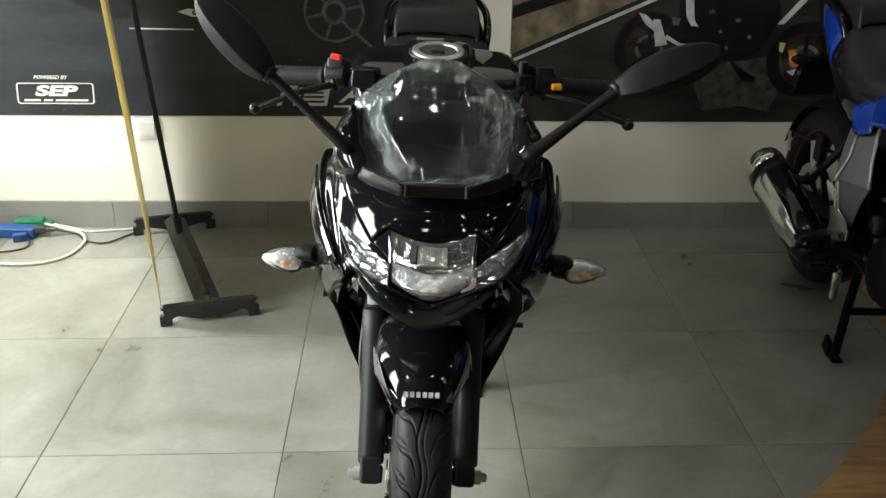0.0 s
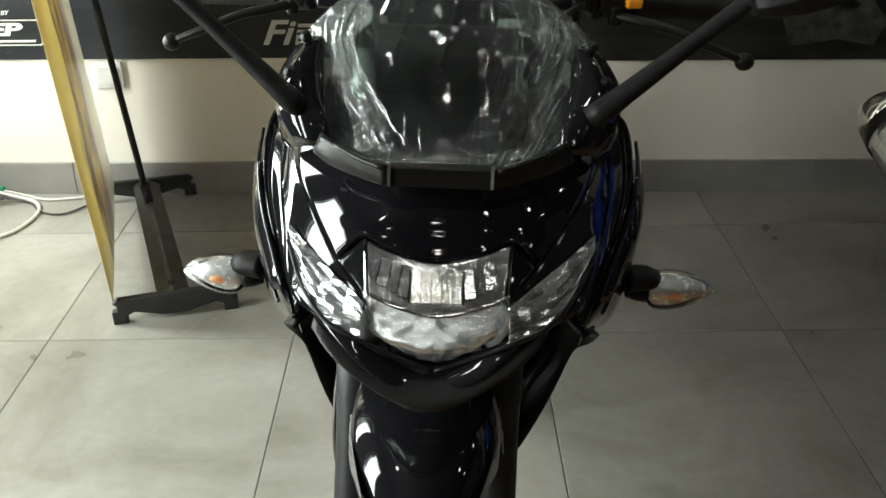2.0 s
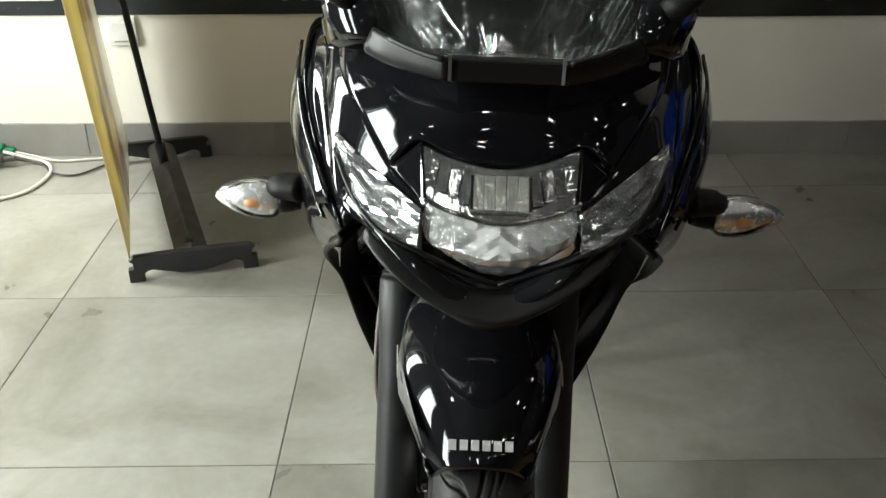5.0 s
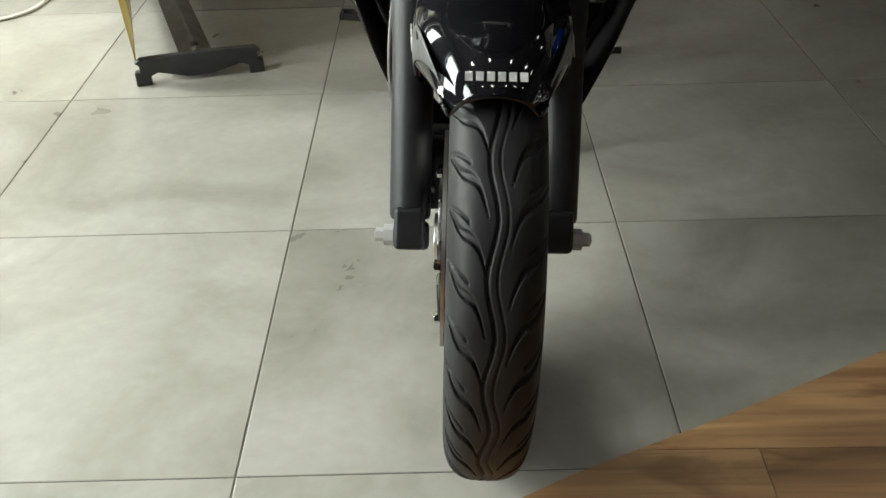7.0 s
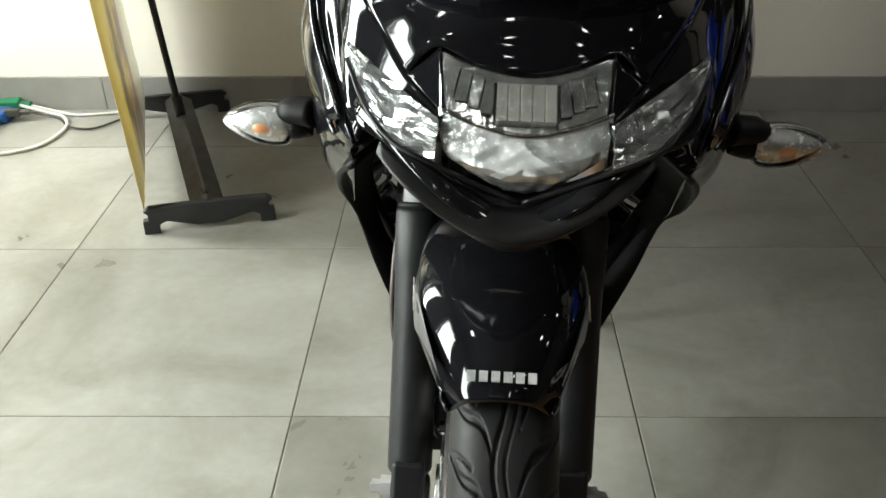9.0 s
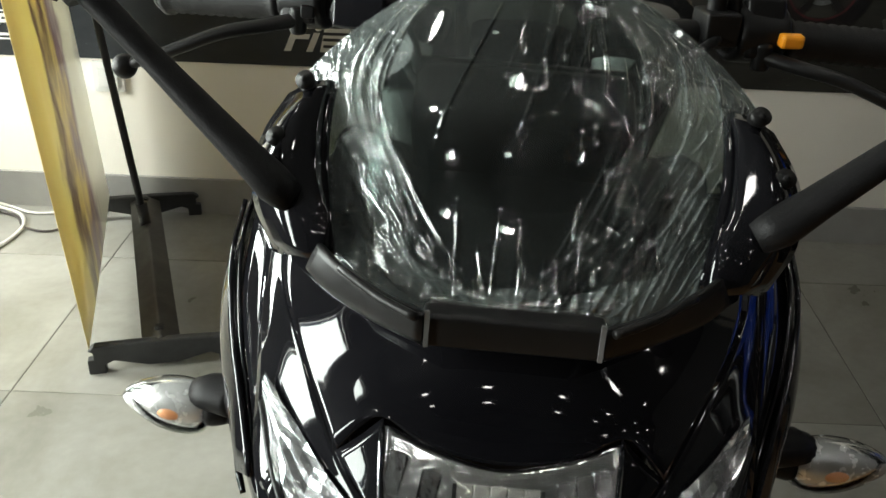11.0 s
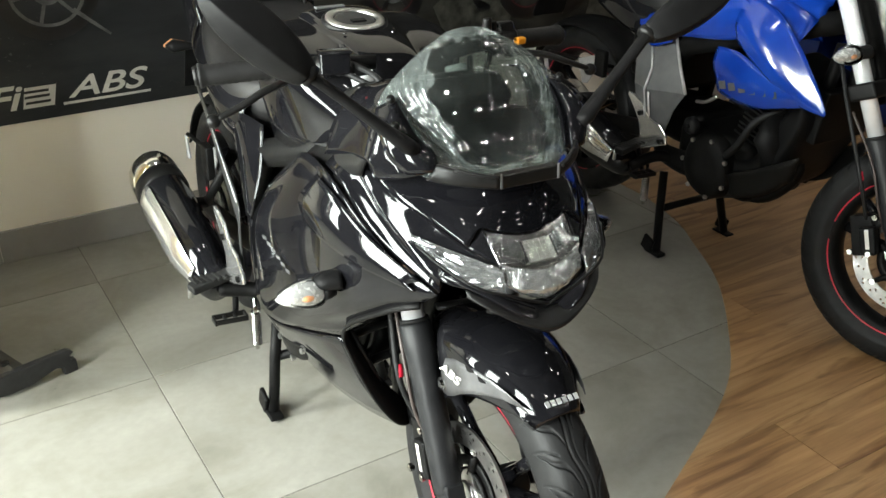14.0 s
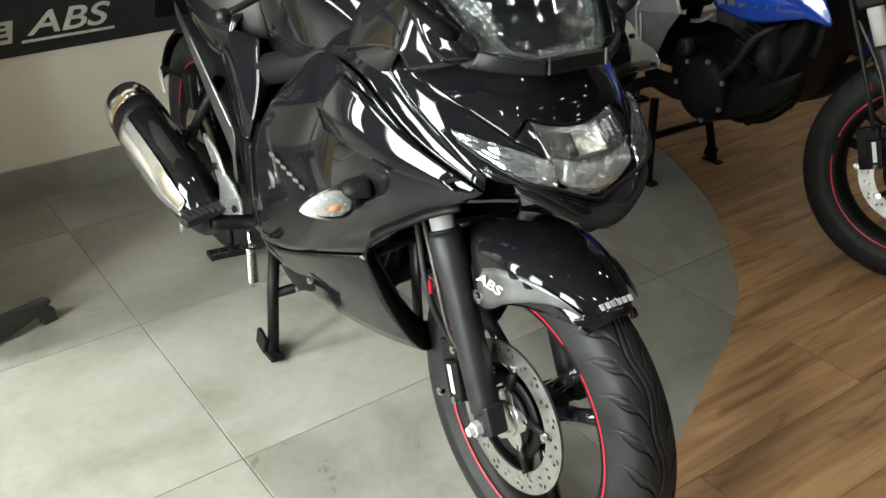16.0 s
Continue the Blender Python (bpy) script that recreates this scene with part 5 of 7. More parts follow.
def faired_body(b):
    # nose cowl, one shell over both sides of the headlamp
    brow_half = [[(0, -0.456, 0.902), (0.05, -0.456, 0.901), (0.08, -0.432, 0.902), (0.118, -0.365, 0.913), (0.175, -0.3, 0.902)],
                 [(0, -0.489, 0.871), (0.045, -0.489, 0.872), (0.085, -0.458, 0.879), (0.125, -0.41, 0.886), (0.163, -0.375, 0.871)],
                 [(0, -0.504, 0.837), (0.043, -0.506, 0.846), (0.078, -0.49, 0.856), (0.11, -0.465, 0.86), (0.137, -0.44, 0.848)],
                 [(0, -0.509, 0.824), (0.045, -0.505, 0.83), (0.074, -0.497, 0.841), (0.09, -0.499, 0.832), (0.102, -0.498, 0.815)]]
    shell = relaxed(skin([flip(r[:0:-1], -1) + r for r in brow_half], 7, 5), 45)
    for s in (-1, 1):
        fang = [[(0.073, -0.497, 0.841), (0.086, -0.499, 0.829), (0.102, -0.498, 0.815)], [(0.07, -0.516, 0.817), (0.077, -0.5165, 0.811), (0.084, -0.5165, 0.804)], [(0.066, -0.532, 0.794), (0.067, -0.532, 0.7935), (0.068, -0.532, 0.793)]]
        strip = [[(0.175, -0.3, 0.902), (0.163, -0.375, 0.871), (0.137, -0.44, 0.848), (0.102, -0.498, 0.815), (0.068, -0.532, 0.793)],
                 [(0.18, -0.3, 0.9), (0.174, -0.37, 0.862), (0.155, -0.43, 0.832), (0.125, -0.49, 0.797), (0.075, -0.54, 0.775)],
                 [(0.182, -0.292, 0.897), (0.181, -0.355, 0.853), (0.172, -0.415, 0.815), (0.15, -0.49, 0.772), (0.08, -0.542, 0.757)]]
        shell = join(shell, skin(sided(fang, s), 4, 4), relaxed(skin(sided(strip, s), 5, 6), 20))
    chin = [[(0, -0.528, 0.727), (0.036, -0.536, 0.739), (0.072, -0.542, 0.757), (0.11, -0.524, 0.77), (0.14, -0.486, 0.788)],
            [(0, -0.58, 0.703), (0.034, -0.569, 0.716), (0.068, -0.557, 0.735), (0.104, -0.528, 0.758), (0.144, -0.486, 0.775)],
            [(0, -0.552, 0.668), (0.03, -0.542, 0.695), (0.06, -0.522, 0.724), (0.09, -0.492, 0.746), (0.126, -0.457, 0.76)]]
    shell = join(shell, moved(relaxed(skin([flip(r[:0:-1], -1) + r for r in chin], 5, 5), 5), pose(-0.006, 0, 0)))
    cowl = part("nose_cowl", shell, GLOSS_BLACK, b, "gloss black nose cowl with sharp creases", solid=0.003)

    # chin lip in satin plastic under the lamp
    lip = [[(0, -0.548, 0.722), (0.05, -0.548, 0.734), (0.092, -0.537, 0.752), (0.116, -0.515, 0.762)], [(0, -0.584, 0.706), (0.05, -0.569, 0.717), (0.094, -0.549, 0.74), (0.118, -0.522, 0.753)], [(0, -0.578, 0.69), (0.05, -0.563, 0.709), (0.092, -0.54, 0.735), (0.115, -0.512, 0.748)]]
    part("chin_lip", moved(skin([flip(r[:0:-1], -1) + r for r in lip], 4, 4), pose(-0.006, 0, 0)), SATIN_BLACK, cowl, "satin black lower lip", solid=0.003)

    # headlamp: mirrored bowl, cream LED block, ribbed lower lens, clear cover
    hl = part("headlamp", skin([[(-0.075, -0.497, 0.839), (-0.04, -0.506, 0.829), (0, -0.511, 0.823), (0.04, -0.506, 0.829), (0.075, -0.497, 0.839)], [(-0.073, -0.515, 0.817), (-0.04, -0.523, 0.807), (0, -0.526, 0.802), (0.04, -0.523, 0.807), (0.073, -0.515, 0.817)], [(-0.07, -0.531, 0.793), (-0.04, -0.538, 0.783), (0, -0.541, 0.777), (0.04, -0.538, 0.783), (0.07, -0.531, 0.793)]], 6, 5), LAMP_SILVER, b, "LED headlamp under a clear cover", solid=0.002)
    for k in range(5):
        x = -0.0204 + 0.0102 * k
        part("led_rib", box(0.0101, 0.008, 0.032, (x, -0.5285, 0.8045), (-37, 0, 0)), LED_CREAM, hl, "cream LED light bar", smooth=False, bevel=0.001)
    for s in (-1, 1):
        for k in range(4):
            x = s * (0.031 + 0.0105 * k)
            part("reflector_facet", box(0.0102, 0.004, 0.027 - 0.001 * k, (x, -0.526 + 0.0035 * k, 0.808 + 0.003 * k), (-36 + 8 * (k % 2), 0, s * (16 + 6 * (k % 2)))), LAMP_SILVER, hl, smooth=False)
        part("lamp_divider", box(0.0022, 0.007, 0.031, (s * 0.0262, -0.529, 0.805), (-36, 0, 0)), SATIN_BLACK, hl, smooth=False)
    rail = [(-0.072, -0.53, 0.799), (-0.04, -0.538, 0.789), (0, -0.542, 0.782), (0.04, -0.538, 0.789), (0.072, -0.53, 0.799)]
    part("lamp_bezel", sweep(spline(rail, 6), 0.0022, 8), CHROME, hl, "bright lamp divider strip")
    low = [[(-0.072, -0.5295, 0.798), (-0.04, -0.5375, 0.788), (0, -0.5415, 0.781), (0.04, -0.5375, 0.788), (0.072, -0.5295, 0.798)], [(-0.066, -0.539, 0.766), (-0.04, -0.546, 0.757), (0, -0.5495, 0.751), (0.04, -0.546, 0.757), (0.066, -0.539, 0.766)], [(-0.036, -0.536, 0.743), (-0.02, -0.537, 0.735), (0, -0.538, 0.731), (0.02, -0.537, 0.735), (0.036, -0.536, 0.743)]]
    part("lower_lamp", crystal(low, 4, 4, 0.0011), LOWER_LENS, hl, "bright lower lamp reflector", smooth=False, solid=0.0015)
    cover = [[(-0.077, -0.501, 0.842), (-0.04, -0.515, 0.831), (0, -0.52, 0.825), (0.04, -0.515, 0.831), (0.077, -0.501, 0.842)], [(-0.073, -0.538, 0.794), (-0.04, -0.546, 0.785), (0, -0.55, 0.78), (0.04, -0.546, 0.785), (0.073, -0.538, 0.794)], [(-0.067, -0.544, 0.765), (-0.04, -0.5515, 0.757), (0, -0.555, 0.751), (0.04, -0.5515, 0.757), (0.067, -0.544, 0.765)], [(-0.035, -0.541, 0.741), (-0.02, -0.5425, 0.732), (0, -0.543, 0.728), (0.02, -0.5425, 0.732), (0.035, -0.541, 0.741)]]
    glass = part("lamp_cover", skin(cover, 6, 5), LENS, hl, "clear headlamp cover")
    glass.visible_shadow = False
    for s in (-1, 1):
        sl = [[(0.161, -0.437, 0.8225), (0.161, -0.443, 0.817), (0.158, -0.451, 0.811)], [(0.139, -0.466, 0.8155), (0.141, -0.478, 0.803), (0.139, -0.49, 0.789)], [(0.104, -0.506, 0.804), (0.11, -0.517, 0.787), (0.11, -0.529, 0.77)], [(0.071, -0.539, 0.792), (0.073, -0.5445, 0.776), (0.073, -0.5475, 0.758)]]
        part("position_lamp", crystal(sided(sl, s), 4, 4, 0.0016, 5), SMOKY_SILVER, hl, "smoky side position lamp", smooth=False, solid=0.0015)
        cv = part("side_lens", skin([[(x * s, y - 0.005, z + 0.001) for x, y, z in r] for r in sl], 5, 5), LENS, hl, "clear side lens")
        cv.visible_shadow = False
        part("lamp_edge", sweep(spline([(s * 0.16, -0.452, 0.81), (s * 0.14, -0.493, 0.788), (s * 0.11, -0.533, 0.769), (s * 0.07, -0.548, 0.756), (s * 0.036, -0.545, 0.739), (0, -0.547, 0.726)], 4), 0.0022, 8), SATIN_BLACK, hl)

    # brow under the screen: a satin bar with two folded arms
    brow = part("brow", join(box(0.106, 0.02, 0.021, (0, -0.495, 0.912), (-6, 0, 0)), box(0.104, 0.05, 0.006, (0, -0.47, 0.904), (-10, 0, 0))), SATIN_BLACK, b, "satin black brow under the screen", bevel=0.004)
    for s in (-1, 1):
        part("brow_seam", box(0.0028, 0.002, 0.023, (s * 0.05, -0.5058, 0.9155), (-6, 0, 0)), PRINT_GREY, brow, smooth=False)
        arm = [[(0.053, -0.505, 0.924), (0.053, -0.505, 0.904), (0.056, -0.488, 0.899)], [(0.08, -0.489, 0.926), (0.083, -0.487, 0.906), (0.085, -0.473, 0.9)], [(0.108, -0.466, 0.93), (0.114, -0.462, 0.908), (0.114, -0.45, 0.902)], [(0.124, -0.447, 0.933), (0.132, -0.443, 0.914), (0.132, -0.43, 0.904)]]
        part("brow_arm", skin(sided(arm, s), 5, 4), SATIN_BLACK, brow, "folded satin black arm", solid=0.004)
        part("arm_fold", sweep(spline([(s * 0.056, -0.507, 0.923), (s * 0.08, -0.491, 0.925), (s * 0.106, -0.468, 0.929)], 5), 0.0028, 8), SATIN_BLACK, brow)
        top = [[(0.116, -0.428, 0.915), (0.14, -0.426, 0.912), (0.162, -0.402, 0.9), (0.18, -0.355, 0.885)], [(0.128, -0.388, 0.963), (0.16, -0.392, 0.96), (0.18, -0.37, 0.945), (0.186, -0.345, 0.912)], [(0.131, -0.345, 0.998), (0.156, -0.35, 0.99), (0.179, -0.325, 0.957), (0.188, -0.3, 0.905)], [(0.127, -0.31, 1.018), (0.155, -0.298, 1.004), (0.18, -0.27, 0.955), (0.192, -0.25, 0.893)], [(0.115, -0.25, 1.005), (0.15, -0.235, 0.99), (0.182, -0.215, 0.94), (0.195, -0.2, 0.875)]]
        sh = part("screen_shoulder", relaxed(skin(sided(top, s), 5, 5), 20), GLOSS_BLACK, b, "gloss black shoulder beside the screen", solid=0.003)
        for p in ((0.149, -0.348, 1.003), (0.161, -0.385, 0.975)):
            part("screen_screw", join(sweep([Vector((s * p[0], p[1], p[2])), Vector((s * (p[0] + 0.002), p[1] - 0.005, p[2] + 0.005))], 0.0065, 18), sweep([Vector((s * p[0], p[1], p[2])), Vector((s * (p[0] + 0.0026), p[1] - 0.006, p[2] + 0.006))], [0.003, 0.0025], 6)), SATIN_BLACK, sh)
        pad = [[(0.118, -0.443, 0.917), (0.138, -0.44, 0.918), (0.158, -0.418, 0.91)], [(0.12, -0.43, 0.942), (0.15, -0.425, 0.942), (0.176, -0.395, 0.93)], [(0.13, -0.402, 0.962), (0.158, -0.405, 0.965), (0.18, -0.378, 0.952)], [(0.135, -0.365, 0.988), (0.156, -0.373, 0.986), (0.178, -0.352, 0.968)], [(0.134, -0.338, 1.002), (0.148, -0.342, 1.0), (0.166, -0.33, 0.987)]]
        part("mirror_pad", skin([[(s * x, y - 0.003, z + 0.003) for x, y, z in r] for r in pad], 4, 4), GLOSS_BLACK, sh, "gloss black mirror mount", solid=0.004)
        mirror_arm(b, s)

    # screen and the film still stretched over it
    ws = part("windscreen", skin(windscreen_rows(), 8, 8), SMOKE, b, "smoked windscreen wrapped in clear film")
    ws.visible_shadow = False
    film_bm, crumpled = film_mesh()
    film = part("plastic_film", film_bm, FILM, ws, "crumpled clear plastic film")
    film.data.materials.append(CRUMPLED_FILM)
    film.data.polygons.foreach_set("material_index", crumpled.astype(np.int32))
    film.visible_shadow = False
    part("instrument_cluster", join(box(0.16, 0.06, 0.1, (0, -0.29, 0.955), (28, 0, 0)), box(0.19, 0.09, 0.05, (0, -0.33, 0.9), (20, 0, 0))), MATT_BLACK, b, "black instrument cluster", bevel=0.012)
    part("inner_panel", skin([[(-0.13, -0.36, 0.905), (0, -0.42, 0.89), (0.13, -0.36, 0.905)], [(-0.14, -0.29, 0.935), (0, -0.35, 0.92), (0.14, -0.29, 0.935)], [(-0.14, -0.2, 0.92), (0, -0.22, 0.9), (0.14, -0.2, 0.92)]], 5, 5), MATT_BLACK, b, "black inner panel", solid=0.003)
    part("cowl_stay", join(rod((-0.14, -0.30, 0.8), (0.14, -0.30, 0.8), 0.012), box(0.2, 0.12, 0.12, (0, -0.40, 0.79)), box(0.15, 0.1, 0.1, (0, -0.28, 0.74))), DEEP_BLACK, b, bevel=0.01)

    for s in (-1, 1):
        # big side panel
        net = [[(0.15, -0.482, 0.742), (0.179, -0.42, 0.772), (0.204, -0.35, 0.822), (0.216, -0.27, 0.866), (0.211, -0.16, 0.868), (0.175, 0.0, 0.79)],
               [(0.153, -0.477, 0.736), (0.19, -0.412, 0.752), (0.219, -0.335, 0.786), (0.233, -0.24, 0.81), (0.224, -0.09, 0.785), (0.198, 0.06, 0.72)],
               [(0.155, -0.47, 0.729), (0.196, -0.402, 0.727), (0.224, -0.32, 0.73), (0.236, -0.2, 0.717), (0.235, -0.05, 0.695), (0.212, 0.1, 0.655)],
               [(0.156, -0.46, 0.719), (0.196, -0.395, 0.696), (0.222, -0.31, 0.67), (0.237, -0.2, 0.643), (0.237, -0.04, 0.61), (0.21, 0.15, 0.6)],
               [(0.158, -0.44, 0.7), (0.19, -0.38, 0.655), (0.212, -0.3, 0.602), (0.227, -0.2, 0.565), (0.229, -0.04, 0.53), (0.206, 0.18, 0.53)],
               [(0.19, -0.235, 0.522), (0.202, -0.17, 0.497), (0.209, -0.08, 0.46), (0.21, 0.01, 0.422), (0.205, 0.1, 0.39), (0.198, 0.18, 0.367)]]
        panel = part("side_fairing", relaxed(skin(sided(net, s), 6, 6), 30), GLOSS_BLACK, b, "gloss black side fairing", solid=0.003)
        scoop = [[(0.165, -0.463, 0.757), (0.199, -0.385, 0.796), (0.22, -0.31, 0.84), (0.227, -0.24, 0.86)], [(0.178, -0.45, 0.747), (0.215, -0.37, 0.77), (0.239, -0.28, 0.793), (0.243, -0.2, 0.803)], [(0.172, -0.458, 0.737), (0.21, -0.378, 0.74), (0.233, -0.29, 0.75), (0.239, -0.21, 0.757)]]
        part("flank_blade", relaxed(skin(sided(scoop, s), 5, 5), 12), GLOSS_BLACK, panel, "raised gloss black flank blade", solid=0.004)
        for k in range(6):
            u = k / 5
            part("side_lettering", box(0.0012, 0.0205, 0.0068, (s * 0.2402, -0.006 - 0.0235 * k, 0.631 - 0.0036 * k), (-10, 0, 0)), GREY_STICKER, panel, smooth=False)
        belly = [[(0.188, -0.235, 0.515), (0.2, -0.17, 0.49), (0.208, -0.08, 0.453), (0.208, 0.01, 0.415), (0.202, 0.1, 0.383), (0.192, 0.19, 0.36)],
                 [(0.146, -0.24, 0.405), (0.16, -0.165, 0.395), (0.168, -0.06, 0.37), (0.17, 0.03, 0.345), (0.172, 0.12, 0.32), (0.16, 0.23, 0.3)],
                 [(0.08, -0.245, 0.296), (0.1, -0.16, 0.281), (0.115, -0.05, 0.266), (0.118, 0.05, 0.252), (0.118, 0.15, 0.238), (0.112, 0.28, 0.226)]]
        part("belly_pan", skin(sided(belly, s), 5, 5), GLOSS_BLACK, b, "gloss black belly pan", solid=0.003)
        # dark surround of the wheel-side opening, with struts
        outer = [(0.16, -0.45, 0.7), (0.186, -0.378, 0.645), (0.2, -0.292, 0.58), (0.188, -0.235, 0.515), (0.168, -0.238, 0.455), (0.146, -0.242, 0.402), (0.117, -0.247, 0.345), (0.08, -0.247, 0.297), (0.04, -0.22, 0.272)]
        inner = [(0.12, -0.4, 0.722), (0.15, -0.325, 0.664), (0.168, -0.255, 0.592), (0.162, -0.2, 0.512), (0.137, -0.205, 0.46), (0.118, -0.21, 0.415), (0.092, -0.215, 0.372), (0.06, -0.21, 0.332), (0.03, -0.185, 0.31)]
        mid = [tuple((Vector(o) * 0.45 + Vector(i) * 0.55) + Vector((0.006, -0.012, 0)) * min(1.0, k / 3)) for k, (o, i) in enumerate(zip(outer, inner))]
        duct = part("duct_surround", skin(sided([outer, mid, inner], s), 4, 3), DEEP_BLACK, b, "black intake surround", solid=0.006)
        for p, q in (((0.165, -0.21, 0.52), (0.09, -0.215, 0.355)), ((0.165, -0.2, 0.49), (0.03, -0.19, 0.5)), ((0.14, -0.205, 0.425), (0.03, -0.19, 0.43)), ((0.075, -0.21, 0.5), (0.06, -0.205, 0.33))):
            part("duct_strut", sweep(flip([p, q], s), 0.012, 8, 0.5), SATIN_BLACK, duct)
        # fin, side covers
        fin = [[(0.183, -0.345, 0.925), (0.186, -0.335, 0.905), (0.186, -0.32, 0.88)], [(0.189, -0.25, 0.9), (0.197, -0.24, 0.878), (0.199, -0.23, 0.855)], [(0.186, -0.14, 0.872), (0.197, -0.13, 0.855), (0.199, -0.12, 0.84)]]
        part("cowl_fin", skin(sided(fin, s), 5, 5), SATIN_BLACK, b, "satin black fin behind the cowl", solid=0.003)
        gap = [[(0.181, -0.24, 0.91), (0.188, -0.235, 0.895), (0.206, -0.23, 0.872)], [(0.182, -0.298, 0.895), (0.187, -0.295, 0.882), (0.206, -0.285, 0.862)], [(0.181, -0.356, 0.851), (0.185, -0.352, 0.838), (0.2, -0.35, 0.822)], [(0.171, -0.416, 0.813), (0.171, -0.414, 0.796), (0.176, -0.42, 0.776)], [(0.148, -0.488, 0.77), (0.145, -0.482, 0.757), (0.147, -0.482, 0.745)]]
        part("cowl_side", relaxed(skin(sided(gap, s), 4, 4), 12), GLOSS_BLACK, b, "gloss black channel between cowl and flank", solid=0.003)
        cover = [[(0.148, 0.24, 0.775), (0.15, 0.36, 0.765), (0.145, 0.48, 0.735)], [(0.17, 0.2, 0.69), (0.172, 0.3, 0.675), (0.158, 0.4, 0.655)], [(0.192, 0.19, 0.62), (0.19, 0.255, 0.6), (0.176, 0.32, 0.585)], [(0.196, 0.21, 0.572), (0.194, 0.245, 0.56), (0.186, 0.275, 0.55)]]
        part("side_cover", skin(sided(cover, s), 5, 5), GLOSS_BLACK, b, "gloss black side cover", solid=0.003)
        line = [(0.15, 0.72, 0.744), (0.165, 0.58, 0.692), (0.18, 0.45, 0.64), (0.2, 0.285, 0.578), (0.2035, 0.272, 0.5), (0.2, 0.275, 0.393)]
        back = [(0.14, 0.72, 0.68), (0.155, 0.6, 0.62), (0.165, 0.5, 0.56), (0.185, 0.345, 0.5), (0.19, 0.32, 0.46), (0.19, 0.305, 0.4)]
        rp = part("rear_side_panel", skin(sided([line, [tuple((Vector(p) + Vector(q)) / 2 + Vector((0.003, 0, 0))) for p, q in zip(line, back)], back], s), 4, 5), SATIN_GREY, b, "dark grey satin side panel", solid=0.003)
        part("panel_line", sweep(flip([(x + 0.002, y, z) for x, y, z in line[1:4]], s), 0.0016, 8), SILVER_PRINT, rp, "thin silver panel line")
        low = [[(0.196, 0.19, 0.57), (0.19, 0.25, 0.555)], [(0.2, 0.2, 0.47), (0.19, 0.25, 0.46)], [(0.196, 0.18, 0.375), (0.186, 0.24, 0.36)]]
        part("fairing_rear_trim", skin(sided(low, s), 4, 4), GLOSS_BLACK, b, solid=0.003)
        indicator(b, s, (s * 0.218, -0.312, 0.69), 0.327, 0.668)


def settle(bike, nosed=False):
    """Lets the upper bodywork sit a little lower over the wheels, and draws the foot of the nose forward."""
    def drop(z):
        return -0.028 * min(1.0, max(0.0, (z - 0.55) / 0.33))

    for ob in bike.children_recursive:
        if ob.type != "MESH" or "wheel" in ob.name or "wheel" in ob.parent.name:
            continue
        if ob.location.length > 0.05:
            ob.location.z += drop(ob.location.z)
            continue
        nose = nosed and ob.name.split(".")[0] not in ("front_fender", "fork_leg", "stanchion", "axle_clamp", "lower_yoke", "upper_yoke")
        for v in ob.data.vertices:
            x, y, z = v.co
            if nosed and x > 0.1 and z > 0.55 and y < 0.1:
                v.co.x += 0.09 * (x - 0.1)
            if nose and y < -0.4 and z > 0.6:
                v.co.y -= 0.03 * min(1.0, (-0.4 - y) / 0.1) * min(1.0, max(0.0, (0.845 - z) / 0.115)) * min(1.0, max(0.0, (z - 0.6) / 0.11))
            v.co.z += drop(z)


def steer(bike, degrees, aside=0.0):
    """Turns wheel, fork and mudguard about the steering head."""
    pivot = Matrix.Translation(fork_at(0.6))
    turn = pivot @ Matrix.Rotation(radians(degrees), 4, RAKE) @ pivot.inverted()
    m = Matrix.Translation((aside, 0, 0)) @ turn
    kinds = {"front_wheel", "fork_leg", "stanchion", "lower_yoke", "upper_yoke", "brake_caliper", "brake_hose", "hose_band", "sensor_wire", "front_fender",
             "headlamp_shell", "headlamp_glass", "bar_tube", "grip", "mirror_stem", "mirror_shell"}
    for ob in bike.children:
        kind = ob.name.split(".")[0]
        if kind in kinds and (degrees or kind not in ("mirror_stem", "mirror_shell")):
            ob.matrix_basis = m @ ob.matrix_basis


BIKE_AT = pose(-0.026, -0.01, 0, 0, 2.3, -1.9)
black_bike = thing("motorcycle", "gloss black faired motorcycle on its centre stand, film on its screen", "motorcycle", at=BIKE_AT)
wheel("front_wheel", black_bike, (0.007, -0.481, 0.2935), 0.2905, 0.1, 1000, 140, 0.133, -0.054)
wheel("rear_wheel", black_bike, AXLE_R, 0.302, 0.14, 180, 24, 0.11, -0.072, True)
front_fork(black_bike)
front_fender(black_bike, GLOSS_BLACK)
handlebar(black_bike)
rear_end(black_bike)
exhaust(black_bike)
foot_controls(black_bike)
centre_stand(black_bike)
engine(black_bike)
seat(black_bike)
tail(black_bike, GLOSS_BLACK)
tank(black_bike, GLOSS_BLACK)
faired_body(black_bike)
settle(black_bike, True)
steer(black_bike, 0.0, -0.009)


# ---------------- naked blue motorcycle ----------------
def slid(rows, dy=0.06, dz=-0.035):
    return [[(x, y + dy, z + dz) for x, y, z in r] for r in rows]


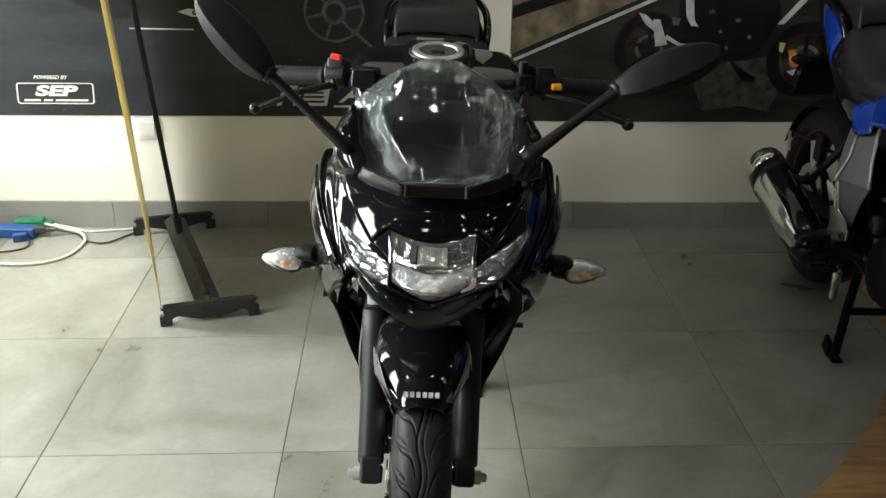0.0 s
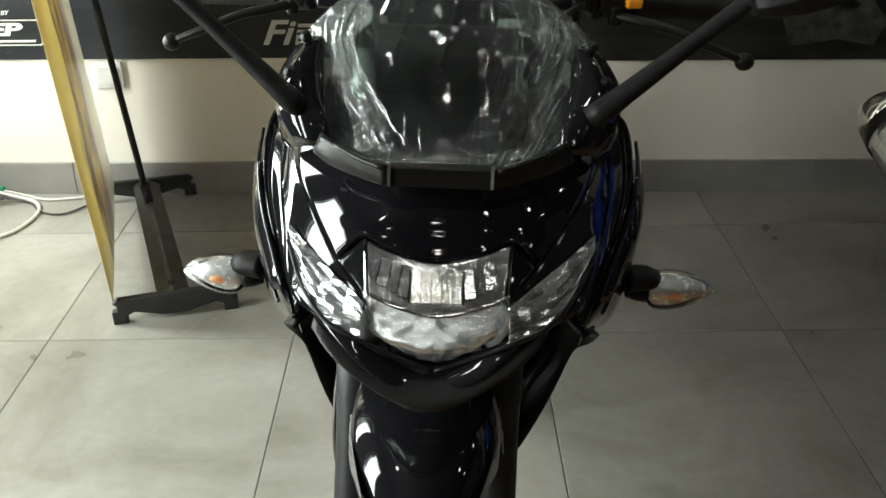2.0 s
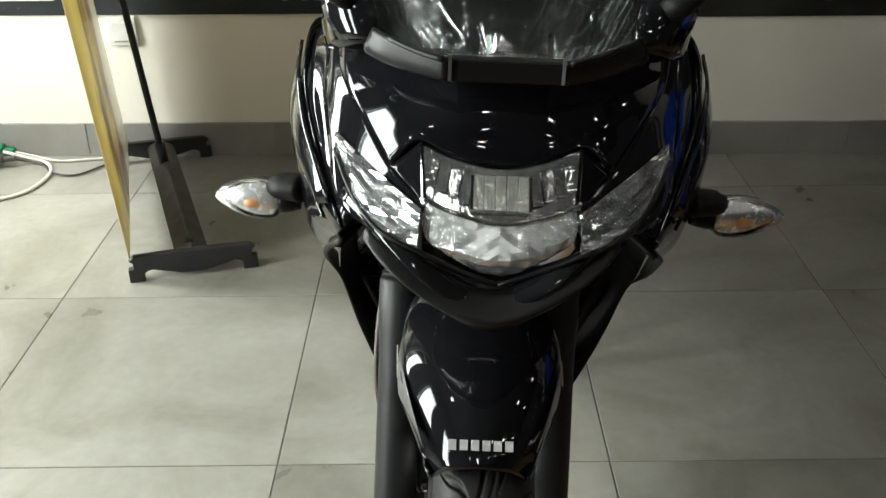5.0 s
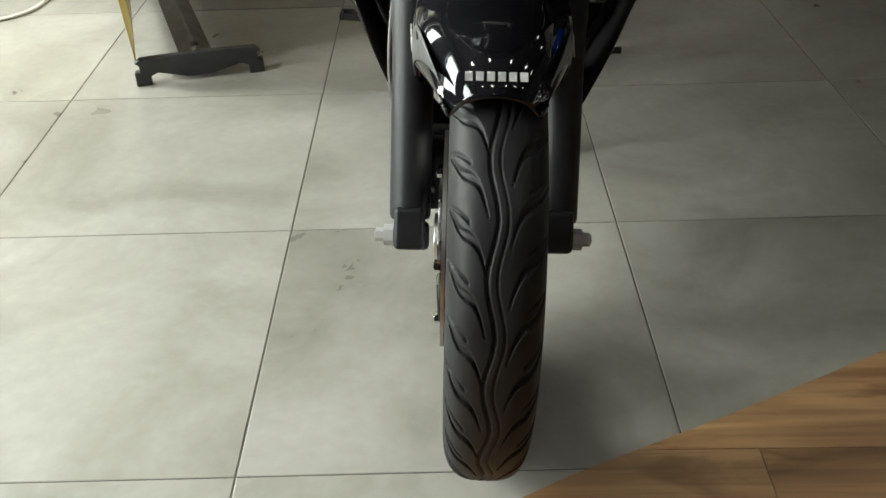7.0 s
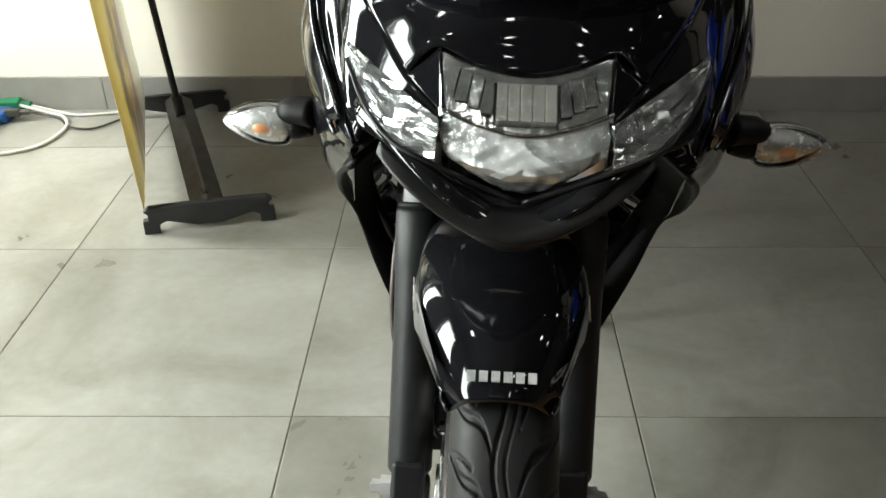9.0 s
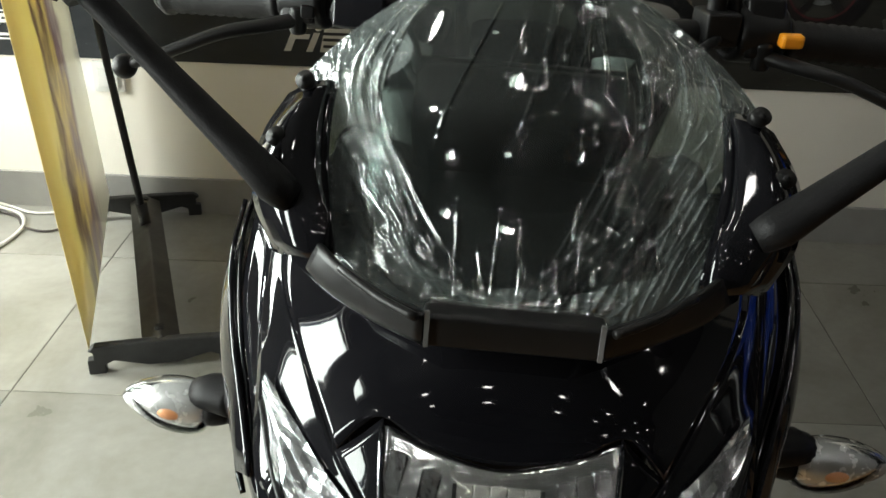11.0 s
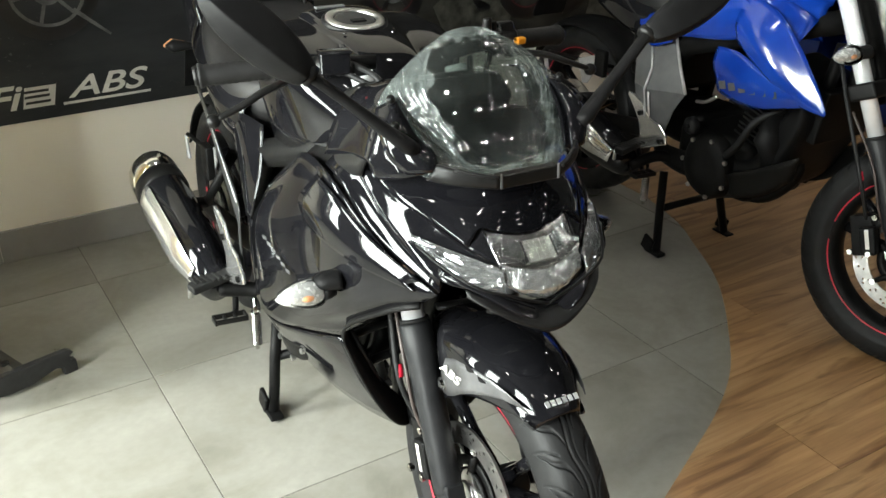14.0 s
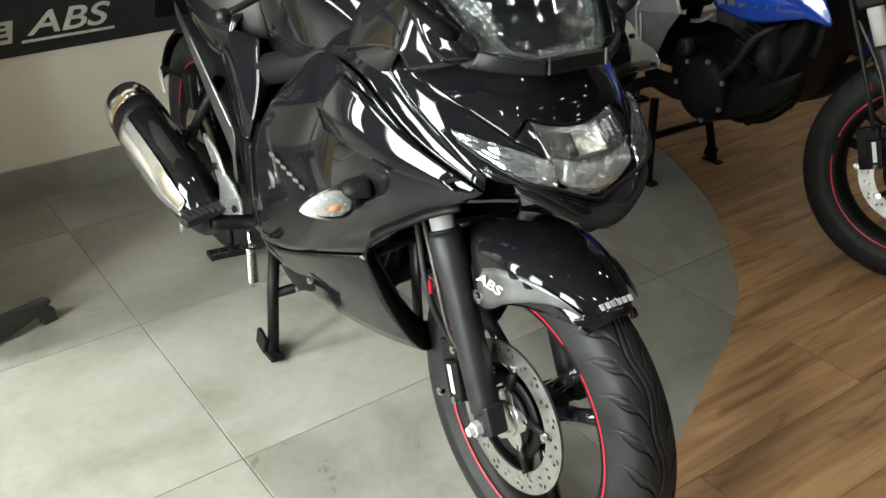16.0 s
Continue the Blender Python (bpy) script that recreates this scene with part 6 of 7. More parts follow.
def naked_body(b):
    for s in (-1, 1):
        up = [[(0.1, -0.14, 0.865), (0.14, -0.02, 0.92), (0.155, 0.12, 0.915), (0.15, 0.26, 0.86), (0.13, 0.38, 0.8)], [(0.16, -0.14, 0.81), (0.185, -0.02, 0.855), (0.19, 0.11, 0.85), (0.178, 0.25, 0.815), (0.15, 0.37, 0.765)], [(0.178, -0.13, 0.765), (0.19, -0.02, 0.79), (0.195, 0.066, 0.773), (0.192, 0.139, 0.757), (0.17, 0.365, 0.717)]]
        part("tank_side", skin(sided(up, s), 5, 5), BLUE, b, "bright blue tank side", solid=0.003)
        under = [[(0.15, 0.33, 0.79), (0.158, 0.4, 0.775), (0.15, 0.47, 0.755)], [(0.185, 0.285, 0.71), (0.188, 0.37, 0.68), (0.175, 0.44, 0.735)]]
        part("seat_side_panel", skin(sided(under, s), 5, 5), BLUE, b, "blue panel below the seat", solid=0.003)
        blade = [[(0.165, -0.02, 0.94), (0.168, -0.12, 0.92), (0.172, -0.21, 0.85), (0.178, -0.3, 0.745), (0.18, -0.335, 0.69)], [(0.2, -0.02, 0.87), (0.212, -0.1, 0.84), (0.212, -0.18, 0.78), (0.197, -0.275, 0.71), (0.182, -0.335, 0.685)], [(0.2, -0.03, 0.82), (0.21, -0.09, 0.785), (0.208, -0.17, 0.735), (0.195, -0.26, 0.69), (0.18, -0.332, 0.678)]]
        part("shroud_blade", skin(sided(slid(blade), s), 6, 5), BLUE, b, "bright blue pointed tank shroud", solid=0.003)
        lower = [[(0.2, 0.09, 0.75), (0.205, 0.0, 0.75), (0.206, -0.09, 0.715), (0.2, -0.19, 0.685), (0.182, -0.25, 0.668)], [(0.21, 0.09, 0.7), (0.217, 0.03, 0.68), (0.216, -0.07, 0.665), (0.205, -0.17, 0.665), (0.184, -0.25, 0.667)], [(0.19, 0.09, 0.65), (0.2, 0.06, 0.615), (0.205, -0.063, 0.608), (0.2, -0.16, 0.635), (0.183, -0.249, 0.664)]]
        sh = part("lower_shroud", skin(sided(lower, s), 5, 5), BLUE, b, "blue lower shroud with silver lettering", solid=0.003)
        for k in range(6):
            part("shroud_lettering", box(0.0014, 0.023, 0.024 - 0.0012 * k, (s * (0.2165 - 0.0003 * k * k), 0.04 - 0.034 * k, 0.648 + 0.0035 * k), (-18, 0, s * (-2 + 1.8 * k))), GREY_STICKER, sh, smooth=False)
        side = [[(0.15, 0.25, 0.8), (0.16, 0.34, 0.785), (0.15, 0.42, 0.75)], [(0.185, 0.18, 0.715), (0.2, 0.28, 0.7), (0.18, 0.38, 0.69)], [(0.2, 0.135, 0.655), (0.225, 0.275, 0.635), (0.195, 0.36, 0.63)], [(0.195, 0.18, 0.59), (0.215, 0.275, 0.57), (0.195, 0.34, 0.56)], [(0.188, 0.22, 0.5), (0.198, 0.275, 0.485), (0.188, 0.32, 0.475)]]
        sp = part("side_panel", surf(sided(slid(side, 0.055, -0.085), s)), GREY_METAL, b, "angular grey side panel", smooth=False, solid=0.004)
        part("panel_line", sweep(flip(slid([[(0.164, 0.335, 0.787), (0.2045, 0.279, 0.7), (0.2295, 0.275, 0.636), (0.2195, 0.275, 0.57), (0.2015, 0.275, 0.486)]], 0.055, -0.085)[0], s), 0.004, 6), SILVER_PRINT, sp, "silver panel line")
        part("panel_line", sweep(flip(slid([[(0.232, 0.255, 0.632), (0.2195, 0.257, 0.572), (0.2, 0.262, 0.49)]], 0.055, -0.085)[0], s), 0.003, 6), SILVER_PRINT, sp, "silver panel line")
        part("panel_edge", sweep(flip(slid([[(0.153, 0.245, 0.802), (0.188, 0.175, 0.717), (0.2035, 0.13, 0.657)]], 0.055, -0.085)[0], s), 0.005, 6), SILVER_PRINT, sp, "silver panel edge")
        part("engine_guard", skin(sided([[(0.15, -0.2, 0.5), (0.16, -0.1, 0.44), (0.15, 0.05, 0.36)], [(0.12, -0.17, 0.42), (0.13, -0.08, 0.34), (0.12, 0.06, 0.28)]], s), 4, 4), SATIN_BLACK, b, solid=0.004)
        indicator(b, s, (s * 0.1, -0.3, 0.82), 0.21, 0.815)
    part("headlamp_shell", join(box(0.2, 0.16, 0.16, (0, -0.4, 0.86), (12, 0, 0), 0.8), box(0.16, 0.1, 0.06, (0, -0.36, 0.96), (20, 0, 0))), SATIN_BLACK, b, "black headlamp unit", bevel=0.025)
    part("headlamp_glass", box(0.15, 0.01, 0.1, (0, -0.487, 0.85), (12, 0, 0)), WHITE_REFLECTOR, b, bevel=0.004)
    part("oil_cooler", box(0.2, 0.03, 0.16, (0, -0.19, 0.6), (8, 0, 0)), DEEP_BLACK, b, bevel=0.006)
    keel = [(0.33, 0.29), (0.25, 0.28), (0.171, 0.286), (0.08, 0.3), (-0.01, 0.322), (-0.08, 0.352), (-0.13, 0.44), (-0.18, 0.55), (-0.185, 0.614)]
    rows = [[(-0.13, y + 0.05, z + 0.085), (-0.142, y + 0.02, z + 0.04), (-0.13, y + 0.004, z + 0.012), (-0.07, y, z), (0, y, z - 0.004), (0.07, y, z), (0.13, y + 0.004, z + 0.012), (0.142, y + 0.02, z + 0.04), (0.13, y + 0.05, z + 0.085)] for y, z in keel]
    part("engine_cowl", skin(rows, 4, 3), MATT_BLACK, b, "matt black cowl under the engine", solid=0.004)
    part("oil_filter_housing", sweep([(-0.11, -0.09, 0.4), (-0.125, -0.08, 0.5), (-0.1, -0.07, 0.57)], [0.04, 0.048, 0.04], 20), MATT_BLACK, b)
    part("clutch_arm", sweep(spline([(-0.16, 0.18, 0.545), (-0.165, 0.14, 0.556), (-0.165, 0.1, 0.585)]), 0.006, 10), ALLOY, b, "small alloy arm")
    part("starter_cap", join(lathe([(-0.172, 0.0), (-0.172, 0.02), (-0.165, 0.026), (-0.15, 0.026)], 24), bolt((-0.172, 0, 0), (-1, 0, 0), 0.007, 0.006)), FORK_BLACK, b).location = (0, 0.19, 0.468)
    part("water_hose", sweep(spline([(-0.15, 0.05, 0.42), (-0.165, 0.0, 0.47), (-0.15, -0.04, 0.55), (-0.11, -0.1, 0.6)]), 0.011, 12), RUBBER, b)
    for s in (-1, 1):
        part("bar_tube", sweep(spline([(s * 0.05, -0.11, 1.02), (s * 0.14, -0.1, 1.06), (s * 0.24, -0.06, 1.07), (s * 0.36, -0.02, 1.06)]), 0.0115, 14), SATIN_BLACK, b, "black handlebar")
        part("grip", sweep([(s * 0.25, -0.055, 1.07), (s * 0.37, -0.016, 1.06)], 0.018, 18), GRIP, b, "ribbed black rubber grip")
        part("mirror_stem", sweep([(s * 0.2, -0.1, 1.07), (s * 0.27, -0.12, 1.2)], 0.006, 10), SATIN_BLACK, b)
        sh = bmesh.new()
        bmesh.ops.create_uvsphere(sh, u_segments=20, v_segments=12, radius=0.06)
        part("mirror_shell", moved(sh, pose(s * 0.28, -0.12, 1.24) @ Matrix.Diagonal((1.1, 0.3, 0.7, 1))), MATT_BLACK, b)


BLUE_AT = pose(1.353, 0.13, 0, 0, 1.0, -2.0)
blue_bike = thing("motorcycle", "blue naked motorcycle with grey side panels on its centre stand", "motorcycle", at=BLUE_AT)
wheel("front_wheel", blue_bike, (0.007, -0.481, 0.2935), 0.2905, 0.1, 500, 36, 0.133, -0.054)
wheel("rear_wheel", blue_bike, AXLE_R, 0.302, 0.14, 180, 24, 0.11, -0.072, True)
front_fork(blue_bike)
front_fender(blue_bike, SATIN_BLACK, False)
rear_end(blue_bike)
exhaust(blue_bike, -0.04)
foot_controls(blue_bike)
centre_stand(blue_bike)
engine(blue_bike)
seat(blue_bike)
tail(blue_bike, BLUE)
tank(blue_bike, BLUE)
naked_body(blue_bike)
settle(blue_bike)
steer(blue_bike, 16.0)

# ---------------- wall posters, banner stand, cables ----------------
def poster(name, x0, x1, z0, z1, mat, label):
    p = part(name, box(x1 - x0, 0.006, z1 - z0, ((x0 + x1) / 2, -0.004, (z0 + z1) / 2)), mat, None, smooth=False)
    p.matrix_world = WALL_AT @ pose(0, 0, 0.027)
    return tagged(p, label, "poster")


def flat(name, parent, outline, mat, depth=0.0008, lift=0.0075, label=""):
    """A printed shape given in x, z on a poster's face."""
    return part(name, plate(outline, depth, Matrix(((1, 0, 0, 0), (0, 0, -1, -lift), (0, 1, 0, 0), (0, 0, 0, 1)))), mat, parent, label, smooth=False)


def ring_print(name, parent, cx, cz, ro, ri, mat, lift=0.0075, squash=1.0):
    pts = [(math.cos(2 * math.pi * k / 48), math.sin(2 * math.pi * k / 48)) for k in range(48)]
    bm = surf([[(cx + r * x, -lift, cz + r * z * squash) for x, z in pts] for r in (ro, ri)], True)
    return part(name, bm, mat, parent, smooth=False)


pa = poster("poster", -1.62, 0.2, 0.423, 1.9, POSTER_A, "dark printed poster of a black motorcycle on wet ground")
mid = lambda x, z: pose(x, -0.0085, z, 90, 0, 0)
text_mesh("POWERED BY", 0.018, PALE_PRINT, "lettering", pa, mid(-1.365, 0.567), 0.3, 0.0004, "small pale lettering", 1.1)
o = [(-1.498, 0.474), (-1.494, 0.54), (-1.486, 0.547), (-1.216, 0.547), (-1.209, 0.54), (-1.213, 0.474), (-1.221, 0.467), (-1.490, 0.467)]
i = [(-1.493, 0.476), (-1.489, 0.538), (-1.484, 0.543), (-1.219, 0.543), (-1.214, 0.538), (-1.218, 0.476), (-1.223, 0.471), (-1.488, 0.471)]
part("badge_frame", surf([[(x, -0.0082, z) for x, z in o], [(x, -0.0082, z) for x, z in i]], True), PALE_PRINT, pa, "pale rounded badge outline", smooth=False)
text_mesh("SEP", 0.052, PALE_PRINT, "lettering", pa, mid(-1.355, 0.515), 0.2, 0.0022, "bold pale SEP lettering", 1.95)
for xa, xb in ((-1.473, -1.413), (-1.401, -1.369), (-1.357, -1.237)):
    flat("badge_line", pa, [(xa, 0.4775), (xb, 0.4775), (xb + 0.002, 0.4845), (xa + 0.002, 0.4845)], PALE_PRINT)
# Fi and ABS marks
text_mesh("Fi", 0.105, PALE_PRINT, "lettering", pa, mid(-0.5, 0.498), 0.35, 0.002, "bold pale Fi lettering", 1.25)
flat("mark_box", pa, [(-0.442, 0.464), (-0.35, 0.464), (-0.335, 0.528), (-0.427, 0.528)], PALE_PRINT)
for z in (0.48, 0.498, 0.514):
    flat("mark_bar", pa, [(-0.433, z - 0.004), (-0.36, z - 0.004), (-0.358, z + 0.004), (-0.431, z + 0.004)], PRINT_DARK, lift=0.0086)
text_mesh("ABS", 0.092, PALE_PRINT, "lettering", pa, mid(-0.19, 0.506), 0.35, 0.0012, "bold pale ABS lettering", 1.45)
flat("mark_bar", pa, [(-0.325, 0.458), (-0.055, 0.458), (-0.053, 0.466), (-0.323, 0.466)], PALE_PRINT)
# printed motorcycle: wheel, swingarm, body shadows
for ro, ri, m in ((0.15, 0.112, PRINT_DARK), (0.11, 0.1, PRINT_GREY), (0.045, 0.03, PRINT_GREY)):
    ring_print("printed_wheel", pa, -0.31, 0.81, ro, ri, m)
for k in range(6):
    a = radians(60 * k + 12)
    flat("printed_spoke", pa, [(-0.31 + r * math.cos(a + d), 0.81 + r * math.sin(a + d)) for r, d in ((0.03, -0.18), (0.102, -0.05), (0.102, 0.05), (0.03, 0.18))], PRINT_GREY)
flat("printed_body", pa, [(-1.3, 0.86), (-1.1, 0.78), (-0.75, 0.8), (-0.6, 0.95), (-0.45, 1.1), (-0.5, 1.4), (-1.2, 1.45), (-1.4, 1.1)], PRINT_DARK, lift=0.0068)
flat("printed_lamp", pa, [(-0.87, 0.808), (-0.83, 0.82), (-0.785, 0.81), (-0.77, 0.79), (-0.82, 0.79)], PALE_PRINT)
ring_print("printed_lamp_eye", pa, -0.81, 0.805, 0.009, 0.003, PRINT_DARK, 0.0088)
flat("printed_line", pa, [(-1.05, 0.745), (-0.82, 0.742), (-0.82, 0.747), (-1.05, 0.75)], PALE_PRINT)
flat("printed_line", pa, [(-0.25, 0.74), (-0.15, 0.655), (-0.145, 0.66), (-0.24, 0.75)], PRINT_GREY)

pb = poster("poster", 0.335, 3.2, 0.408, 1.9, POSTER_B, "printed poster of motorcycles on a road beside a dry field")
flat("printed_field", pb, [(0.33, 0.66), (0.52, 0.745), (0.95, 0.93), (0.95, 1.2), (0.33, 1.2)], FIELD_PRINT)
flat("printed_road_edge", pb, [(0.33, 0.628), (0.96, 0.905), (0.96, 0.92), (0.33, 0.64)], PRINT_WHITE, lift=0.0084)
flat("printed_fence", pb, [(0.335, 0.79), (0.62, 0.885), (0.95, 1.0), (0.95, 1.04), (0.335, 0.835)], PRINT_DARK, lift=0.0079)
flat("printed_road", pb, [(1.0, 0.6), (1.08, 0.66), (1.2, 0.64), (1.33, 0.67), (1.36, 0.56), (1.31, 0.45), (1.2, 0.47), (1.06, 0.45), (1.03, 0.53)], ROAD_PRINT, lift=0.0072)
flat("printed_road", pb, [(1.7, 0.46), (2.3, 0.44), (2.35, 0.6), (1.75, 0.62)], ROAD_PRINT, lift=0.0072)


def printed_wheel(cx, cz, ro):
    ring_print("printed_tyre", pb, cx, cz, ro, ro * 0.7, PRINT_DARK, 0.0084)
    ring_print("printed_rim", pb, cx, cz, ro * 0.7, ro * 0.655, PRINT_RED, 0.0084)
    ring_print("printed_disc", pb, cx, cz, ro * 0.4, ro * 0.3, PRINT_GREY, 0.0082)
    for k in range(5):
        a = radians(72 * k + 20)
        flat("printed_spoke", pb, [(cx + ro * r * math.cos(a + d), cz + ro * r * math.sin(a + d)) for r, d in ((0.1, -0.5), (0.66, -0.1), (0.66, 0.1), (0.1, 0.5))], PRINT_DARK, lift=0.0088)


# first printed motorcycle: wheels, dark engine, pale fork and frame parts, side stand
printed_wheel(0.84, 0.685, 0.13)
printed_wheel(1.75, 0.72, 0.13)
flat("printed_engine", pb, [(0.93, 0.9), (1.28, 0.9), (1.31, 0.8), (1.265, 0.71), (1.19, 0.64), (1.06, 0.635), (0.985, 0.68), (0.945, 0.76)], PRINT_DARK, lift=0.0086)
flat("printed_fork", pb, [(0.79, 0.815), (0.82, 0.805), (0.875, 0.755), (0.865, 0.74), (0.82, 0.77)], PRINT_WHITE, lift=0.0092)
flat("printed_fork", pb, [(0.845, 0.79), (0.87, 0.79), (0.905, 0.7), (0.862, 0.692)], PRINT_WHITE, lift=0.0094)
flat("printed_pipe", pb, [(0.9, 0.735), (0.95, 0.705), (1.0, 0.7), (1.0, 0.692), (0.945, 0.694), (0.893, 0.722)], PRINT_WHITE, lift=0.0094)
flat("printed_frame", pb, [(0.955, 0.87), (0.985, 0.87), (0.995, 0.79), (1.012, 0.765), (0.985, 0.768), (0.965, 0.8)], PRINT_WHITE, lift=0.0094)
flat("printed_frame", pb, [(0.91, 0.8), (0.945, 0.795), (0.94, 0.768), (0.92, 0.77)], PRINT_GREY, lift=0.0094)
for x, z, w in ((1.05, 0.81, 0.02), (1.09, 0.74, 0.014), (1.15, 0.78, 0.018), (1.2, 0.72, 0.012), (1.12, 0.68, 0.01), (1.06, 0.69, 0.012)):
    flat("printed_glint", pb, [(x, z), (x + w, z + 0.004), (x + w * 0.6, z + 0.016), (x - w * 0.3, z + 0.012)], PRINT_GREY, lift=0.0092)
flat("printed_stand", pb, [(1.14, 0.64), (1.157, 0.64), (1.205, 0.566), (1.245, 0.562), (1.25, 0.578), (1.243, 0.58), (1.238, 0.57), (1.208, 0.574), (1.2, 0.56)], PRINT_DARK, lift=0.009)
# second printed motorcycle
printed_wheel(1.42, 0.645, 0.14)
flat("printed_engine", pb, [(1.44, 0.9), (1.95, 0.9), (1.95, 0.62), (1.6, 0.5), (1.5, 0.56), (1.46, 0.7)], PRINT_DARK, lift=0.0086)
flat("printed_stripe", pb, [(1.3, 0.775), (1.325, 0.775), (1.4, 0.865), (1.375, 0.868)], PRINT_WHITE, lift=0.0092)
flat("printed_marker", pb, [(1.355, 0.68), (1.38, 0.685), (1.405, 0.635), (1.395, 0.615), (1.37, 0.625)], PRINT_ORANGE, lift=0.0094)
flat("printed_marker", pb, [(1.318, 0.71), (1.342, 0.708), (1.334, 0.672), (1.322, 0.676)], PRINT_YELLOW, lift=0.0094)
flat("printed_glint", pb, [(1.36, 0.602), (1.395, 0.612), (1.385, 0.585)], PRINT_WHITE, lift=0.0094)

sock = thing("wall_socket", "cream square socket plate on the wall", "socket", at=WALL_AT @ pose(-1.03, 0, 0.4))
part("plate", box(0.086, 0.01, 0.086, (0, -0.005, 0)), WHITE_PLASTIC, sock, smooth=False, bevel=0.003)
part("insert", box(0.058, 0.006, 0.058, (0, -0.012, 0)), WHITE_PLASTIC, sock, smooth=False, bevel=0.003)

# banner stand: two notched feet, a spine, a pole and the sheet
stand = thing("banner_stand", "black steel banner stand holding a yellow printed sheet", "banner stand")
foot_shape = [(-0.155, 0.0), (-0.118, 0.0), (-0.118, 0.022), (-0.1, 0.03), (-0.03, 0.012), (0.03, 0.012), (0.1, 0.03), (0.118, 0.022), (0.118, 0.0), (0.155, 0.0), (0.155, 0.035), (0.142, 0.036), (0.142, 0.052), (0.152, 0.058), (0.138, 0.068), (0.06, 0.07), (-0.06, 0.07), (-0.138, 0.068), (-0.152, 0.058), (-0.142, 0.052), (-0.142, 0.036), (-0.155, 0.035)]
F, Bk = Vector((-0.682, 0.713, 0)), Vector((-0.957, 1.45, 0))
for c in (F, Bk):
    part("foot", plate(foot_shape, 0.022, pose(c.x, c.y, 0, 0, 0, 14) @ Matrix(((1, 0, 0, 0), (0, 0, -1, 0.011), (0, 1, 0, 0), (0, 0, 0, 1)))), STAND_BLACK, stand, "notched black steel foot", smooth=False, bevel=0.003)
part("spine", sweep([F + Vector((0, 0, 0.052)), Bk + Vector((0, 0, 0.052))], 0.042, 4, 0.55), STAND_GREY, stand, "grey steel spine", smooth=False, bevel=0.004)
for u in (0.05, 0.95):
    p = F.lerp(Bk, u) + Vector((0, 0, 0.066))
    part("spine_bolt", bolt(p, (0, 0, 1), 0.011, 0.012), STAND_BLACK, stand, smooth=False)
part("pole", sweep([(-0.895, 1.27, 0.07), (-0.935, 1.2, 0.8), (-0.985, 1.1, 1.9)], 0.0095, 12), STAND_BLACK, stand, "thin black pole")
part("pole_socket", sweep([(-0.895, 1.272, 0.06), (-0.898, 1.266, 0.13)], 0.015, 14), STAND_BLACK, stand)
rows = []
for k in range(13):
    z = 0.07 + 0.15 * k
    row = []
    for j in range(7):
        u = j / 6
        p = Vector((-0.815 - 0.062 * z, 0.66, z)).lerp(Vector((-1.05 - 0.06 * z, 1.44, z)), u)
        p += Vector((0.9, 0.35, 0)) * 0.012 * math.sin(u * math.pi) * math.sin(z * 2.2)
        row.append(p)
    rows.append(row)
part("banner_sheet", surf(rows), BANNER, stand, "yellow printed sheet with dark blotches", solid=0.0015)

# plugs and cables by the skirting
plugs = thing("power_strip", "green and blue plug block lying on the tiles", "power strip", at=pose(-1.55, 1.415, 0))
part("green_plug", join(box(0.11, 0.05, 0.04, (0.03, 0.06, 0.025), (0, 0, 10)), box(0.04, 0.03, 0.02, (0.1, 0.065, 0.025))), GREEN, plugs, "green plug", bevel=0.006)
part("blue_block", box(0.16, 0.06, 0.04, (0.0, 0.0, 0.02), (0, 0, -6)), BLUE_PLASTIC, plugs, "blue socket block", bevel=0.006)
part("blue_plug", box(0.05, 0.03, 0.03, (0.03, -0.05, 0.015), (0, 0, 20)), BLUE_PLASTIC, plugs, bevel=0.005)
part("brown_plug", join(box(0.05, 0.026, 0.024, (0.09, -0.01, 0.03), (0, 0, 5)), rod((0.115, -0.01, 0.03), (0.15, -0.008, 0.03), 0.009)), STAND_GREY, plugs, bevel=0.004)


def cable(pts, r, mat, label):
    ob = part("cable", sweep(spline(pts, 10), r, 8), mat, None)
    return tagged(ob, label, "cable")


cable([(-1.47, 1.47, 0.03), (-1.38, 1.45, 0.014), (-1.31, 1.42, 0.008), (-1.272, 1.33, 0.006), (-1.3, 1.2, 0.006), (-1.4, 1.14, 0.006), (-1.56, 1.15, 0.006), (-1.75, 1.19, 0.006)], 0.0055, CABLE_WHITE, "looped white cable on the tiles")
cable([(-1.46, 1.48, 0.03), (-1.36, 1.47, 0.01), (-1.28, 1.44, 0.006), (-1.2, 1.45, 0.006), (-1.08, 1.47, 0.006)], 0.004, CABLE_WHITE, "thin white cable by the skirting")
cable([(-1.45, 1.44, 0.02), (-1.33, 1.42, 0.005), (-1.27, 1.35, 0.005), (-1.19, 1.33, 0.005), (-1.13, 1.4, 0.005), (-1.08, 1.46, 0.006)], 0.0035, CABLE_DARK, "thin dark cable on the tiles")
cable([(-1.5, 1.39, 0.02), (-1.47, 1.31, 0.005), (-1.52, 1.26, 0.005), (-1.66, 1.24, 0.005)], 0.0035, CABLE_DARK, "thin dark cable beside the plugs")

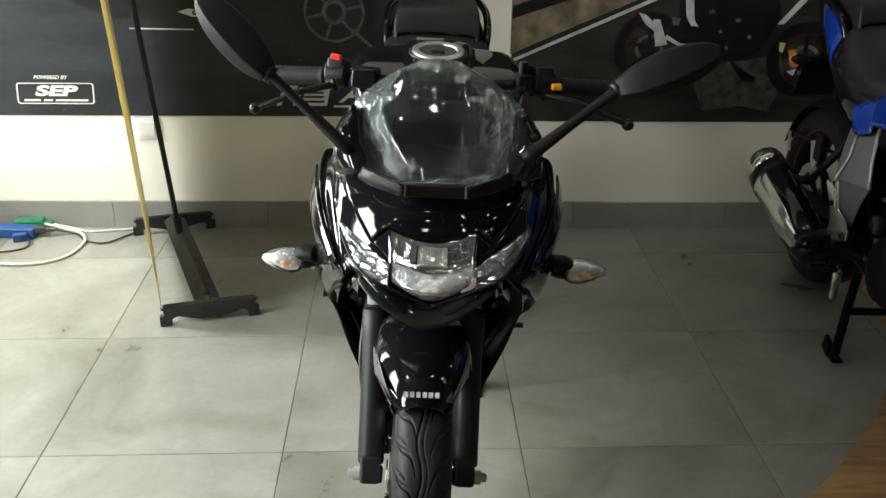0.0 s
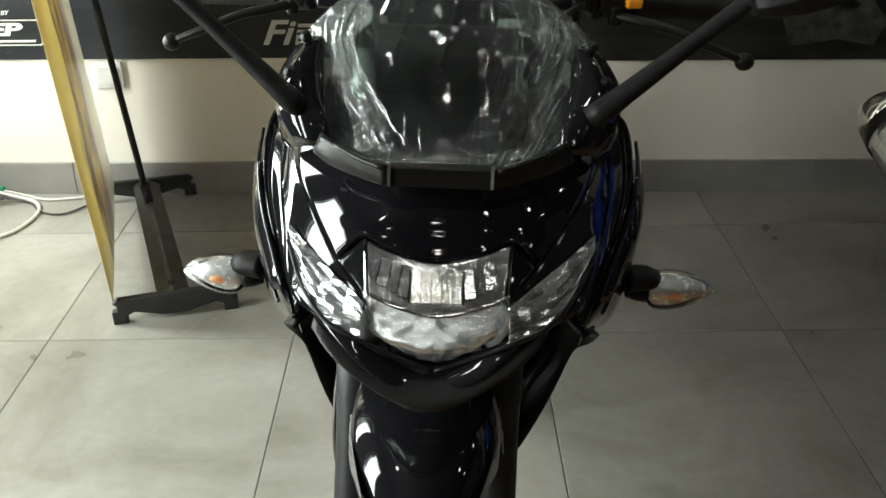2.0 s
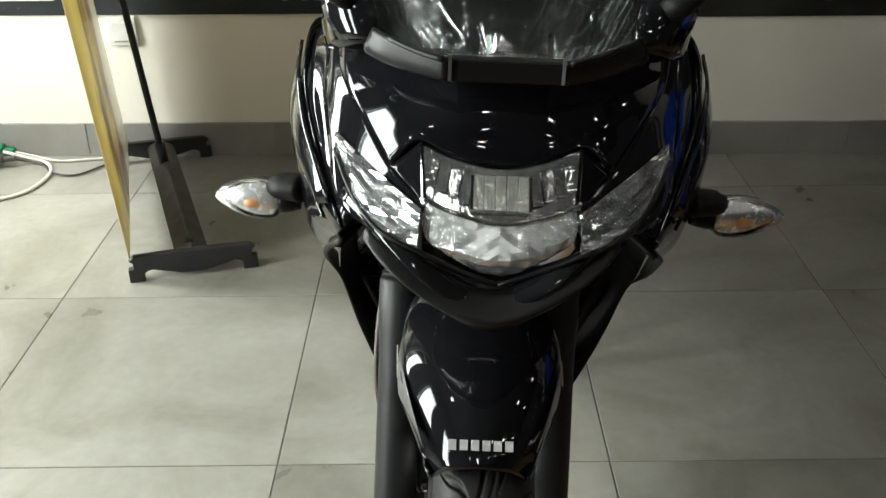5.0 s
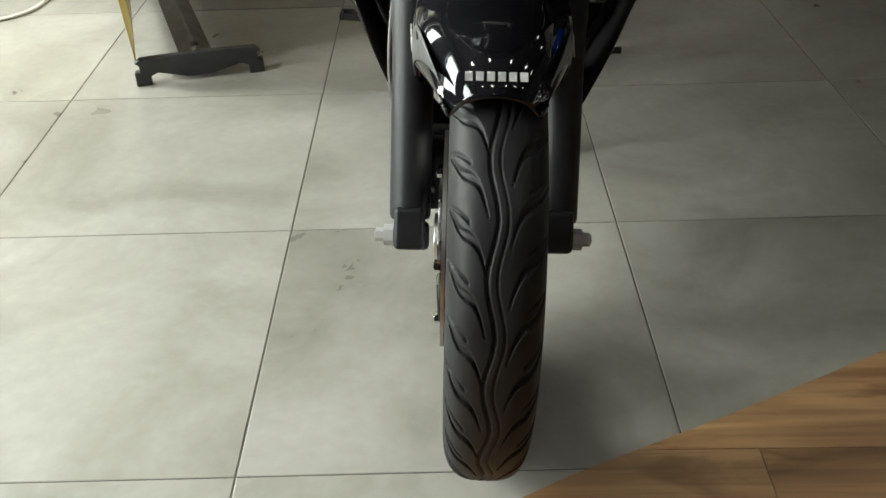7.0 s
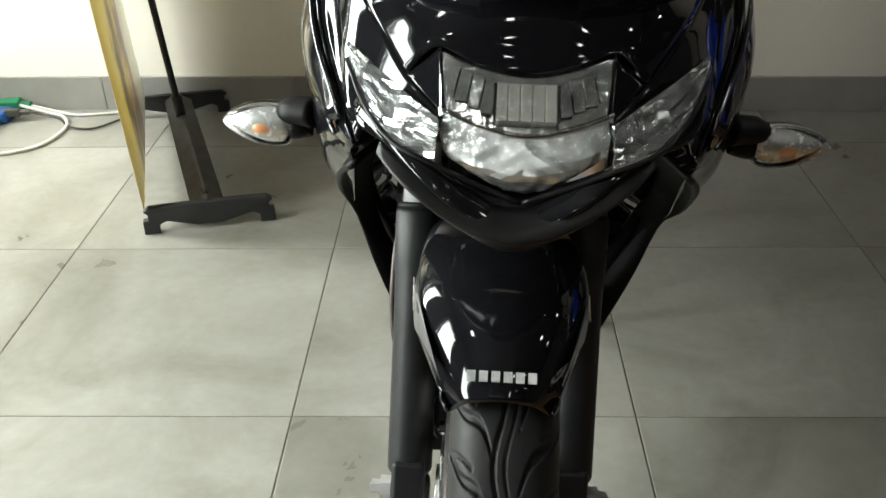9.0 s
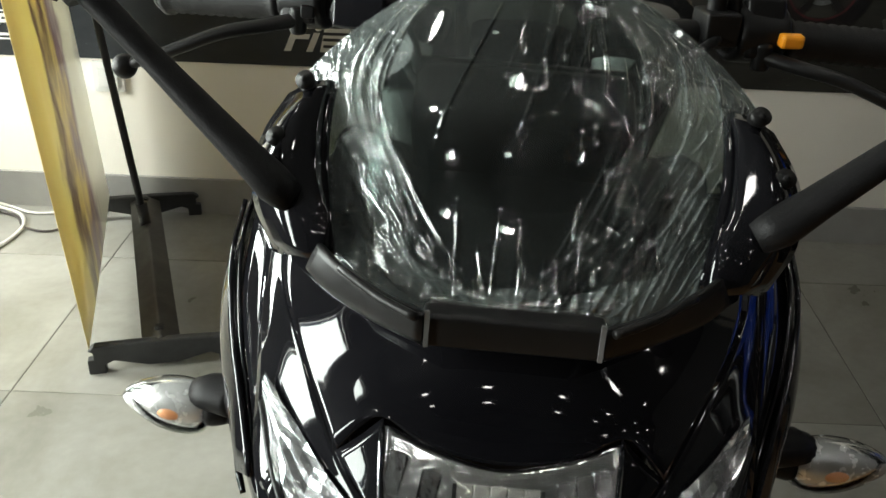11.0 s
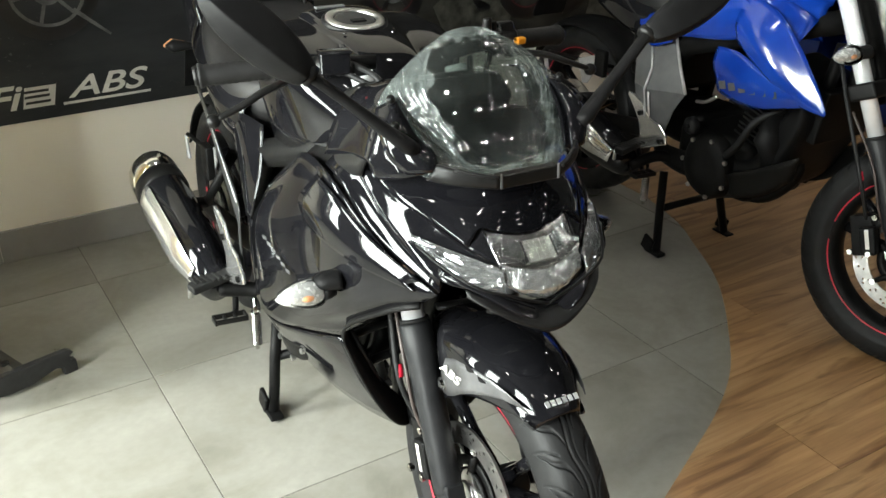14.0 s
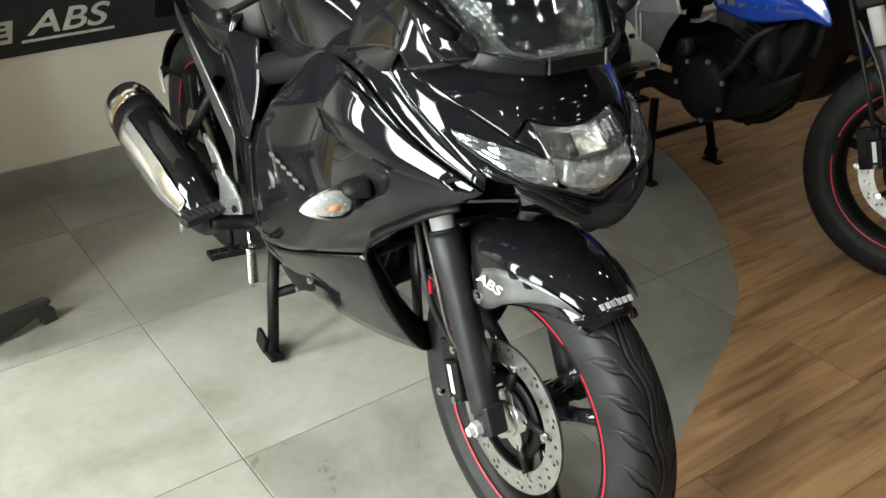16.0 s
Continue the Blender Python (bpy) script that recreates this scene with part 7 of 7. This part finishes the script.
# blue display plinth beyond the second motorcycle
plinth = thing("display_plinth", "low dark blue display plinth on the wooden floor", "plinth", at=pose(3.1, 0.85, 0.0, 0, 0, -2))
part("body", box(0.5, 0.9, 0.44, (0, 0, 0.244)), BOARD_BLUE, plinth, "dark blue board", smooth=False, bevel=0.004)
part("toe_strip", box(0.46, 0.86, 0.024, (0, 0, 0.012)), STAND_BLACK, plinth, smooth=False)
part("top_edge", box(0.52, 0.92, 0.018, (0, 0, 0.473)), BOARD_BLUE, plinth, smooth=False, bevel=0.004)

# ---------------- floor pieces ----------------
def tile_mesh(sx, sy):
    bm = bmesh.new()
    e, h = 0.0012, 0.0
    outer = [(-sx / 2, -sy / 2), (sx / 2, -sy / 2), (sx / 2, sy / 2), (-sx / 2, sy / 2)]
    inner = [(x - math.copysign(e, x), y - math.copysign(e, y)) for x, y in outer]
    lo = [bm.verts.new((x, y, -0.006)) for x, y in outer]
    mid = [bm.verts.new((x, y, h - 0.0007)) for x, y in outer]
    top = [bm.verts.new((x, y, h)) for x, y in inner]
    for a, b in ((lo, mid), (mid, top)):
        for k in range(4):
            bm.faces.new((a[k], a[(k + 1) % 4], b[(k + 1) % 4], b[k]))
    bm.faces.new(top)
    me = bpy.data.meshes.new("tile")
    bm.to_mesh(me)
    bm.free()
    me.materials.append(TILE)
    return me


TILE_MESH = tile_mesh(0.5976, 0.5976)
for i in range(-5, 8):
    for j in range(-9, 3):
        x, y = -0.37 + 0.3 + 0.6 * i, 0.3 + 0.6 * j
        if x - 0.3 < X0 - 0.2 or x + 0.3 > X1 + 0.2 or y - 0.3 < Y0 - 0.3:
            continue
        t = new("tile", TILE_MESH)
        t.parent = floor
        t.location = (x, y, random.uniform(-0.0004, 0.0002))
        t.rotation_euler.z = random.choice((0, 0, math.pi))

# laminate boards laid over the tiles beyond a curved border
laminate = thing("wooden_floor", "warm brown oak laminate boards with a curved border", "floor", kind="structure")
BOARD_W, BOARD_L, TURN_W = 0.19, 1.2, radians(-1.0)
ux, uy = Vector((math.cos(TURN_W), math.sin(TURN_W))), Vector((-math.sin(TURN_W), math.cos(TURN_W)))


def edge_loop():
    pts = [(x, wood_edge(x)) for x in [-1.2 + 0.015 * k for k in range(181)] if wood_edge(x) is not None]
    return pts + [(1.5, 1.43), (X1, 1.35), (X1, Y0), (-1.2, Y0)]


def clip(poly, n, d):
    """Keeps the part of a polygon where n . p <= d."""
    out = []
    for a, b in zip(poly, poly[1:] + poly[:1]):
        fa, fb = n.dot(a) - d, n.dot(b) - d
        if fa <= 0:
            out.append(a)
        if fa * fb < 0:
            out.append(a + (b - a) * (fa / (fa - fb)))
    return out


region = [Vector(p) for p in edge_loop()]
row = -40
for row in range(-40, 24):
    strip = clip(clip(region, -uy, -(row * BOARD_W + 0.0006)), uy, (row + 1) * BOARD_W - 0.0006)
    if len(strip) < 3:
        continue
    shift = (row * 0.43) % 1.0 * BOARD_L
    for col in range(-8, 9):
        board = clip(clip(strip, -ux, -(col * BOARD_L + shift + 0.0006)), ux, (col + 1) * BOARD_L + shift - 0.0006)
        if len(board) < 3:
            continue
        c = sum(board, Vector((0, 0))) / len(board)
        # drop doubled corners and make the board a plate of its own, its grain along its length
        flat = [Vector((p - c).dot(k) for k in (ux, uy)) for p in board]
        keep = [p for k, p in enumerate(flat) if (p - flat[k - 1]).length > 1e-4]
        if len(keep) < 3:
            continue
        bm = plate([(p.x, p.y) for p in keep], 0.004)
        b = part("board", bm, WOOD, laminate, smooth=False)
        b.matrix_local = pose(c.x, c.y, 0.0, 0, 0, math.degrees(TURN_W))
